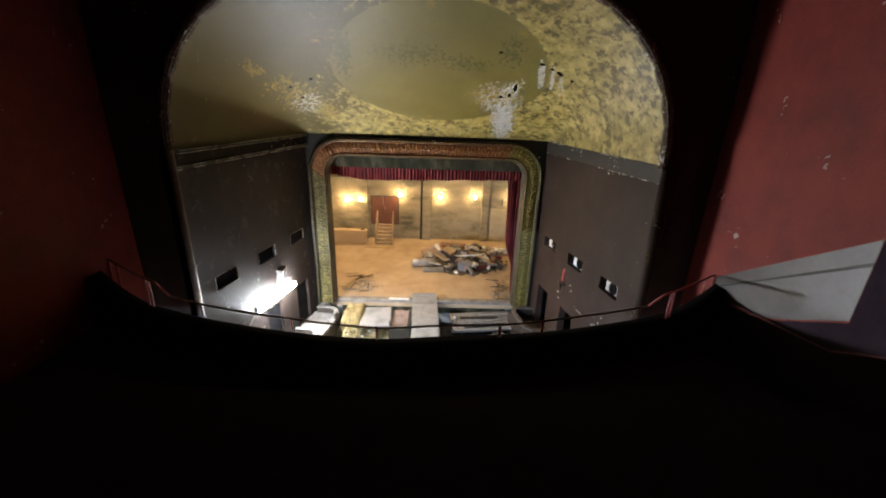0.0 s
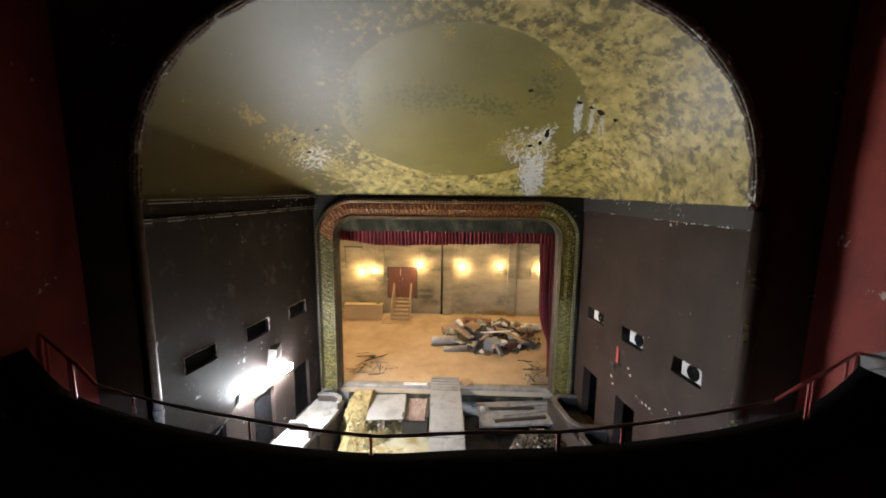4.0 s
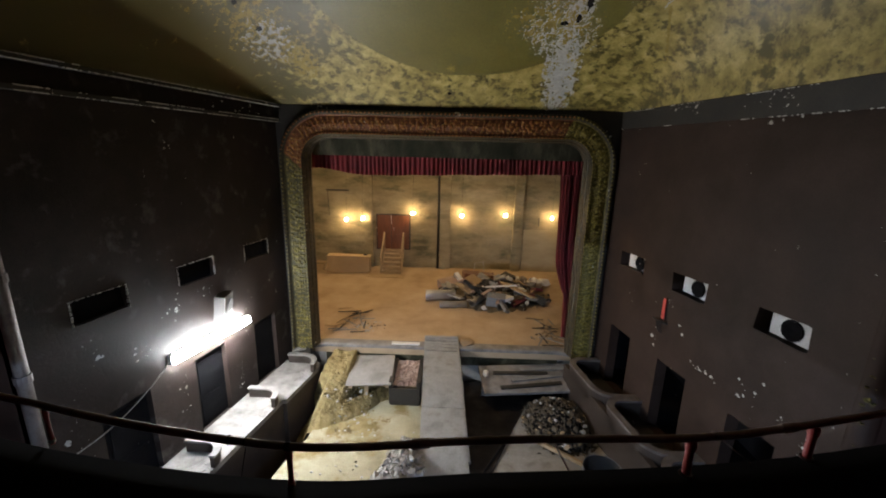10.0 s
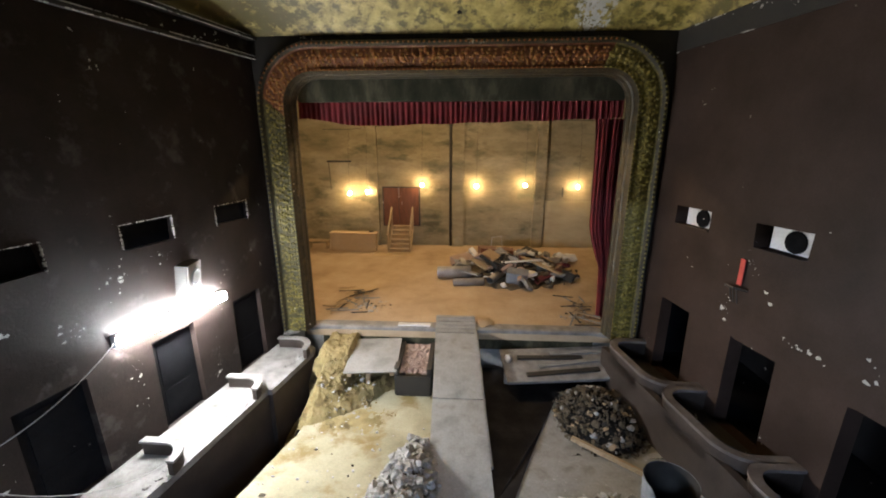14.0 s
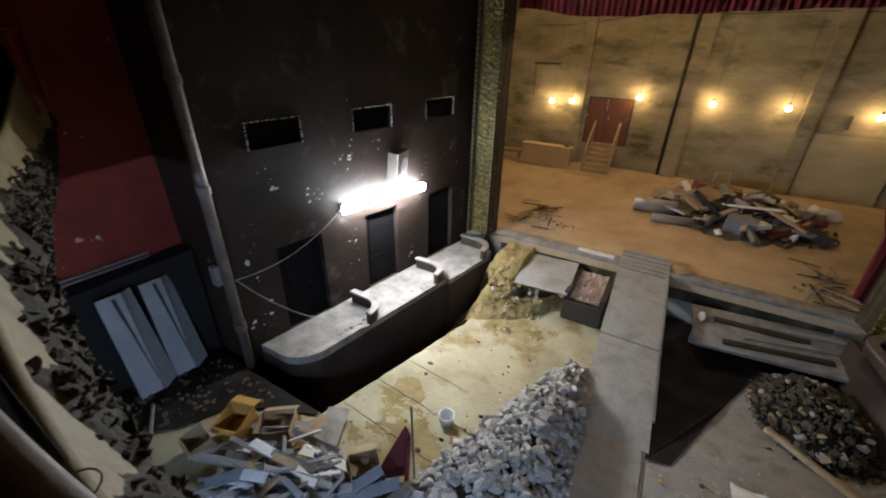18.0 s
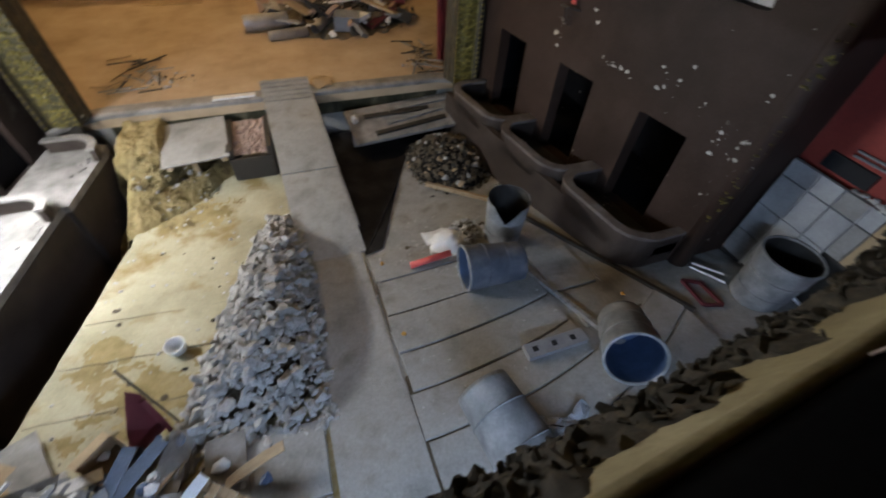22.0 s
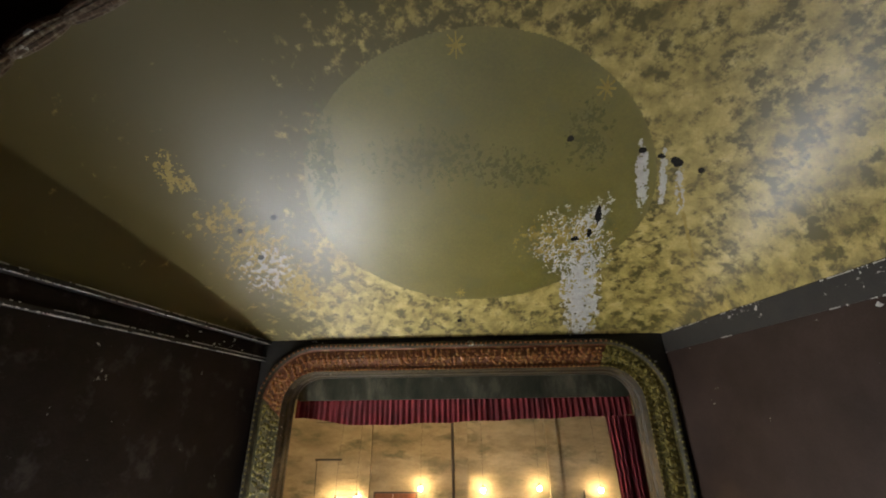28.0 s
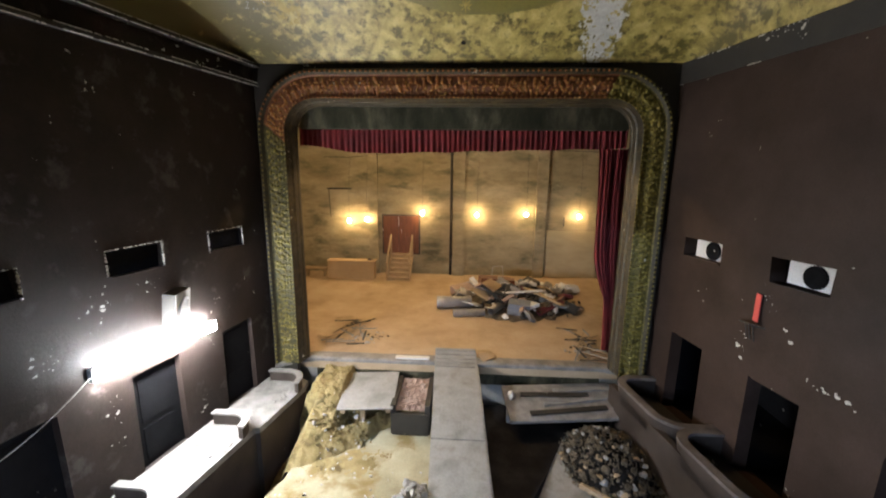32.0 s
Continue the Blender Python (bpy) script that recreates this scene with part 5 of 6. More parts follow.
part("prop", box(3.8, 3.95, -2.5, -2.35, -0.5, 0.02), BARE_CONCRETE, plat)
rnd = random.Random(21)
rock = thing("loose_rock", "pale rock on the broken slab", "rock")
part("stone", chunk(rnd, 0.17, 0.8, m=Matrix.Translation((1.42, -2.3, 0.14))), STONE, rock)

# plywood hatch and rubble crate on the west side
hatch = thing("plywood_hatch", "dusty plywood sheet bridging the pit by the stage", "board")
m = Matrix.Translation((-2.05, -2.5, 0.24)) @ Euler((0.10, -0.03, 0.05)).to_matrix().to_4x4()
part("sheet", box(-0.68, 0.62, -0.72, 0.72, -0.015, 0.015, m=m), BARE_CONCRETE, hatch)
part("bearer", box(-0.6, -0.5, -0.7, 0.7, -0.12, -0.015, m=m), WOOD, hatch)
part("bearer", box(0.45, 0.55, -0.7, 0.7, -0.12, -0.015, m=m), WOOD, hatch)
part("prop", box(-2.2, -2.1, -3.0, -2.9, -0.52, 0.08), WOOD, hatch)
crate = thing("rubble_crate", "open timber frame filled with pinkish rubble", "crate")
for a, b in (((-1.42, -1.75), (-1.38, -3.1)), ((-0.62, -1.75), (-0.58, -3.1))):
    part("side", box(min(a[0], b[0]) - 0.04, max(a[0], b[0]) + 0.04, b[1], a[1], -0.5, 0.24), DARK_TRIM, crate)
part("side", box(-1.42, -0.58, -3.14, -3.06, -0.5, 0.04), DARK_TRIM, crate)
bm = sheet(16, 20, lambda u, v: Vector((-1.36 + 0.72 * u, -1.8 - 1.25 * v, 0.20 - 0.12 * v + 0.06 * noise.noise(Vector((u * 9, v * 12, 2))))), None, True)
for _ in range(90):
    chunk(rnd, rnd.uniform(0.02, 0.06), 0.7, bm, Matrix.Translation((rnd.uniform(-1.33, -0.67), rnd.uniform(-3.0, -1.85), 0.14 + rnd.uniform(-0.05, 0.05))))
tagged(part("rubble_fill", bm, PINK, crate, "pinkish broken rubble"), kind="stuff")


def heap(f, seed, n, rmin, rmax, inside, mats, name_, sink=0.3, variants=12):
    """Stones strewn over the height f(x, y) where inside(x, y)."""
    rnd = random.Random(seed)
    shapes = []
    for k in range(variants):
        bm = angular_stone(rnd)
        me = bpy.data.meshes.new(name_)
        bm.to_mesh(me)
        bm.free()
        me.materials.append(mats[k % len(mats)])
        shapes.append(me)
    out, guard = [], 0
    while len(out) < n and guard < n * 40:
        guard += 1
        p = inside(rnd)
        if p is None:
            continue
        x, y = p
        r = rmin + (rmax - rmin) * rnd.random() ** 2.2
        ob = new(name_, shapes[rnd.randrange(variants)])
        ob.matrix_basis = Matrix.LocRotScale((x, y, f(x, y) + r * (0.55 - sink)), Euler((rnd.uniform(-0.7, 0.7), rnd.uniform(-0.7, 0.7), rnd.uniform(0, 6.28))), (r, r, r))
        out.append(ob)
    return out


# grey stone heap
def stone_axis(v):
    return -0.58 - 0.55 * v, 0.34 + 0.62 * v ** 0.7


def stone_h(x, y):
    v = (-5.0 - y) / 4.3
    if v <= 0 or v >= 1:
        return ground_z(y)
    c, w = stone_axis(v)
    q = (x - c) / w
    return ground_z(y) + max(0.0, (1 - q * q)) * (0.16 + 0.42 * math.sin(math.pi * min(1, v * 0.9 + 0.1)) ** 0.8) * min(1, (1 - v) * 5)


def stone_in(rnd):
    v = rnd.random() ** 0.8
    c, w = stone_axis(v)
    return c + rnd.uniform(-1, 1) * w * 1.03, -5.0 - 4.35 * v


stones = thing("stone_heap", "heap of broken grey stone and concrete beside the ramp", "rubble")
# dark rubble colour under the pale stones stands in for shadows between them
bm = sheet(28, 60, lambda u, v: (lambda y: (lambda x: Vector((x, y, stone_h(x, y) - 0.10 + 0.04 * noise.noise(Vector((x * 5, y * 5, 0))))))(stone_axis(v)[0] + (2 * u - 1) * stone_axis(v)[1]))(-4.95 - 4.4 * v), None, True)
tagged(part("rubble_core", bm, DIRT, stones, "dark core, the shade between the stones in its colour"), kind="stuff")
for ob in heap(stone_h, 5, 300, 0.06, 0.125, stone_in, [STONE, STONE, BARE_CONCRETE], "stone", 0.1):
    ob.parent = stones
bm = bmesh.new()
rnd = random.Random(6)
pool = []
for _ in range(8):
    b = angular_stone(rnd)
    pool.append(bpy.data.meshes.new("pebble"))
    b.to_mesh(pool[-1])
    b.free()
for _ in range(1500):
    x, y = stone_in(rnd)
    k = len(bm.verts)
    bm.from_mesh(pool[rnd.randrange(8)])
    bm.verts.ensure_lookup_table()
    m = Matrix.LocRotScale((x, y, stone_h(x, y) + 0.01), Euler((rnd.uniform(-1, 1), rnd.uniform(-1, 1), rnd.uniform(0, 6))), Vector((1, 1, 1)) * rnd.uniform(0.035, 0.07))
    bmesh.ops.transform(bm, matrix=m, verts=bm.verts[k:])
tagged(part("small_stone", bm, STONE, stones, "small broken stones"), kind="stuff")


# dark rubble heap by the east boxes
def dark_h(x, y):
    q = ((x - 3.35) / 0.95) ** 2 + ((y + 3.7) / 1.15) ** 2
    return ground_z(y) + max(0.0, 1 - q) * 0.5


def disc_in(cx, cy, rx, ry):
    def f(rnd):
        a, r = rnd.uniform(0, 6.283), rnd.random() ** 0.5
        return cx + rx * r * math.cos(a), cy + ry * r * math.sin(a)
    return f


dark = thing("rubble_heap", "heap of dark earth and broken masonry by the boxes", "rubble")
# core coloured near-black to draw the shaded gaps between pieces
bm = sheet(24, 24, lambda u, v: (lambda x, y: Vector((x, y, dark_h(x, y) - 0.02 + 0.06 * noise.noise(Vector((x * 6, y * 6, 0))))))(3.35 + (2 * u - 1) * 1.0, -3.7 + (2 * v - 1) * 1.2))
tagged(part("dark_core", bm, DARK_GROUND, dark, "near-black core, the shade between the pieces in its colour"), kind="stuff")
for ob in heap(dark_h, 9, 300, 0.03, 0.09, disc_in(3.35, -3.7, 0.98, 1.18), [DIRT, DIRT, DARK_TRIM, DIRT, DIRT, STONE, DIRT, DARK_TRIM, DIRT, DIRT, DIRT, WOOD], "rubble_piece", 0.1):
    ob.parent = dark
bm = bmesh.new()
rnd = random.Random(10)
grit = disc_in(3.35, -3.7, 1.05, 1.25)
for _ in range(900):
    x, y = grit(rnd)
    k = len(bm.verts)
    bm.from_mesh(pool[rnd.randrange(8)])
    bm.verts.ensure_lookup_table()
    m = Matrix.LocRotScale((x, y, dark_h(x, y) + 0.012), Euler((rnd.uniform(-1.5, 1.5), rnd.uniform(-1.5, 1.5), rnd.uniform(0, 6))), Vector((rnd.uniform(0.7, 1.8), 1, rnd.uniform(0.5, 1))) * rnd.uniform(0.02, 0.045))
    bmesh.ops.transform(bm, matrix=m, verts=bm.verts[k:])
tagged(part("small_rubble", bm, DIRT, dark, "small broken rubble"), kind="stuff")


# yellow sand heap
SAND_FOOT = [(-4.6, -4.4), (-3.16, -4.32), (-2.63, -4.03), (-2.09, -3.61), (-1.73, -3.05), (-1.2, -2.6)]


def sand_foot(x):
    for (xa, ya), (xb, yb) in zip(SAND_FOOT, SAND_FOOT[1:]):
        if x <= xb:
            return ya + (yb - ya) * (x - xa) / (xb - xa)
    return SAND_FOOT[-1][1]


def sand_h(x, y):
    f = min(max((y - sand_foot(x)) / 1.75, 0.0), 1.0)
    cut = 0.35 * min(max((x + 2.75) / 0.22, 0.0), 1.0) * min(max((f - 0.25) / 0.2, 0.0), 1.0)
    top = 0.96 * f ** 0.75 - cut
    west = min(max((-3.42 + 0.25 * f - 0.3 * (y > -2.9) - x) / 0.4, 0.0), 1.0)
    return -0.52 + top - (0.9 + 0.3 * f) * west + 0.09 * f * noise.fractal(Vector((x * 2.3, y * 2.3, 5)), 0.8, 2, 4)


sand = thing("sand_heap", "yellow sand and earth heap against the stage", "sand heap")
bm = sheet(130, 130, lambda u, v: (lambda x, y: Vector((x, y, sand_h(x, y) - 0.03 + 0.035 * noise.fractal(Vector((x * 9, y * 9, 0)), 0.6, 2.1, 5) - 0.10 * max(0.0, noise.noise(Vector((x * 3.1 + 1.0, y * 3.1, 7.0))) - 0.15))))(-2.75 + (2 * u - 1) * 1.25, -3.05 + (2 * v - 1) * 1.35))
tagged(part("sand", bm, SAND, sand, "loose yellow sand", True), kind="stuff")
for ob in heap(sand_h, 12, 190, 0.015, 0.06, disc_in(-2.55, -3.4, 0.7, 0.75), [SAND, SAND, SAND, STONE], "lump"):
    ob.parent = sand
def spill(cx, cy, rx, ry, seed, mat, label):
    """A thin uneven film of earth on the floor with a ragged outline."""
    bm = bmesh.new()
    n = 80
    g = {}
    for i in range(n + 1):
        for j in range(n + 1):
            x, y = cx + (2 * i / n - 1) * rx, cy + (2 * j / n - 1) * ry
            h = 1 - ((x - cx) / rx) ** 2 - ((y - cy) / ry) ** 2 + 0.95 * noise.fractal(Vector((x * 3.0, y * 3.0, seed)), 0.6, 2, 7) - 0.4
            if h > 0:
                g[i, j] = bm.verts.new((x, y, floor_pt(x, y).z + 0.004 + 0.003 * min(h, 1.0)))
    for i in range(n):
        for j in range(n):
            q = [g.get(k) for k in ((i, j), (i + 1, j), (i + 1, j + 1), (i, j + 1))]
            if all(q):
                bm.faces.new(q)
    tagged(link_mesh("spilled_earth", bm, mat), label, "earth", kind="stuff")


OCHRE = material("trodden_ochre_earth", [(0.16, 0.115, 0.04), (0.25, 0.19, 0.08), (0.32, 0.26, 0.14)], 3.0, 9, (0.85, 1.0), 0.5, 30)
spill(-2.35, -8.25, 1.05, 0.75, 2.0, OCHRE, "mustard brown earth trodden into the concrete floor")
spill(-3.1, -7.3, 0.5, 0.6, 5.0, OCHRE, "patch of brown earth by the floor edge")
spill(-2.3, -4.1, 1.0, 0.6, 8.0, SAND, "thin sand spread at the foot of the heap")
spill(1.5, -6.7, 0.8, 0.35, 11.0, DIRT, "brown grit at the edge of the seating steps")
strewn = tagged(new("strewn_gravel"), "stray gravel and lumps on the stalls floor", "gravel", kind="stuff")
bm = bmesh.new()
rnd = random.Random(31)
for _ in range(520):
    x, y = rnd.uniform(-4.4, 4.6), rnd.uniform(-10.5, -4.0)
    if rnd.random() < 0.35:
        x, y = rnd.gauss(2.4, 0.6), rnd.gauss(-6.6, 0.5)
    if x < trench_x(y) + 0.1:
        continue
    chunk(rnd, rnd.uniform(0.008, 0.035), 0.7, bm, Matrix.Translation((x, y, ground_z(y) + (0.06 if 0.8 < x < 3.4 and y < -6.4 else 0.01))))
part("gravel", bm, STONE, strewn)


# ---- bins ----
def make_bin(r, h, torn=False, blue=False, skin=BIN):
    t = thing("bin", "", "bin")
    n = 28
    rnd = random.Random(int(r * 100))
    bm = bmesh.new()
    prof = [(r * 0.86, 0.0), (r * 0.87, 0.06), (r * 0.90, h * 0.3), (r * 0.955, h * 0.65), (r, h - 0.02)]
    rings = []
    for q, (pr, pz) in enumerate(prof):
        rings.append([])
        for k in range(n):
            a = 2 * math.pi * k / n
            zz = pz - (0.3 * max(0, 1 - abs(k - 7) / 3.0) if torn and q == len(prof) - 1 else 0)
            rings[-1].append(bm.verts.new((pr * math.cos(a), pr * math.sin(a), zz)))
    for a, b in zip(rings, rings[1:]):
        for k in range(n):
            bm.faces.new((a[k], a[(k + 1) % n], b[(k + 1) % n], b[k]))
    bm.faces.new(rings[0][::-1])
    part("shell", bm, skin, t, "", True)
    bm = bmesh.new()
    ri = [[bm.verts.new((v[0] * 0.955, v[1] * 0.955, max(v[2], 0.03))) for v in ring] for ring in [[(p * math.cos(2 * math.pi * k / n), p * math.sin(2 * math.pi * k / n), z - (0.3 * max(0, 1 - abs(k - 7) / 3.0) if torn and z > h * 0.9 else 0)) for k in range(n)] for p, z in prof]]
    for a, b in zip(ri, ri[1:]):
        for k in range(n):
            bm.faces.new((b[k], b[(k + 1) % n], a[(k + 1) % n], a[k]))
    bm.faces.new(ri[0])
    part("lining", bm, BIN_BLUE if blue else DARK_TRIM, t, "dark inside", True)
    if not torn:
        bm = bmesh.new()
        tube([((r * 0.985) * math.cos(2 * math.pi * k / n), (r * 0.985) * math.sin(2 * math.pi * k / n), h - 0.02) for k in range(n + 1)], 0.022, 6, bm)
        part("rolled_rim", bm, BIN, t)
    for zz, rr in ((h * 0.3, 0.905), (h * 0.65, 0.96)):
        part("hoop", tube([(r * rr * math.cos(2 * math.pi * k / n), r * rr * math.sin(2 * math.pi * k / n), zz) for k in range(n + 1)], 0.012, 6), skin, t)
    return t


def lay(x, y, r, dx, dy, tilt=0.0):
    """Pose of a bin lying with its mouth towards (dx, dy)."""
    a = Vector((dx, dy, tilt)).normalized()
    u = Vector((0, 0, 1))
    s = a.cross(u).normalized()
    m = Matrix((s, a.cross(s) * -1, a)).transposed()
    return Matrix.Translation((x, y, ground_z(y) + r * 0.97 + 0.05)) @ m.to_4x4()


b1 = make_bin(0.38, 1.0, torn=True)
b1.matrix_basis = pose(3.34, -6.7, ground_z(-6.7) + 0.02, 0, 0, 150)
tagged(b1, "upright grey bin with a torn broken rim", "bin", "bins on the stalls floor")
b2 = make_bin(0.37, 0.98, blue=True, skin=NAVY)
b2.matrix_basis = lay(3.12, -7.72, 0.35, -1.0, 0.1, 0.02)
tagged(b2, "grey bin lying on its side, dark blue inside", "bin", "bins on the stalls floor")
b3 = make_bin(0.375, 0.95, blue=True)
b3.matrix_basis = lay(3.92, -9.3, 0.27, -0.5, -0.72, 0.42)
tagged(b3, "dusty bin lying on its side with a bright blue inside", "bin", "bins on the stalls floor")
b4 = make_bin(0.395, 1.25)
b4.matrix_basis = lay(1.58, -9.62, 0.36, 0.18, -1.0)
tagged(b4, "pale grey bin lying on its side on the seating steps", "bin", "bins on the stalls floor")
b5 = make_bin(0.42, 0.98)
b5.matrix_basis = pose(6.55, -9.45, ground_z(-9.45) + 0.01)
tagged(b5, "upright white-stained bin beside the broken block wall", "bin", "bins on the stalls floor")

# plaster bag, tube, box, frame, bucket, bulb
rnd = random.Random(41)
bag = thing("plaster_pile", "spilled white plaster and rubble on the steps", "rubble")
bm = sheet(20, 20, lambda u, v: (lambda x, y: Vector((x, y, ground_z(y) + 0.05 + 0.22 * max(0, 1 - ((x - 2.35) / 0.42) ** 2 - ((y + 6.55) / 0.36) ** 2) + 0.05 * noise.noise(Vector((x * 7, y * 7, 0))))))(1.9 + 0.95 * u, -6.95 + 0.85 * v))
tagged(part("plaster", bm, WHITE_BITS, bag, "", True), kind="stuff")
for ob in heap(lambda x, y: ground_z(y) + 0.16, 14, 60, 0.03, 0.09, disc_in(2.75, -6.45, 0.35, 0.3), [DIRT, STONE], "lump"):
    ob.parent = bag
rt = thing("red_tube", "bright red plastic tube lying on the steps", "tube")
part("tube", tube([(1.45, -6.98, ground_z(-7) + 0.1), (2.2, -6.95, ground_z(-7) + 0.16)], 0.06, 12), BRIGHT_RED, rt, "", True)
mb = thing("metal_box", "grey metal trunking box with knockout holes", "metal box")
part("tray", box(2.45, 3.4, -9.36, -9.14, ground_z(-9.2) + 0.075, ground_z(-9.2) + 0.17, bevel=0.01), METAL, mb)
for k in range(3):
    part("knockout", box(2.55 + 0.3 * k, 2.63 + 0.3 * k, -9.29, -9.21, ground_z(-9.2) + 0.171, ground_z(-9.2) + 0.174), BLACK, mb)
fr = thing("picture_frame", "small dark red empty frame lying on the floor", "picture frame")
for a, b in (((5.7, -8.8), (5.95, -8.95)), ((5.95, -8.95), (5.88, -9.45)), ((5.88, -9.45), (5.6, -9.35)), ((5.6, -9.35), (5.7, -8.8))):
    part("side", tube([(*a, ground_z(a[1]) + 0.03), (*b, ground_z(b[1]) + 0.03)], 0.035, 4), DARK_RED, fr)
bk = thing("paint_bucket", "small white bucket on the floor", "bucket")
part("pail", lathe([(0.11, 0), (0.13, 0.13), (0.138, 0.155), (0.12, 0.15), (0.1, 0.03)], 18), WHITE_BITS, bk, "", True)
bk.matrix_basis = pose(-2.15, -7.5, ground_z(-7.5))
for x, y in ((0.95, -8.35), (4.5, -8.75), (1.0, -6.75)):
    yl = thing("orange_scrap", "scrap of orange plastic on the floor", "scrap")
    part("piece", chunk(rnd, 0.05, 0.8, m=Matrix.Translation((x, y, ground_z(y) + 0.09))), ORANGE_CARD, yl)


crumple = thing("plastic_sheet", "crumpled pale blue plastic sheet by the seating steps", "plastic sheet")
bm = sheet(26, 18, lambda u, v: (lambda x, y: Vector((x, y, ground_z(y) + 0.09 + 0.07 * noise.fractal(Vector((x * 5, y * 5, 2)), 0.8, 2, 4))))(2.0 + 0.75 * u + 0.08 * math.sin(v * 9), -10.75 + 0.6 * v + 0.06 * math.sin(u * 8)))
part("sheet", bm, PALE_PANEL, crumple)
flex = thing("floor_cable", "black cable trailing over the floor slabs", "cable")
part("cable", tube([(1.9 + 0.12 * k, -10.35 + 0.12 * math.sin(k * 0.7), ground_z(-10.35 + 0.12 * math.sin(k * 0.7)) + 0.085) for k in range(16)], 0.014, 6), BLACK, flex)
pole = thing("pale_pole", "long pale timber pole lying beside the rubbish heap", "pole")
part("pole", tube([(-4.35, -10.85, ground_z(-10.85) + 0.06), (-6.0, -9.95, ground_z(-9.95) + 0.09)], 0.028, 8), GREY_WOOD, pole)

# ---- timber and packaging heap under the balcony, west side ----
def plank(rnd, l, w, t, bow=0.0):
    bm = bmesh.new()
    n = 6
    vs = []
    for k in range(n + 1):
        x = (k / n - 0.5) * l
        z = bow * (1 - (2 * k / n - 1) ** 2)
        vs.append([bm.verts.new((x, sy * w / 2, z + sz * t / 2)) for sy, sz in ((-1, -1), (1, -1), (1, 1), (-1, 1))])
    for a, b in zip(vs, vs[1:]):
        for k in range(4):
            bm.faces.new((a[k], a[(k + 1) % 4], b[(k + 1) % 4], b[k]))
    bm.faces.new(vs[0][::-1])
    bm.faces.new(vs[-1])
    return bm


rnd = random.Random(52)
pile = thing("timber_heap", "heap of blue-grey broken boards, trim and packaging", "timber heap")
def pile_z(x, y):
    return ground_z(y) + 0.02 + 0.32 * max(0, 1 - ((x + 3.1) / 1.3) ** 2 - ((y + 10.0) / 0.95) ** 2)
for k in range(125):
    x, y = rnd.gauss(-3.1, 0.58), rnd.gauss(-9.95, 0.45)
    l, w = rnd.uniform(0.25, 1.0) * (1.4 if k % 6 == 0 else 1.0), rnd.uniform(0.03, 0.14)
    mat = (BLUE_GREY, BLUE_GREY, BLUE_GREY, BLUE_GREY, GREY_WOOD, GREY_WOOD, WOOD, WHITE_BITS)[rnd.randrange(8)]
    ob = part("board", plank(rnd, l, w, rnd.uniform(0.012, 0.04), rnd.uniform(0, 0.05)), mat, pile)
    ob.matrix_basis = Matrix.LocRotScale((x, y, pile_z(x, y) + rnd.uniform(0.03, 0.25)), Euler((rnd.uniform(-0.4, 0.4), rnd.uniform(-0.3, 0.3), rnd.gauss(0.45, 0.5))), None)
for k in range(60):
    x, y = rnd.gauss(-2.45, 0.5), rnd.gauss(-9.5, 0.35)
    ob = part("scrap", chunk(rnd, rnd.uniform(0.03, 0.11), 0.7), (WHITE_BITS, STONE, BIN_BLUE, BLUE_GREY)[rnd.randrange(4)], pile)
    ob.matrix_basis = Matrix.Translation((x, y, pile_z(x, y) + rnd.uniform(0.03, 0.16)))


def carton(x, y, a, w, d, h, mat, lab, lean=0.0):
    t = thing("cardboard_box", lab, "box", pose(x, y, ground_z(y) + 0.02, lean, lean * 0.5, a), "boxes by the timber heap")
    for k in range(4):
        m = Euler((0, 0, math.pi / 2 * k)).to_matrix().to_4x4()
        e, f = (w, d) if k % 2 == 0 else (d, w)
        part("side", box(-e / 2, e / 2, f / 2 - 0.008, f / 2, 0, h, m=m), mat, t)
        if k != 1:
            part("flap", box(-e / 2, e / 2, 0, f * 0.42, -0.004, 0.004, m=m @ Matrix.Translation((0, f / 2, h)) @ Euler((-0.5 - 0.4 * k, 0, 0)).to_matrix().to_4x4()), mat, t)
    part("base", box(-w / 2, w / 2, -d / 2, d / 2, 0, 0.01), mat, t)


carton(-4.55, -9.5, 20, 0.38, 0.42, 0.42, ORANGE_CARD, "opened orange cardboard box among the rubbish", 8)
carton(-4.0, -9.25, 35, 0.5, 0.42, 0.34, CARD, "opened brown cardboard box by the timber heap", -6)
carton(-4.7, -9.95, -10, 0.34, 0.3, 0.3, CARD, "crushed brown cardboard box by the timber heap", 12)
carton(-2.6, -9.0, 50, 0.4, 0.35, 0.25, CARD, "crushed brown cardboard box beside the stones", 10)
for x, y, a, l, w in ((-3.35, -8.95, 118, 1.3, 0.34), (-3.75, -9.05, 60, 0.8, 0.4), (-2.0, -9.45, 75, 1.2, 0.3), (-1.35, -9.75, 95, 1.3, 0.42)):
    ob = link_mesh("loose_board", plank(rnd, l, w, 0.025, 0.01), (CARD, RIM)[a > 70])
    ob.matrix_basis = pose(x, y, ground_z(y) + 0.06, 4, 2, a)
    tagged(ob, "pale wide board lying at the edge of the heap", "board", "loose boards")
sheet_red = thing("bent_red_sheet", "dark red bent metal sheet standing among the stones", "metal sheet")
bm = bmesh.new()
v = [bm.verts.new(p) for p in ((-0.28, 0, 0), (0.16, 0.05, 0), (0.2, 0.02, 0.75), (0.12, 0.0, 0.95), (-0.1, -0.03, 0.5))]
bm.faces.new(v)
bmesh.ops.solidify(bm, geom=bm.faces[:], thickness=0.02)
part("sheet", bm, DARK_RED, sheet_red)
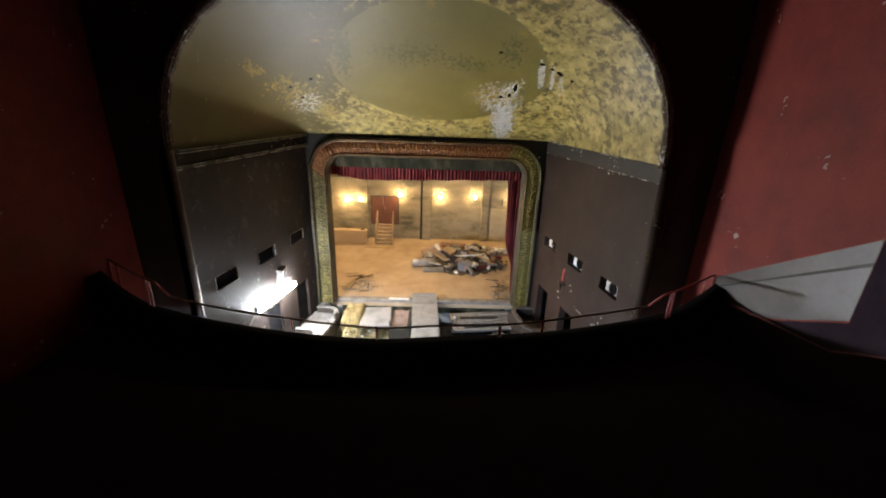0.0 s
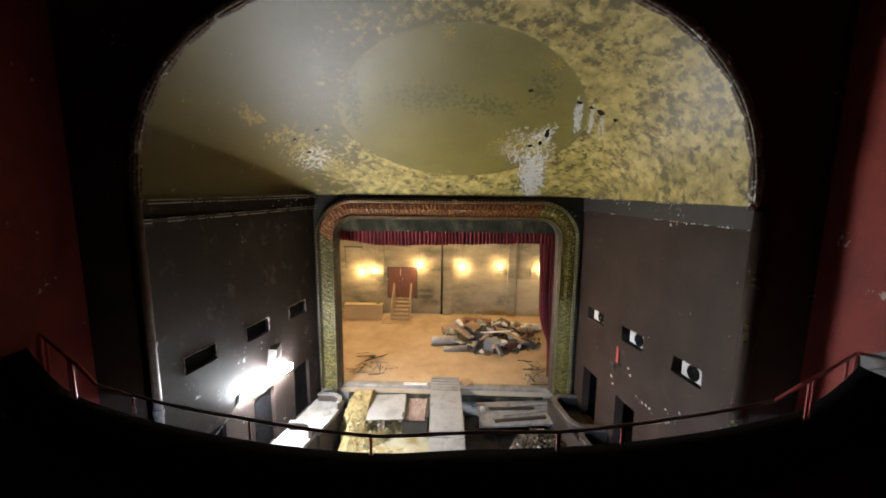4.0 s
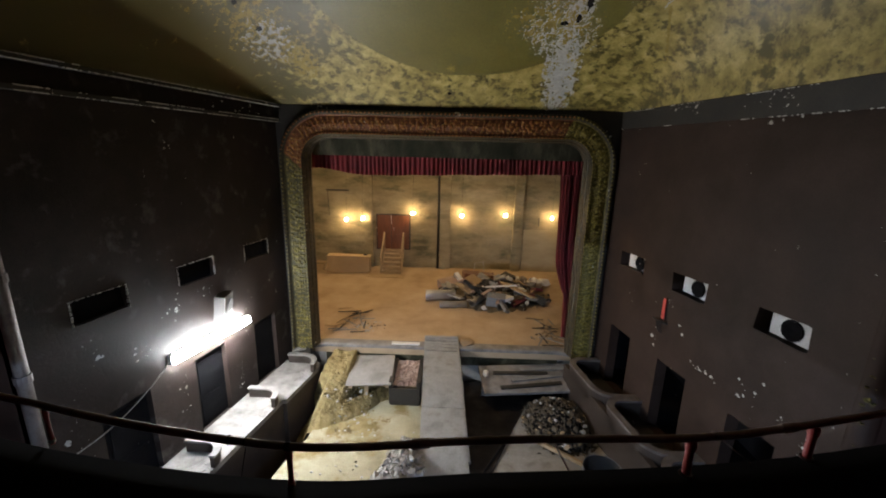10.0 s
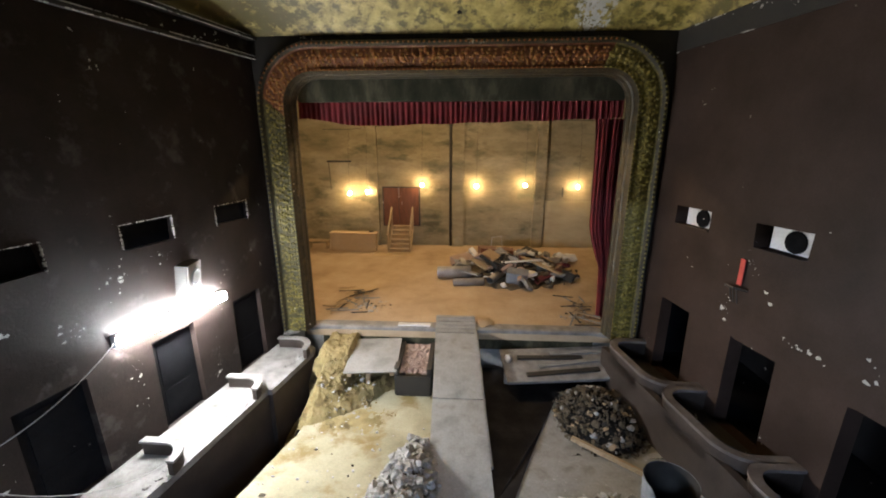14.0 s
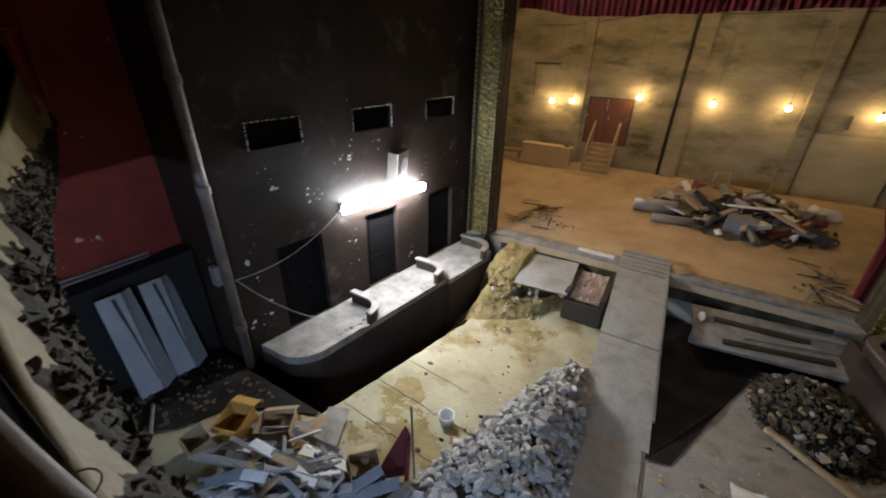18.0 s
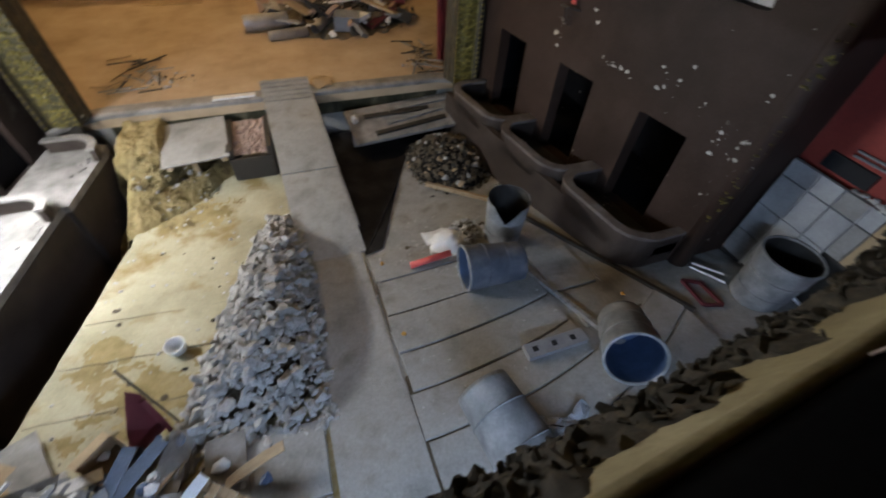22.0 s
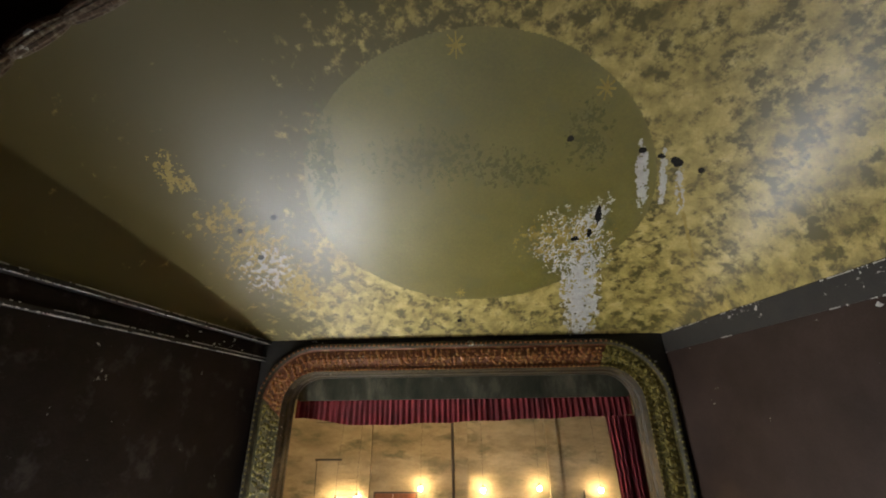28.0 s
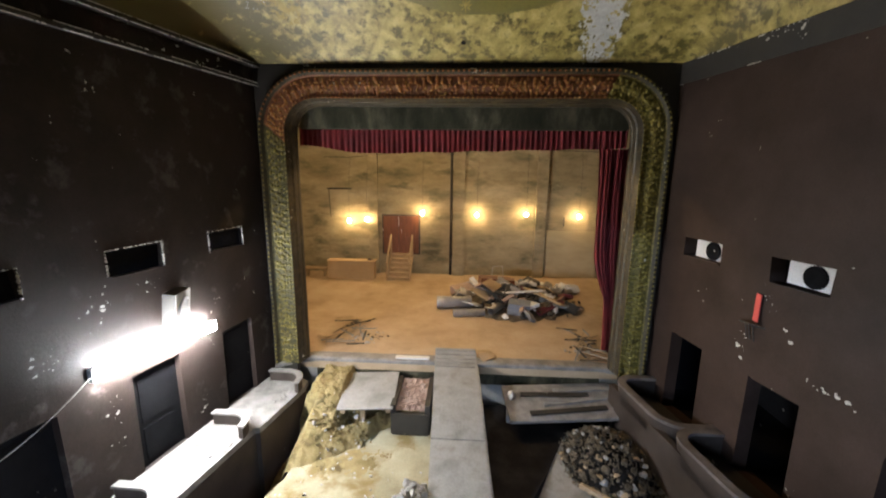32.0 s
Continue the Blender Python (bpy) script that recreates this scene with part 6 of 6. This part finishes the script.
part("pole", tube([(0.28, 0.0, 0.0), (0.18, 0.0, 1.25)], 0.014, 6), DARK_TRIM, sheet_red)
part("fold", box(0.14, 0.2, -0.04, 0.04, 0.0, 0.7), DARK_RED, sheet_red)
sheet_red.matrix_basis = pose(-2.2, -8.85, ground_z(-8.85) + 0.03, -6, 4, 38)
pallet = thing("pallet", "pale timber pallet lying askew on the rubbish", "pallet")
for k in range(7):
    part("slat", box(-0.6, 0.6, -0.66 + 0.203 * k, -0.56 + 0.203 * k, 0.10, 0.122, bevel=0.004), WOOD, pallet)
for x in (-0.55, 0.0, 0.55):
    part("bearer", box(x - 0.05, x + 0.05, -0.66, 0.66, 0.02, 0.10), WOOD, pallet)
for y in (-0.6, 0.6):
    part("base_slat", box(-0.6, 0.6, y - 0.05, y + 0.05, 0.0, 0.02), WOOD, pallet)
pallet.matrix_basis = pose(-1.42, -10.42, ground_z(-10.42) + 0.2, -8, 5, 52)
under = thing("rubbish_sack", "dark rubbish under the pallet", "rubbish")
part("sack", chunk(rnd, 0.42, 0.5, m=Matrix.Translation((-1.6, -10.25, ground_z(-10.25) + 0.12))), BIN_BLUE, under)

# ---- folding panels by the west wall ----
fold = thing("folding_panels", "pale blue-grey folding door panels standing by the red wall", "folding door")
for k in range(4):
    m = Matrix.Translation((-6.31 - 0.07 * k, -9.81 + 0.3 * k, ground_z(-9.81 + 0.3 * k) + 0.045)) @ Euler((0, -0.12, 0.22 + (0.3 if k % 2 else -0.3))).to_matrix().to_4x4()
    part("leaf", box(-0.02, 0.02, -0.165, 0.165, 0, 1.8, bevel=0.006, m=m), PALE_PANEL, fold)
    part("edge", box(-0.026, 0.026, -0.172, -0.16, 0, 1.8, m=m), DARK_TRIM, fold)
rnd = random.Random(23)
bm = bmesh.new()
for _ in range(170):
    x, y = rnd.uniform(-6.9, -4.6), rnd.uniform(-10.3, -8.7)
    if x > -5.3 and y < -9.2:
        continue
    chunk(rnd, rnd.uniform(0.015, 0.06), 0.6, bm, Matrix.Translation((x, y, ground_z(y) + 0.045)))
tagged(link_mesh("earth_clods", bm, DIRT), "clods and crumbs on the dark ground sheet", "rubble", kind="stuff")
# solid black block in place of the shaded space behind the panels
structure("wall_dark_block", box(-7.12, -6.75, -10.4, -8.4, -0.3, 2.2), BLACK, "black block standing in for the dark space behind the folding panels", "wall")

# ---- broken block wall by the east wall ----
blk = thing("block_panel", "exposed grey block panel with broken plaster edge in the red wall", "block wall")
z0 = ground_z(-9.2)
part("backing", box(7.02, 7.16, -10.08, -8.37, z0 - 0.2, 2.05), DARK_TRIM, blk)
cols = (-8.38, -8.81, -9.18, -9.53, -9.76, -10.03)
rows = (z0 + 0.02, 0.70, 1.25, 1.81, 2.11)
for r in range(4):
    for c in range(5):
        if c >= 3 and r < 2:
            continue
        part("block", box(6.97, 7.03, cols[c + 1] + 0.008, cols[c] - 0.008, rows[r] + 0.008, rows[r + 1] - 0.008, bevel=0.006), PLY if c == 4 else TILE if (r + c) % 5 else BARE_CONCRETE, blk)
for y in (-8.81, -9.52):
    part("rod", tube([(6.955, y, z0), (6.955, y - 0.01, 2.12)], 0.014, 6), METAL, blk)
part("rod", tube([(6.955, -8.80, 1.25), (6.955, -9.55, 1.27)], 0.010, 6), METAL, blk)
rnd = random.Random(77)
bm = bmesh.new()
for k in range(60):
    f = k / 59
    for yy, zz in (((-8.37 - 1.72 * f), 2.05 - 0.06 * math.sin(f * 7)), (-10.12 + 0.05 * math.sin(f * 9), z0 + f * (2.05 - z0))):
        chunk(rnd, rnd.uniform(0.03, 0.075), 0.8, bm, Matrix.Translation((7.08, yy + rnd.uniform(-0.03, 0.03), zz + rnd.uniform(-0.03, 0.03))))
tagged(part("plaster_edge", bm, PLASTER, blk, "ragged white plaster edge"), kind="stuff")
vent = thing("wall_vent", "dark vent hole with a chipped yellow edge in the red wall", "vent")
part("opening", box(7.10, 7.148, -9.3, -8.65, 2.15, 2.38), BLACK, vent)
cond = thing("wall_conduit", "pair of grey conduits along the red wall", "conduit")
for dz in (0.0, 0.07):
    part("conduit", tube([(7.1, -8.9, 2.46 + dz), (7.1, -12.0, 2.56 + dz)], 0.018, 6), METAL, cond)
    part("conduit", tube([(-7.1, -8.9, 2.2 + dz), (-7.1, -10.6, 2.24 + dz)], 0.018, 6), METAL, cond)
rodl = thing("glass_tube", "white glass lamp tube lying against the block wall", "lamp tube")
part("tube", tube([(6.9, -9.65, z0 + 0.25), (6.93, -10.0, z0 + 0.2)], 0.03, 10), WHITE_BITS, rodl)
rodl = thing("glass_tube", "unlit white lamp tubes on the floor by the boxes", "lamp tube")
part("tube", tube([(6.05, -8.6, z0 - 0.02), (6.3, -9.1, z0 + 0.05)], 0.02, 8), WHITE_BITS, rodl)
part("tube", tube([(6.15, -8.55, z0 - 0.02), (6.42, -8.95, z0 + 0.05)], 0.02, 8), WHITE_BITS, rodl)

# ---- debris on the stage ----
rnd = random.Random(63)
deb = thing("debris_heap", "heap of ducts, boards, insulation and plaster on the stage", "debris")
def deb_z(x, y):
    return STAGE_Z + 0.34 * max(0, 1 - ((x - 1.9) / 2.3) ** 2 - ((y - 3.2) / 1.9) ** 2)
bm = sheet(40, 40, lambda u, v: (lambda x, y: Vector((x, y, deb_z(x, y) - 0.05 + 0.1 * noise.noise(Vector((x * 3, y * 3, 0))))))(1.9 + (2 * u - 1) * 2.3, 3.2 + (2 * v - 1) * 1.9))
tagged(part("dirt_core", bm, DIRT, deb, "dirt and plaster dust"), kind="stuff")
for k in range(54):
    a, r = rnd.uniform(0, 6.283), rnd.random() ** 0.6
    x, y = 2.15 + 2.3 * r * math.cos(a), 3.35 + 1.8 * r * math.sin(a)
    l, w, t = rnd.uniform(0.3, 1.25), rnd.uniform(0.08, 0.45), rnd.uniform(0.02, 0.14)
    mat = (GREY_WOOD, PINK, WHITE_BITS, BLACK, BLACK, PINK, DARK_TRIM, METAL, DARK_RED, WOOD)[rnd.randrange(10)]
    ob = part("board", plank(rnd, l, w, t, rnd.uniform(0, 0.06)), mat, deb)
    ob.matrix_basis = Matrix.LocRotScale((x, y, deb_z(x, y) + rnd.uniform(0.05, 0.3)), Euler((rnd.uniform(-0.9, 0.9), rnd.uniform(-0.6, 0.6), rnd.uniform(0, 6.28))), None)
# the blackened lumps among these stand in for dark gaps in the heap
for ob in heap(lambda x, y: deb_z(x, y) + 0.05, 64, 110, 0.06, 0.22, disc_in(2.2, 3.3, 2.4, 1.9), [DIRT, DARK_TRIM, PINK, DARK_TRIM, WHITE_BITS], "lump"):
    ob.parent = deb
for ob in heap(lambda x, y: deb_z(x, y) + 0.12, 65, 30, 0.18, 0.4, disc_in(3.4, 4.6, 1.3, 0.5), [RIM, WHITE_BITS, RIM], "sack"):
    ob.parent = deb
for (xa, ya, xb, yb, r, z) in ((-0.8, 2.42, 0.45, 2.5, 0.22, 0.25), (-0.18, 1.65, 0.9, 1.82, 0.13, 0.14), (1.1, 1.45, 1.6, 2.4, 0.13, 0.3)):
    part("duct", lathe([(r, 0), (r, 1.0), (r * 0.93, 1.0), (r * 0.93, 0.0)], 20, cap=False), METAL, deb, "silver air duct", True).matrix_basis = Matrix.Translation((xa, ya, STAGE_Z + z)) @ (Vector((xb - xa, yb - ya, 0)).to_track_quat("Z", "Y").to_matrix().to_4x4()) @ Matrix.Diagonal((1, 1, math.hypot(xb - xa, yb - ya), 1))
for nm, x, y, z, w, d, h, rx, ry, rz, mat in (("carton", 0.3, 4.1, 0.22, 1.15, 0.8, 0.36, 0.05, -0.10, 0.5, PINK), ("carton", 1.45, 4.3, 0.45, 1.35, 0.75, 0.5, -0.08, 0.10, 0.12, DOOR_WOOD), ("carton", 2.1, 1.95, 0.3, 0.75, 0.5, 0.42, 0.12, 0.05, -0.2, BLUE_GREY), ("slab", 3.15, 2.9, 0.42, 1.75, 0.75, 0.07, -0.32, 0.16, -0.75, WOOD),
                                            ("slab", 1.1, 3.2, 0.55, 1.3, 0.8, 0.06, 0.35, -0.12, 0.9, CARD), ("carton", 2.75, 4.4, 0.35, 0.8, 0.6, 0.4, 0.2, -0.2, 0.8, DARK_TRIM), ("slab", 2.3, 2.75, 0.62, 1.5, 0.10, 0.05, 0.1, -0.05, 0.1, WHITE_BITS)):
    part(nm, box(-w / 2, w / 2, -d / 2, d / 2, -h / 2, h / 2, bevel=0.015), mat, deb).matrix_basis = Matrix.LocRotScale((x, y, STAGE_Z + z), Euler((rx, ry, rz)), None)
part("chair_frame", tube([(1.3, 4.9, 1.1), (1.35, 4.9, 1.62), (1.75, 4.95, 1.66), (1.8, 4.95, 1.2)], 0.018, 6), METAL, deb)
for cx, cy, lab in ((-3.3, 0.2, "broken laths and dust on the stage floor"), (3.75, -0.2, "broken laths and dust by the curtain")):
    t = thing("lath_scatter", lab, "debris")
    for k in range(22):
        ob = part("lath", plank(rnd, rnd.uniform(0.25, 1.0), 0.05, 0.02), (DARK_TRIM, GREY_WOOD, WOOD)[k % 3], t)
        sx = 0.42 if cx < 0 else 0.22
        ob.matrix_basis = Matrix.LocRotScale((cx + rnd.gauss(0, sx), cy + rnd.gauss(0, 0.55), STAGE_Z + 0.03 + rnd.uniform(0, 0.06)), Euler((0, rnd.uniform(-0.08, 0.08), rnd.uniform(0, 6.28))), None)
    for ob in heap(lambda x, y: STAGE_Z, 70 + int(cx), 60, 0.015, 0.06, disc_in(cx + (0.7 if cx < 0 else -0.1), cy - 0.5, 0.6, 0.45), [DIRT, STONE], "lump"):
        ob.parent = t
st = thing("stage_stone", "pale lump of stone at the foot of the proscenium", "stone")
part("stone", chunk(rnd, 0.17, 0.9, m=Matrix.Translation((4.2, -1.85, STAGE_Z + 0.12))), RIM, st)
tornb = thing("torn_carpet", "torn brown carpet scrap at the head of the ramp", "carpet")
part("scrap", chunk(rnd, 0.32, 0.2, m=Matrix.Translation((0.85, -1.3, STAGE_Z + 0.05))), CARD, tornb)

# ---- balcony: crust on the parapet, posts, end rails, cable ----
rnd = random.Random(91)
def crust_edge(x):
    """How far down the front the ornament begins, from 0 to 1."""
    return 0.27 + 0.24 * noise.noise(Vector((x * 2.7, 3.0, 0.0))) + 0.09 * noise.noise(Vector((x * 8.0, 9.0, 0.0))) + 0.12 * max(0.0, abs(x) - 5.3)


def crust_pt(u, v):
    w = 6.2 + 6.0 * v
    x = (2 * u - 1) * (RED_X - 0.02)
    p = parapet_pt(0.5 + x / (2 * RED_X), w)
    q = Vector((x * 15.0, w * 1.9, 0.0))
    n = noise.fractal(q, 0.7, 2.1, 5)
    rise = min(max((v - crust_edge(x)) / 0.10, -0.3), 1.0) if v < 0.9 else 1.0
    h = 0.045 * rise * (0.75 + 0.75 * n) - 0.004
    return p + Vector((0.01 * noise.noise(q * 1.3), h, -h * 0.25 + 0.014 * noise.noise(q * 2)))


bm = sheet(1100, 46, crust_pt)
tagged(link_mesh("parapet_ornament", bm, CRUST, smooth=True), "blackened crumbling plaster ornament on the balcony front", "ornament", kind="stuff")
pool = []
for k in range(6):
    b = chunk(rnd, 1.0, 0.6)
    pool.append(([tuple(v.co) for v in b.verts], [[v.index for v in f.verts] for f in b.faces]))
    b.free()
lv, lf = [], []
for _ in range(7000):
    x = rnd.uniform(-6.6, 6.6)
    v = rnd.random() ** 0.9
    if v < crust_edge(x) + rnd.uniform(-0.02, 0.08) or noise.fractal(Vector((x * 3.2, v * 5.0, 4.0)), 0.8, 2.0, 3) < -0.25:
        continue
    p0 = crust_pt(0.5 + x / (2 * (RED_X - 0.02)), v)
    vs, fs = pool[rnd.randrange(6)]
    m = Matrix.LocRotScale(p0 + Vector((0, 0.004, 0)), Euler((rnd.uniform(-1, 1), rnd.uniform(-1, 1), rnd.uniform(0, 6))), Vector((rnd.uniform(0.7, 1.6), 0.8, rnd.uniform(0.6, 1.2))) * rnd.uniform(0.014, 0.044))
    n0 = len(lv)
    lv.extend(tuple(m @ Vector(c)) for c in vs)
    lf.extend([i + n0 for i in f] for f in fs)
me = bpy.data.meshes.new("ornament_leaf")
me.from_pydata(lv, [], lf)
me.materials.append(CRUST)
tagged(new("ornament_leaf", me), "crumbling plaster leaves and lumps on the balcony front", "ornament", kind="stuff")
for x, r in ((-4.3, 0.015), (-2.3, 0.013), (-0.62, 0.016), (1.74, 0.025), (2.62, 0.025)):
    part("post", tube([(x, hand_y(x), RAIL_Z - 0.02), (x, hand_y(x), SILL_Z - 0.02)], r, 14), RED_STEEL, rail, "red painted steel post")
    part("collar", tube([(x, hand_y(x), RAIL_Z - 0.075), (x, hand_y(x), RAIL_Z - 0.03)], r * 1.25, 12), RED_STEEL, rail)
    part("flange", tube([(x, hand_y(x), SILL_Z - 0.01), (x, hand_y(x), SILL_Z + 0.012)], r * 1.5, 10), WORN_STEEL, rail)
for x in (-3.3, 0.12, 2.4):
    part("coupling", tube([(x - 0.05, hand_y(x - 0.05), RAIL_Z), (x + 0.05, hand_y(x + 0.05), RAIL_Z)], 0.029, 12), RAIL_PAINT, rail)
for side in (-1, 1):
    g = thing("end_guard", "red painted steel guard frame at the balcony end", "railing", group="balcony guards")
    pts = [(side * 7.1, -9.35), (side * 6.75, -9.58), (side * 5.62, -10.30), (side * 5.25, -10.52)]
    part("top_bar", tube([(x, y, 5.5) for x, y in pts], 0.025, 8), RED_STEEL, g)
    for x, y in pts[:3] + [(side * 5.5, -10.37)]:
        part("post", tube([(x, y, 5.5), (x, y - 0.02, rim_z(x) - 0.3)], 0.022, 8), RED_STEEL, g)
    part("brace", tube([(side * 5.25, -10.52, 5.5), (side * 5.1, hand_y(side * 5.1), RAIL_Z)], 0.025, 8), RED_STEEL, g)
def twist(points, r, thick):
    """Two strands wound about each other along the points."""
    return [tube([Vector(p) + Vector((r * math.cos(k * 1.3 + g), 0.6 * r * math.cos(k * 1.3 + g), r * math.sin(k * 1.3 + g))) for k, p in enumerate(points)], thick, 5) for g in (0.0, math.pi)]


for xa, xb, yb, r, n in ((1.89, 2.56, -11.03, 0.003, 130), (0.885, 1.17, -11.22, 0.0032, 120)):
    chain = thing("rail_wire", "twisted wire tied round the balcony rail and hanging to the parapet", "wire", group="wires on the rail")
    for strand in twist(sag((xa, hand_y(xa) + 0.024, RAIL_Z + 0.01), (xb, yb, RIM_Z + 0.035), 0.02, n), r, r * 0.9):
        part("strand", strand, RAIL_PAINT, chain)
    loop = [(xa - 0.012 + 0.004 * k / 8, hand_y(xa) + 0.026 * math.cos(k * 0.785), RAIL_Z + 0.026 * math.sin(k * 0.785)) for k in range(20)]
    part("knot", tube(loop + [(xa + 0.015, hand_y(xa) - 0.035, RAIL_Z + 0.02)], r * 1.2, 6), WORN_STEEL, chain)
rope = thing("rail_cable", "thin black cable looped round the balcony rail", "cable")
for xa in (-0.88, -0.98, -2.05):
    part("loop", tube([(xa + 0.01 * k / 12, hand_y(xa) + 0.0255 * math.cos(k * 0.55), RAIL_Z + 0.0255 * math.sin(k * 0.55)) for k in range(13)], 0.003, 5), BLACK, rope)
part("cable", tube(sag((-0.88, hand_y(-0.88) + 0.026, RAIL_Z), (-1.0, rail_y(-1.0) + 0.06, RIM_Z + 0.03), 0.0, 24), 0.0025, 5), BLACK, rope)
tape = thing("rail_tape", "band of black tape wound round the balcony rail", "tape")
part("band", tube([(-0.64, hand_y(-0.64), RAIL_Z), (-0.61, hand_y(-0.61), RAIL_Z)], 0.0245, 14), BLACK, tape)
hook = thing("wire_hook", "curled pale wire at the foot of the thin red post", "wire")
part("curl", tube([(-0.63 + 0.025 * math.sin(k * 0.5), hand_y(-0.63) + 0.02 + 0.025 * (1 - math.cos(k * 0.5)), SILL_Z + 0.004 + 0.002 * k) for k in range(10)], 0.0018, 5), CABLE, hook)

# grey dado and sloping handrail on the red walls
def wall_sheet(pts, d0, d1):
    """A thin panel on the east red wall from (y, z) corners."""
    bm = bmesh.new()
    a = [bm.verts.new((RED_X - d0, y, z)) for y, z in pts]
    b = [bm.verts.new((RED_X - d1, y, z)) for y, z in pts]
    for k in range(len(pts)):
        bm.faces.new((a[k], a[(k + 1) % len(pts)], b[(k + 1) % len(pts)], b[k]))
    bm.faces.new(b)
    bmesh.ops.recalc_face_normals(bm, faces=bm.faces[:])
    return bm


rnd = random.Random(78)
ragged = [(-10.03 - 0.06 * math.sin(k * 0.11) + rnd.uniform(-0.02, 0.02), 0.05 + 2.1 * k / 30) for k in range(31)] + [(-9.95 + 0.33 * k / 8, 2.10 + rnd.uniform(-0.02, 0.02)) for k in range(9)]
ragged += [(-9.6 - 0.45 * k / 8, 2.17 + rnd.uniform(-0.015, 0.03)) for k in range(9)] + [(-10.11 - 0.07 * math.sin(k * 0.11) + rnd.uniform(-0.025, 0.02), 0.05 + 2.1 * k / 30) for k in range(30, -1, -1)]
part("plaster_edge", wall_sheet(ragged, 0.0, 0.19), PLASTER, blk, "ragged white plaster edge")
for side in (1,):
    structure("trim_dado", wall_sheet([(-9.35, 4.92), (-9.35, 5.45), (-12.4, 7.42), (-12.4, 6.03), (-11.0, 5.27), (-9.6, 4.97)], 0.0, 0.008), GREY_DADO, "grey painted dado sloping with the balcony steps", "dado")
    structure("trim_dado_line", wall_sheet([(-9.4, 5.2), (-9.4, 5.24), (-12.4, 7.05), (-12.4, 6.98)], 0.0, 0.016), DARK_TRIM, "black painted line along the dado", "dado")
    structure("trim_dark_panel", wall_sheet([(-9.75, 3.7), (-9.75, 4.96), (-11.0, 5.24), (-12.42, 6.0), (-12.42, 7.4), (-21.9, 13.2), (-21.9, 3.7)], 0.0, 0.014), DARK, "dark panel on the red wall beside the balcony steps", "skirting")
    hr = thing("wall_handrail", "red pipe handrail sloping along the red wall", "handrail")
    part("bar", tube([(side * (RED_X - 0.1), -10.2, 5.15), (side * (RED_X - 0.1), -12.4, 5.45), (side * (RED_X - 0.1), -15.5, 7.1)], 0.025, 8), DARK_RED, hr)
    for y, z in ((-10.6, 5.2), (-13.2, 5.87), (-15.2, 6.94)):
        part("bracket", tube([(side * (RED_X - 0.1), y, z), (side * RED_X, y, z - 0.06)], 0.014, 6), RED_STEEL, hr)

# ---- lamp under the balcony: a cool batten on the soffit, out of sight of the walk ----
L = thing("soffit_lamp", "cool white fluorescent batten fixed under the balcony soffit", "lamp")
COOL_GLOW = material("cool_tube_glass", [(0.8, 0.8, 0.8), (0.85, 0.85, 0.85)], 1, 2, (0.3, 0.4), 0, glow=((0.50, 0.68, 1.0), UNDER_POWER))
part("body", box(-1.8, 1.8, -14.06, -13.94, 3.42, 3.5), METAL, L)
part("tube", tube([(-1.75, -14.0, 3.38), (1.75, -14.0, 3.38)], 0.02, 8), COOL_GLOW, L)
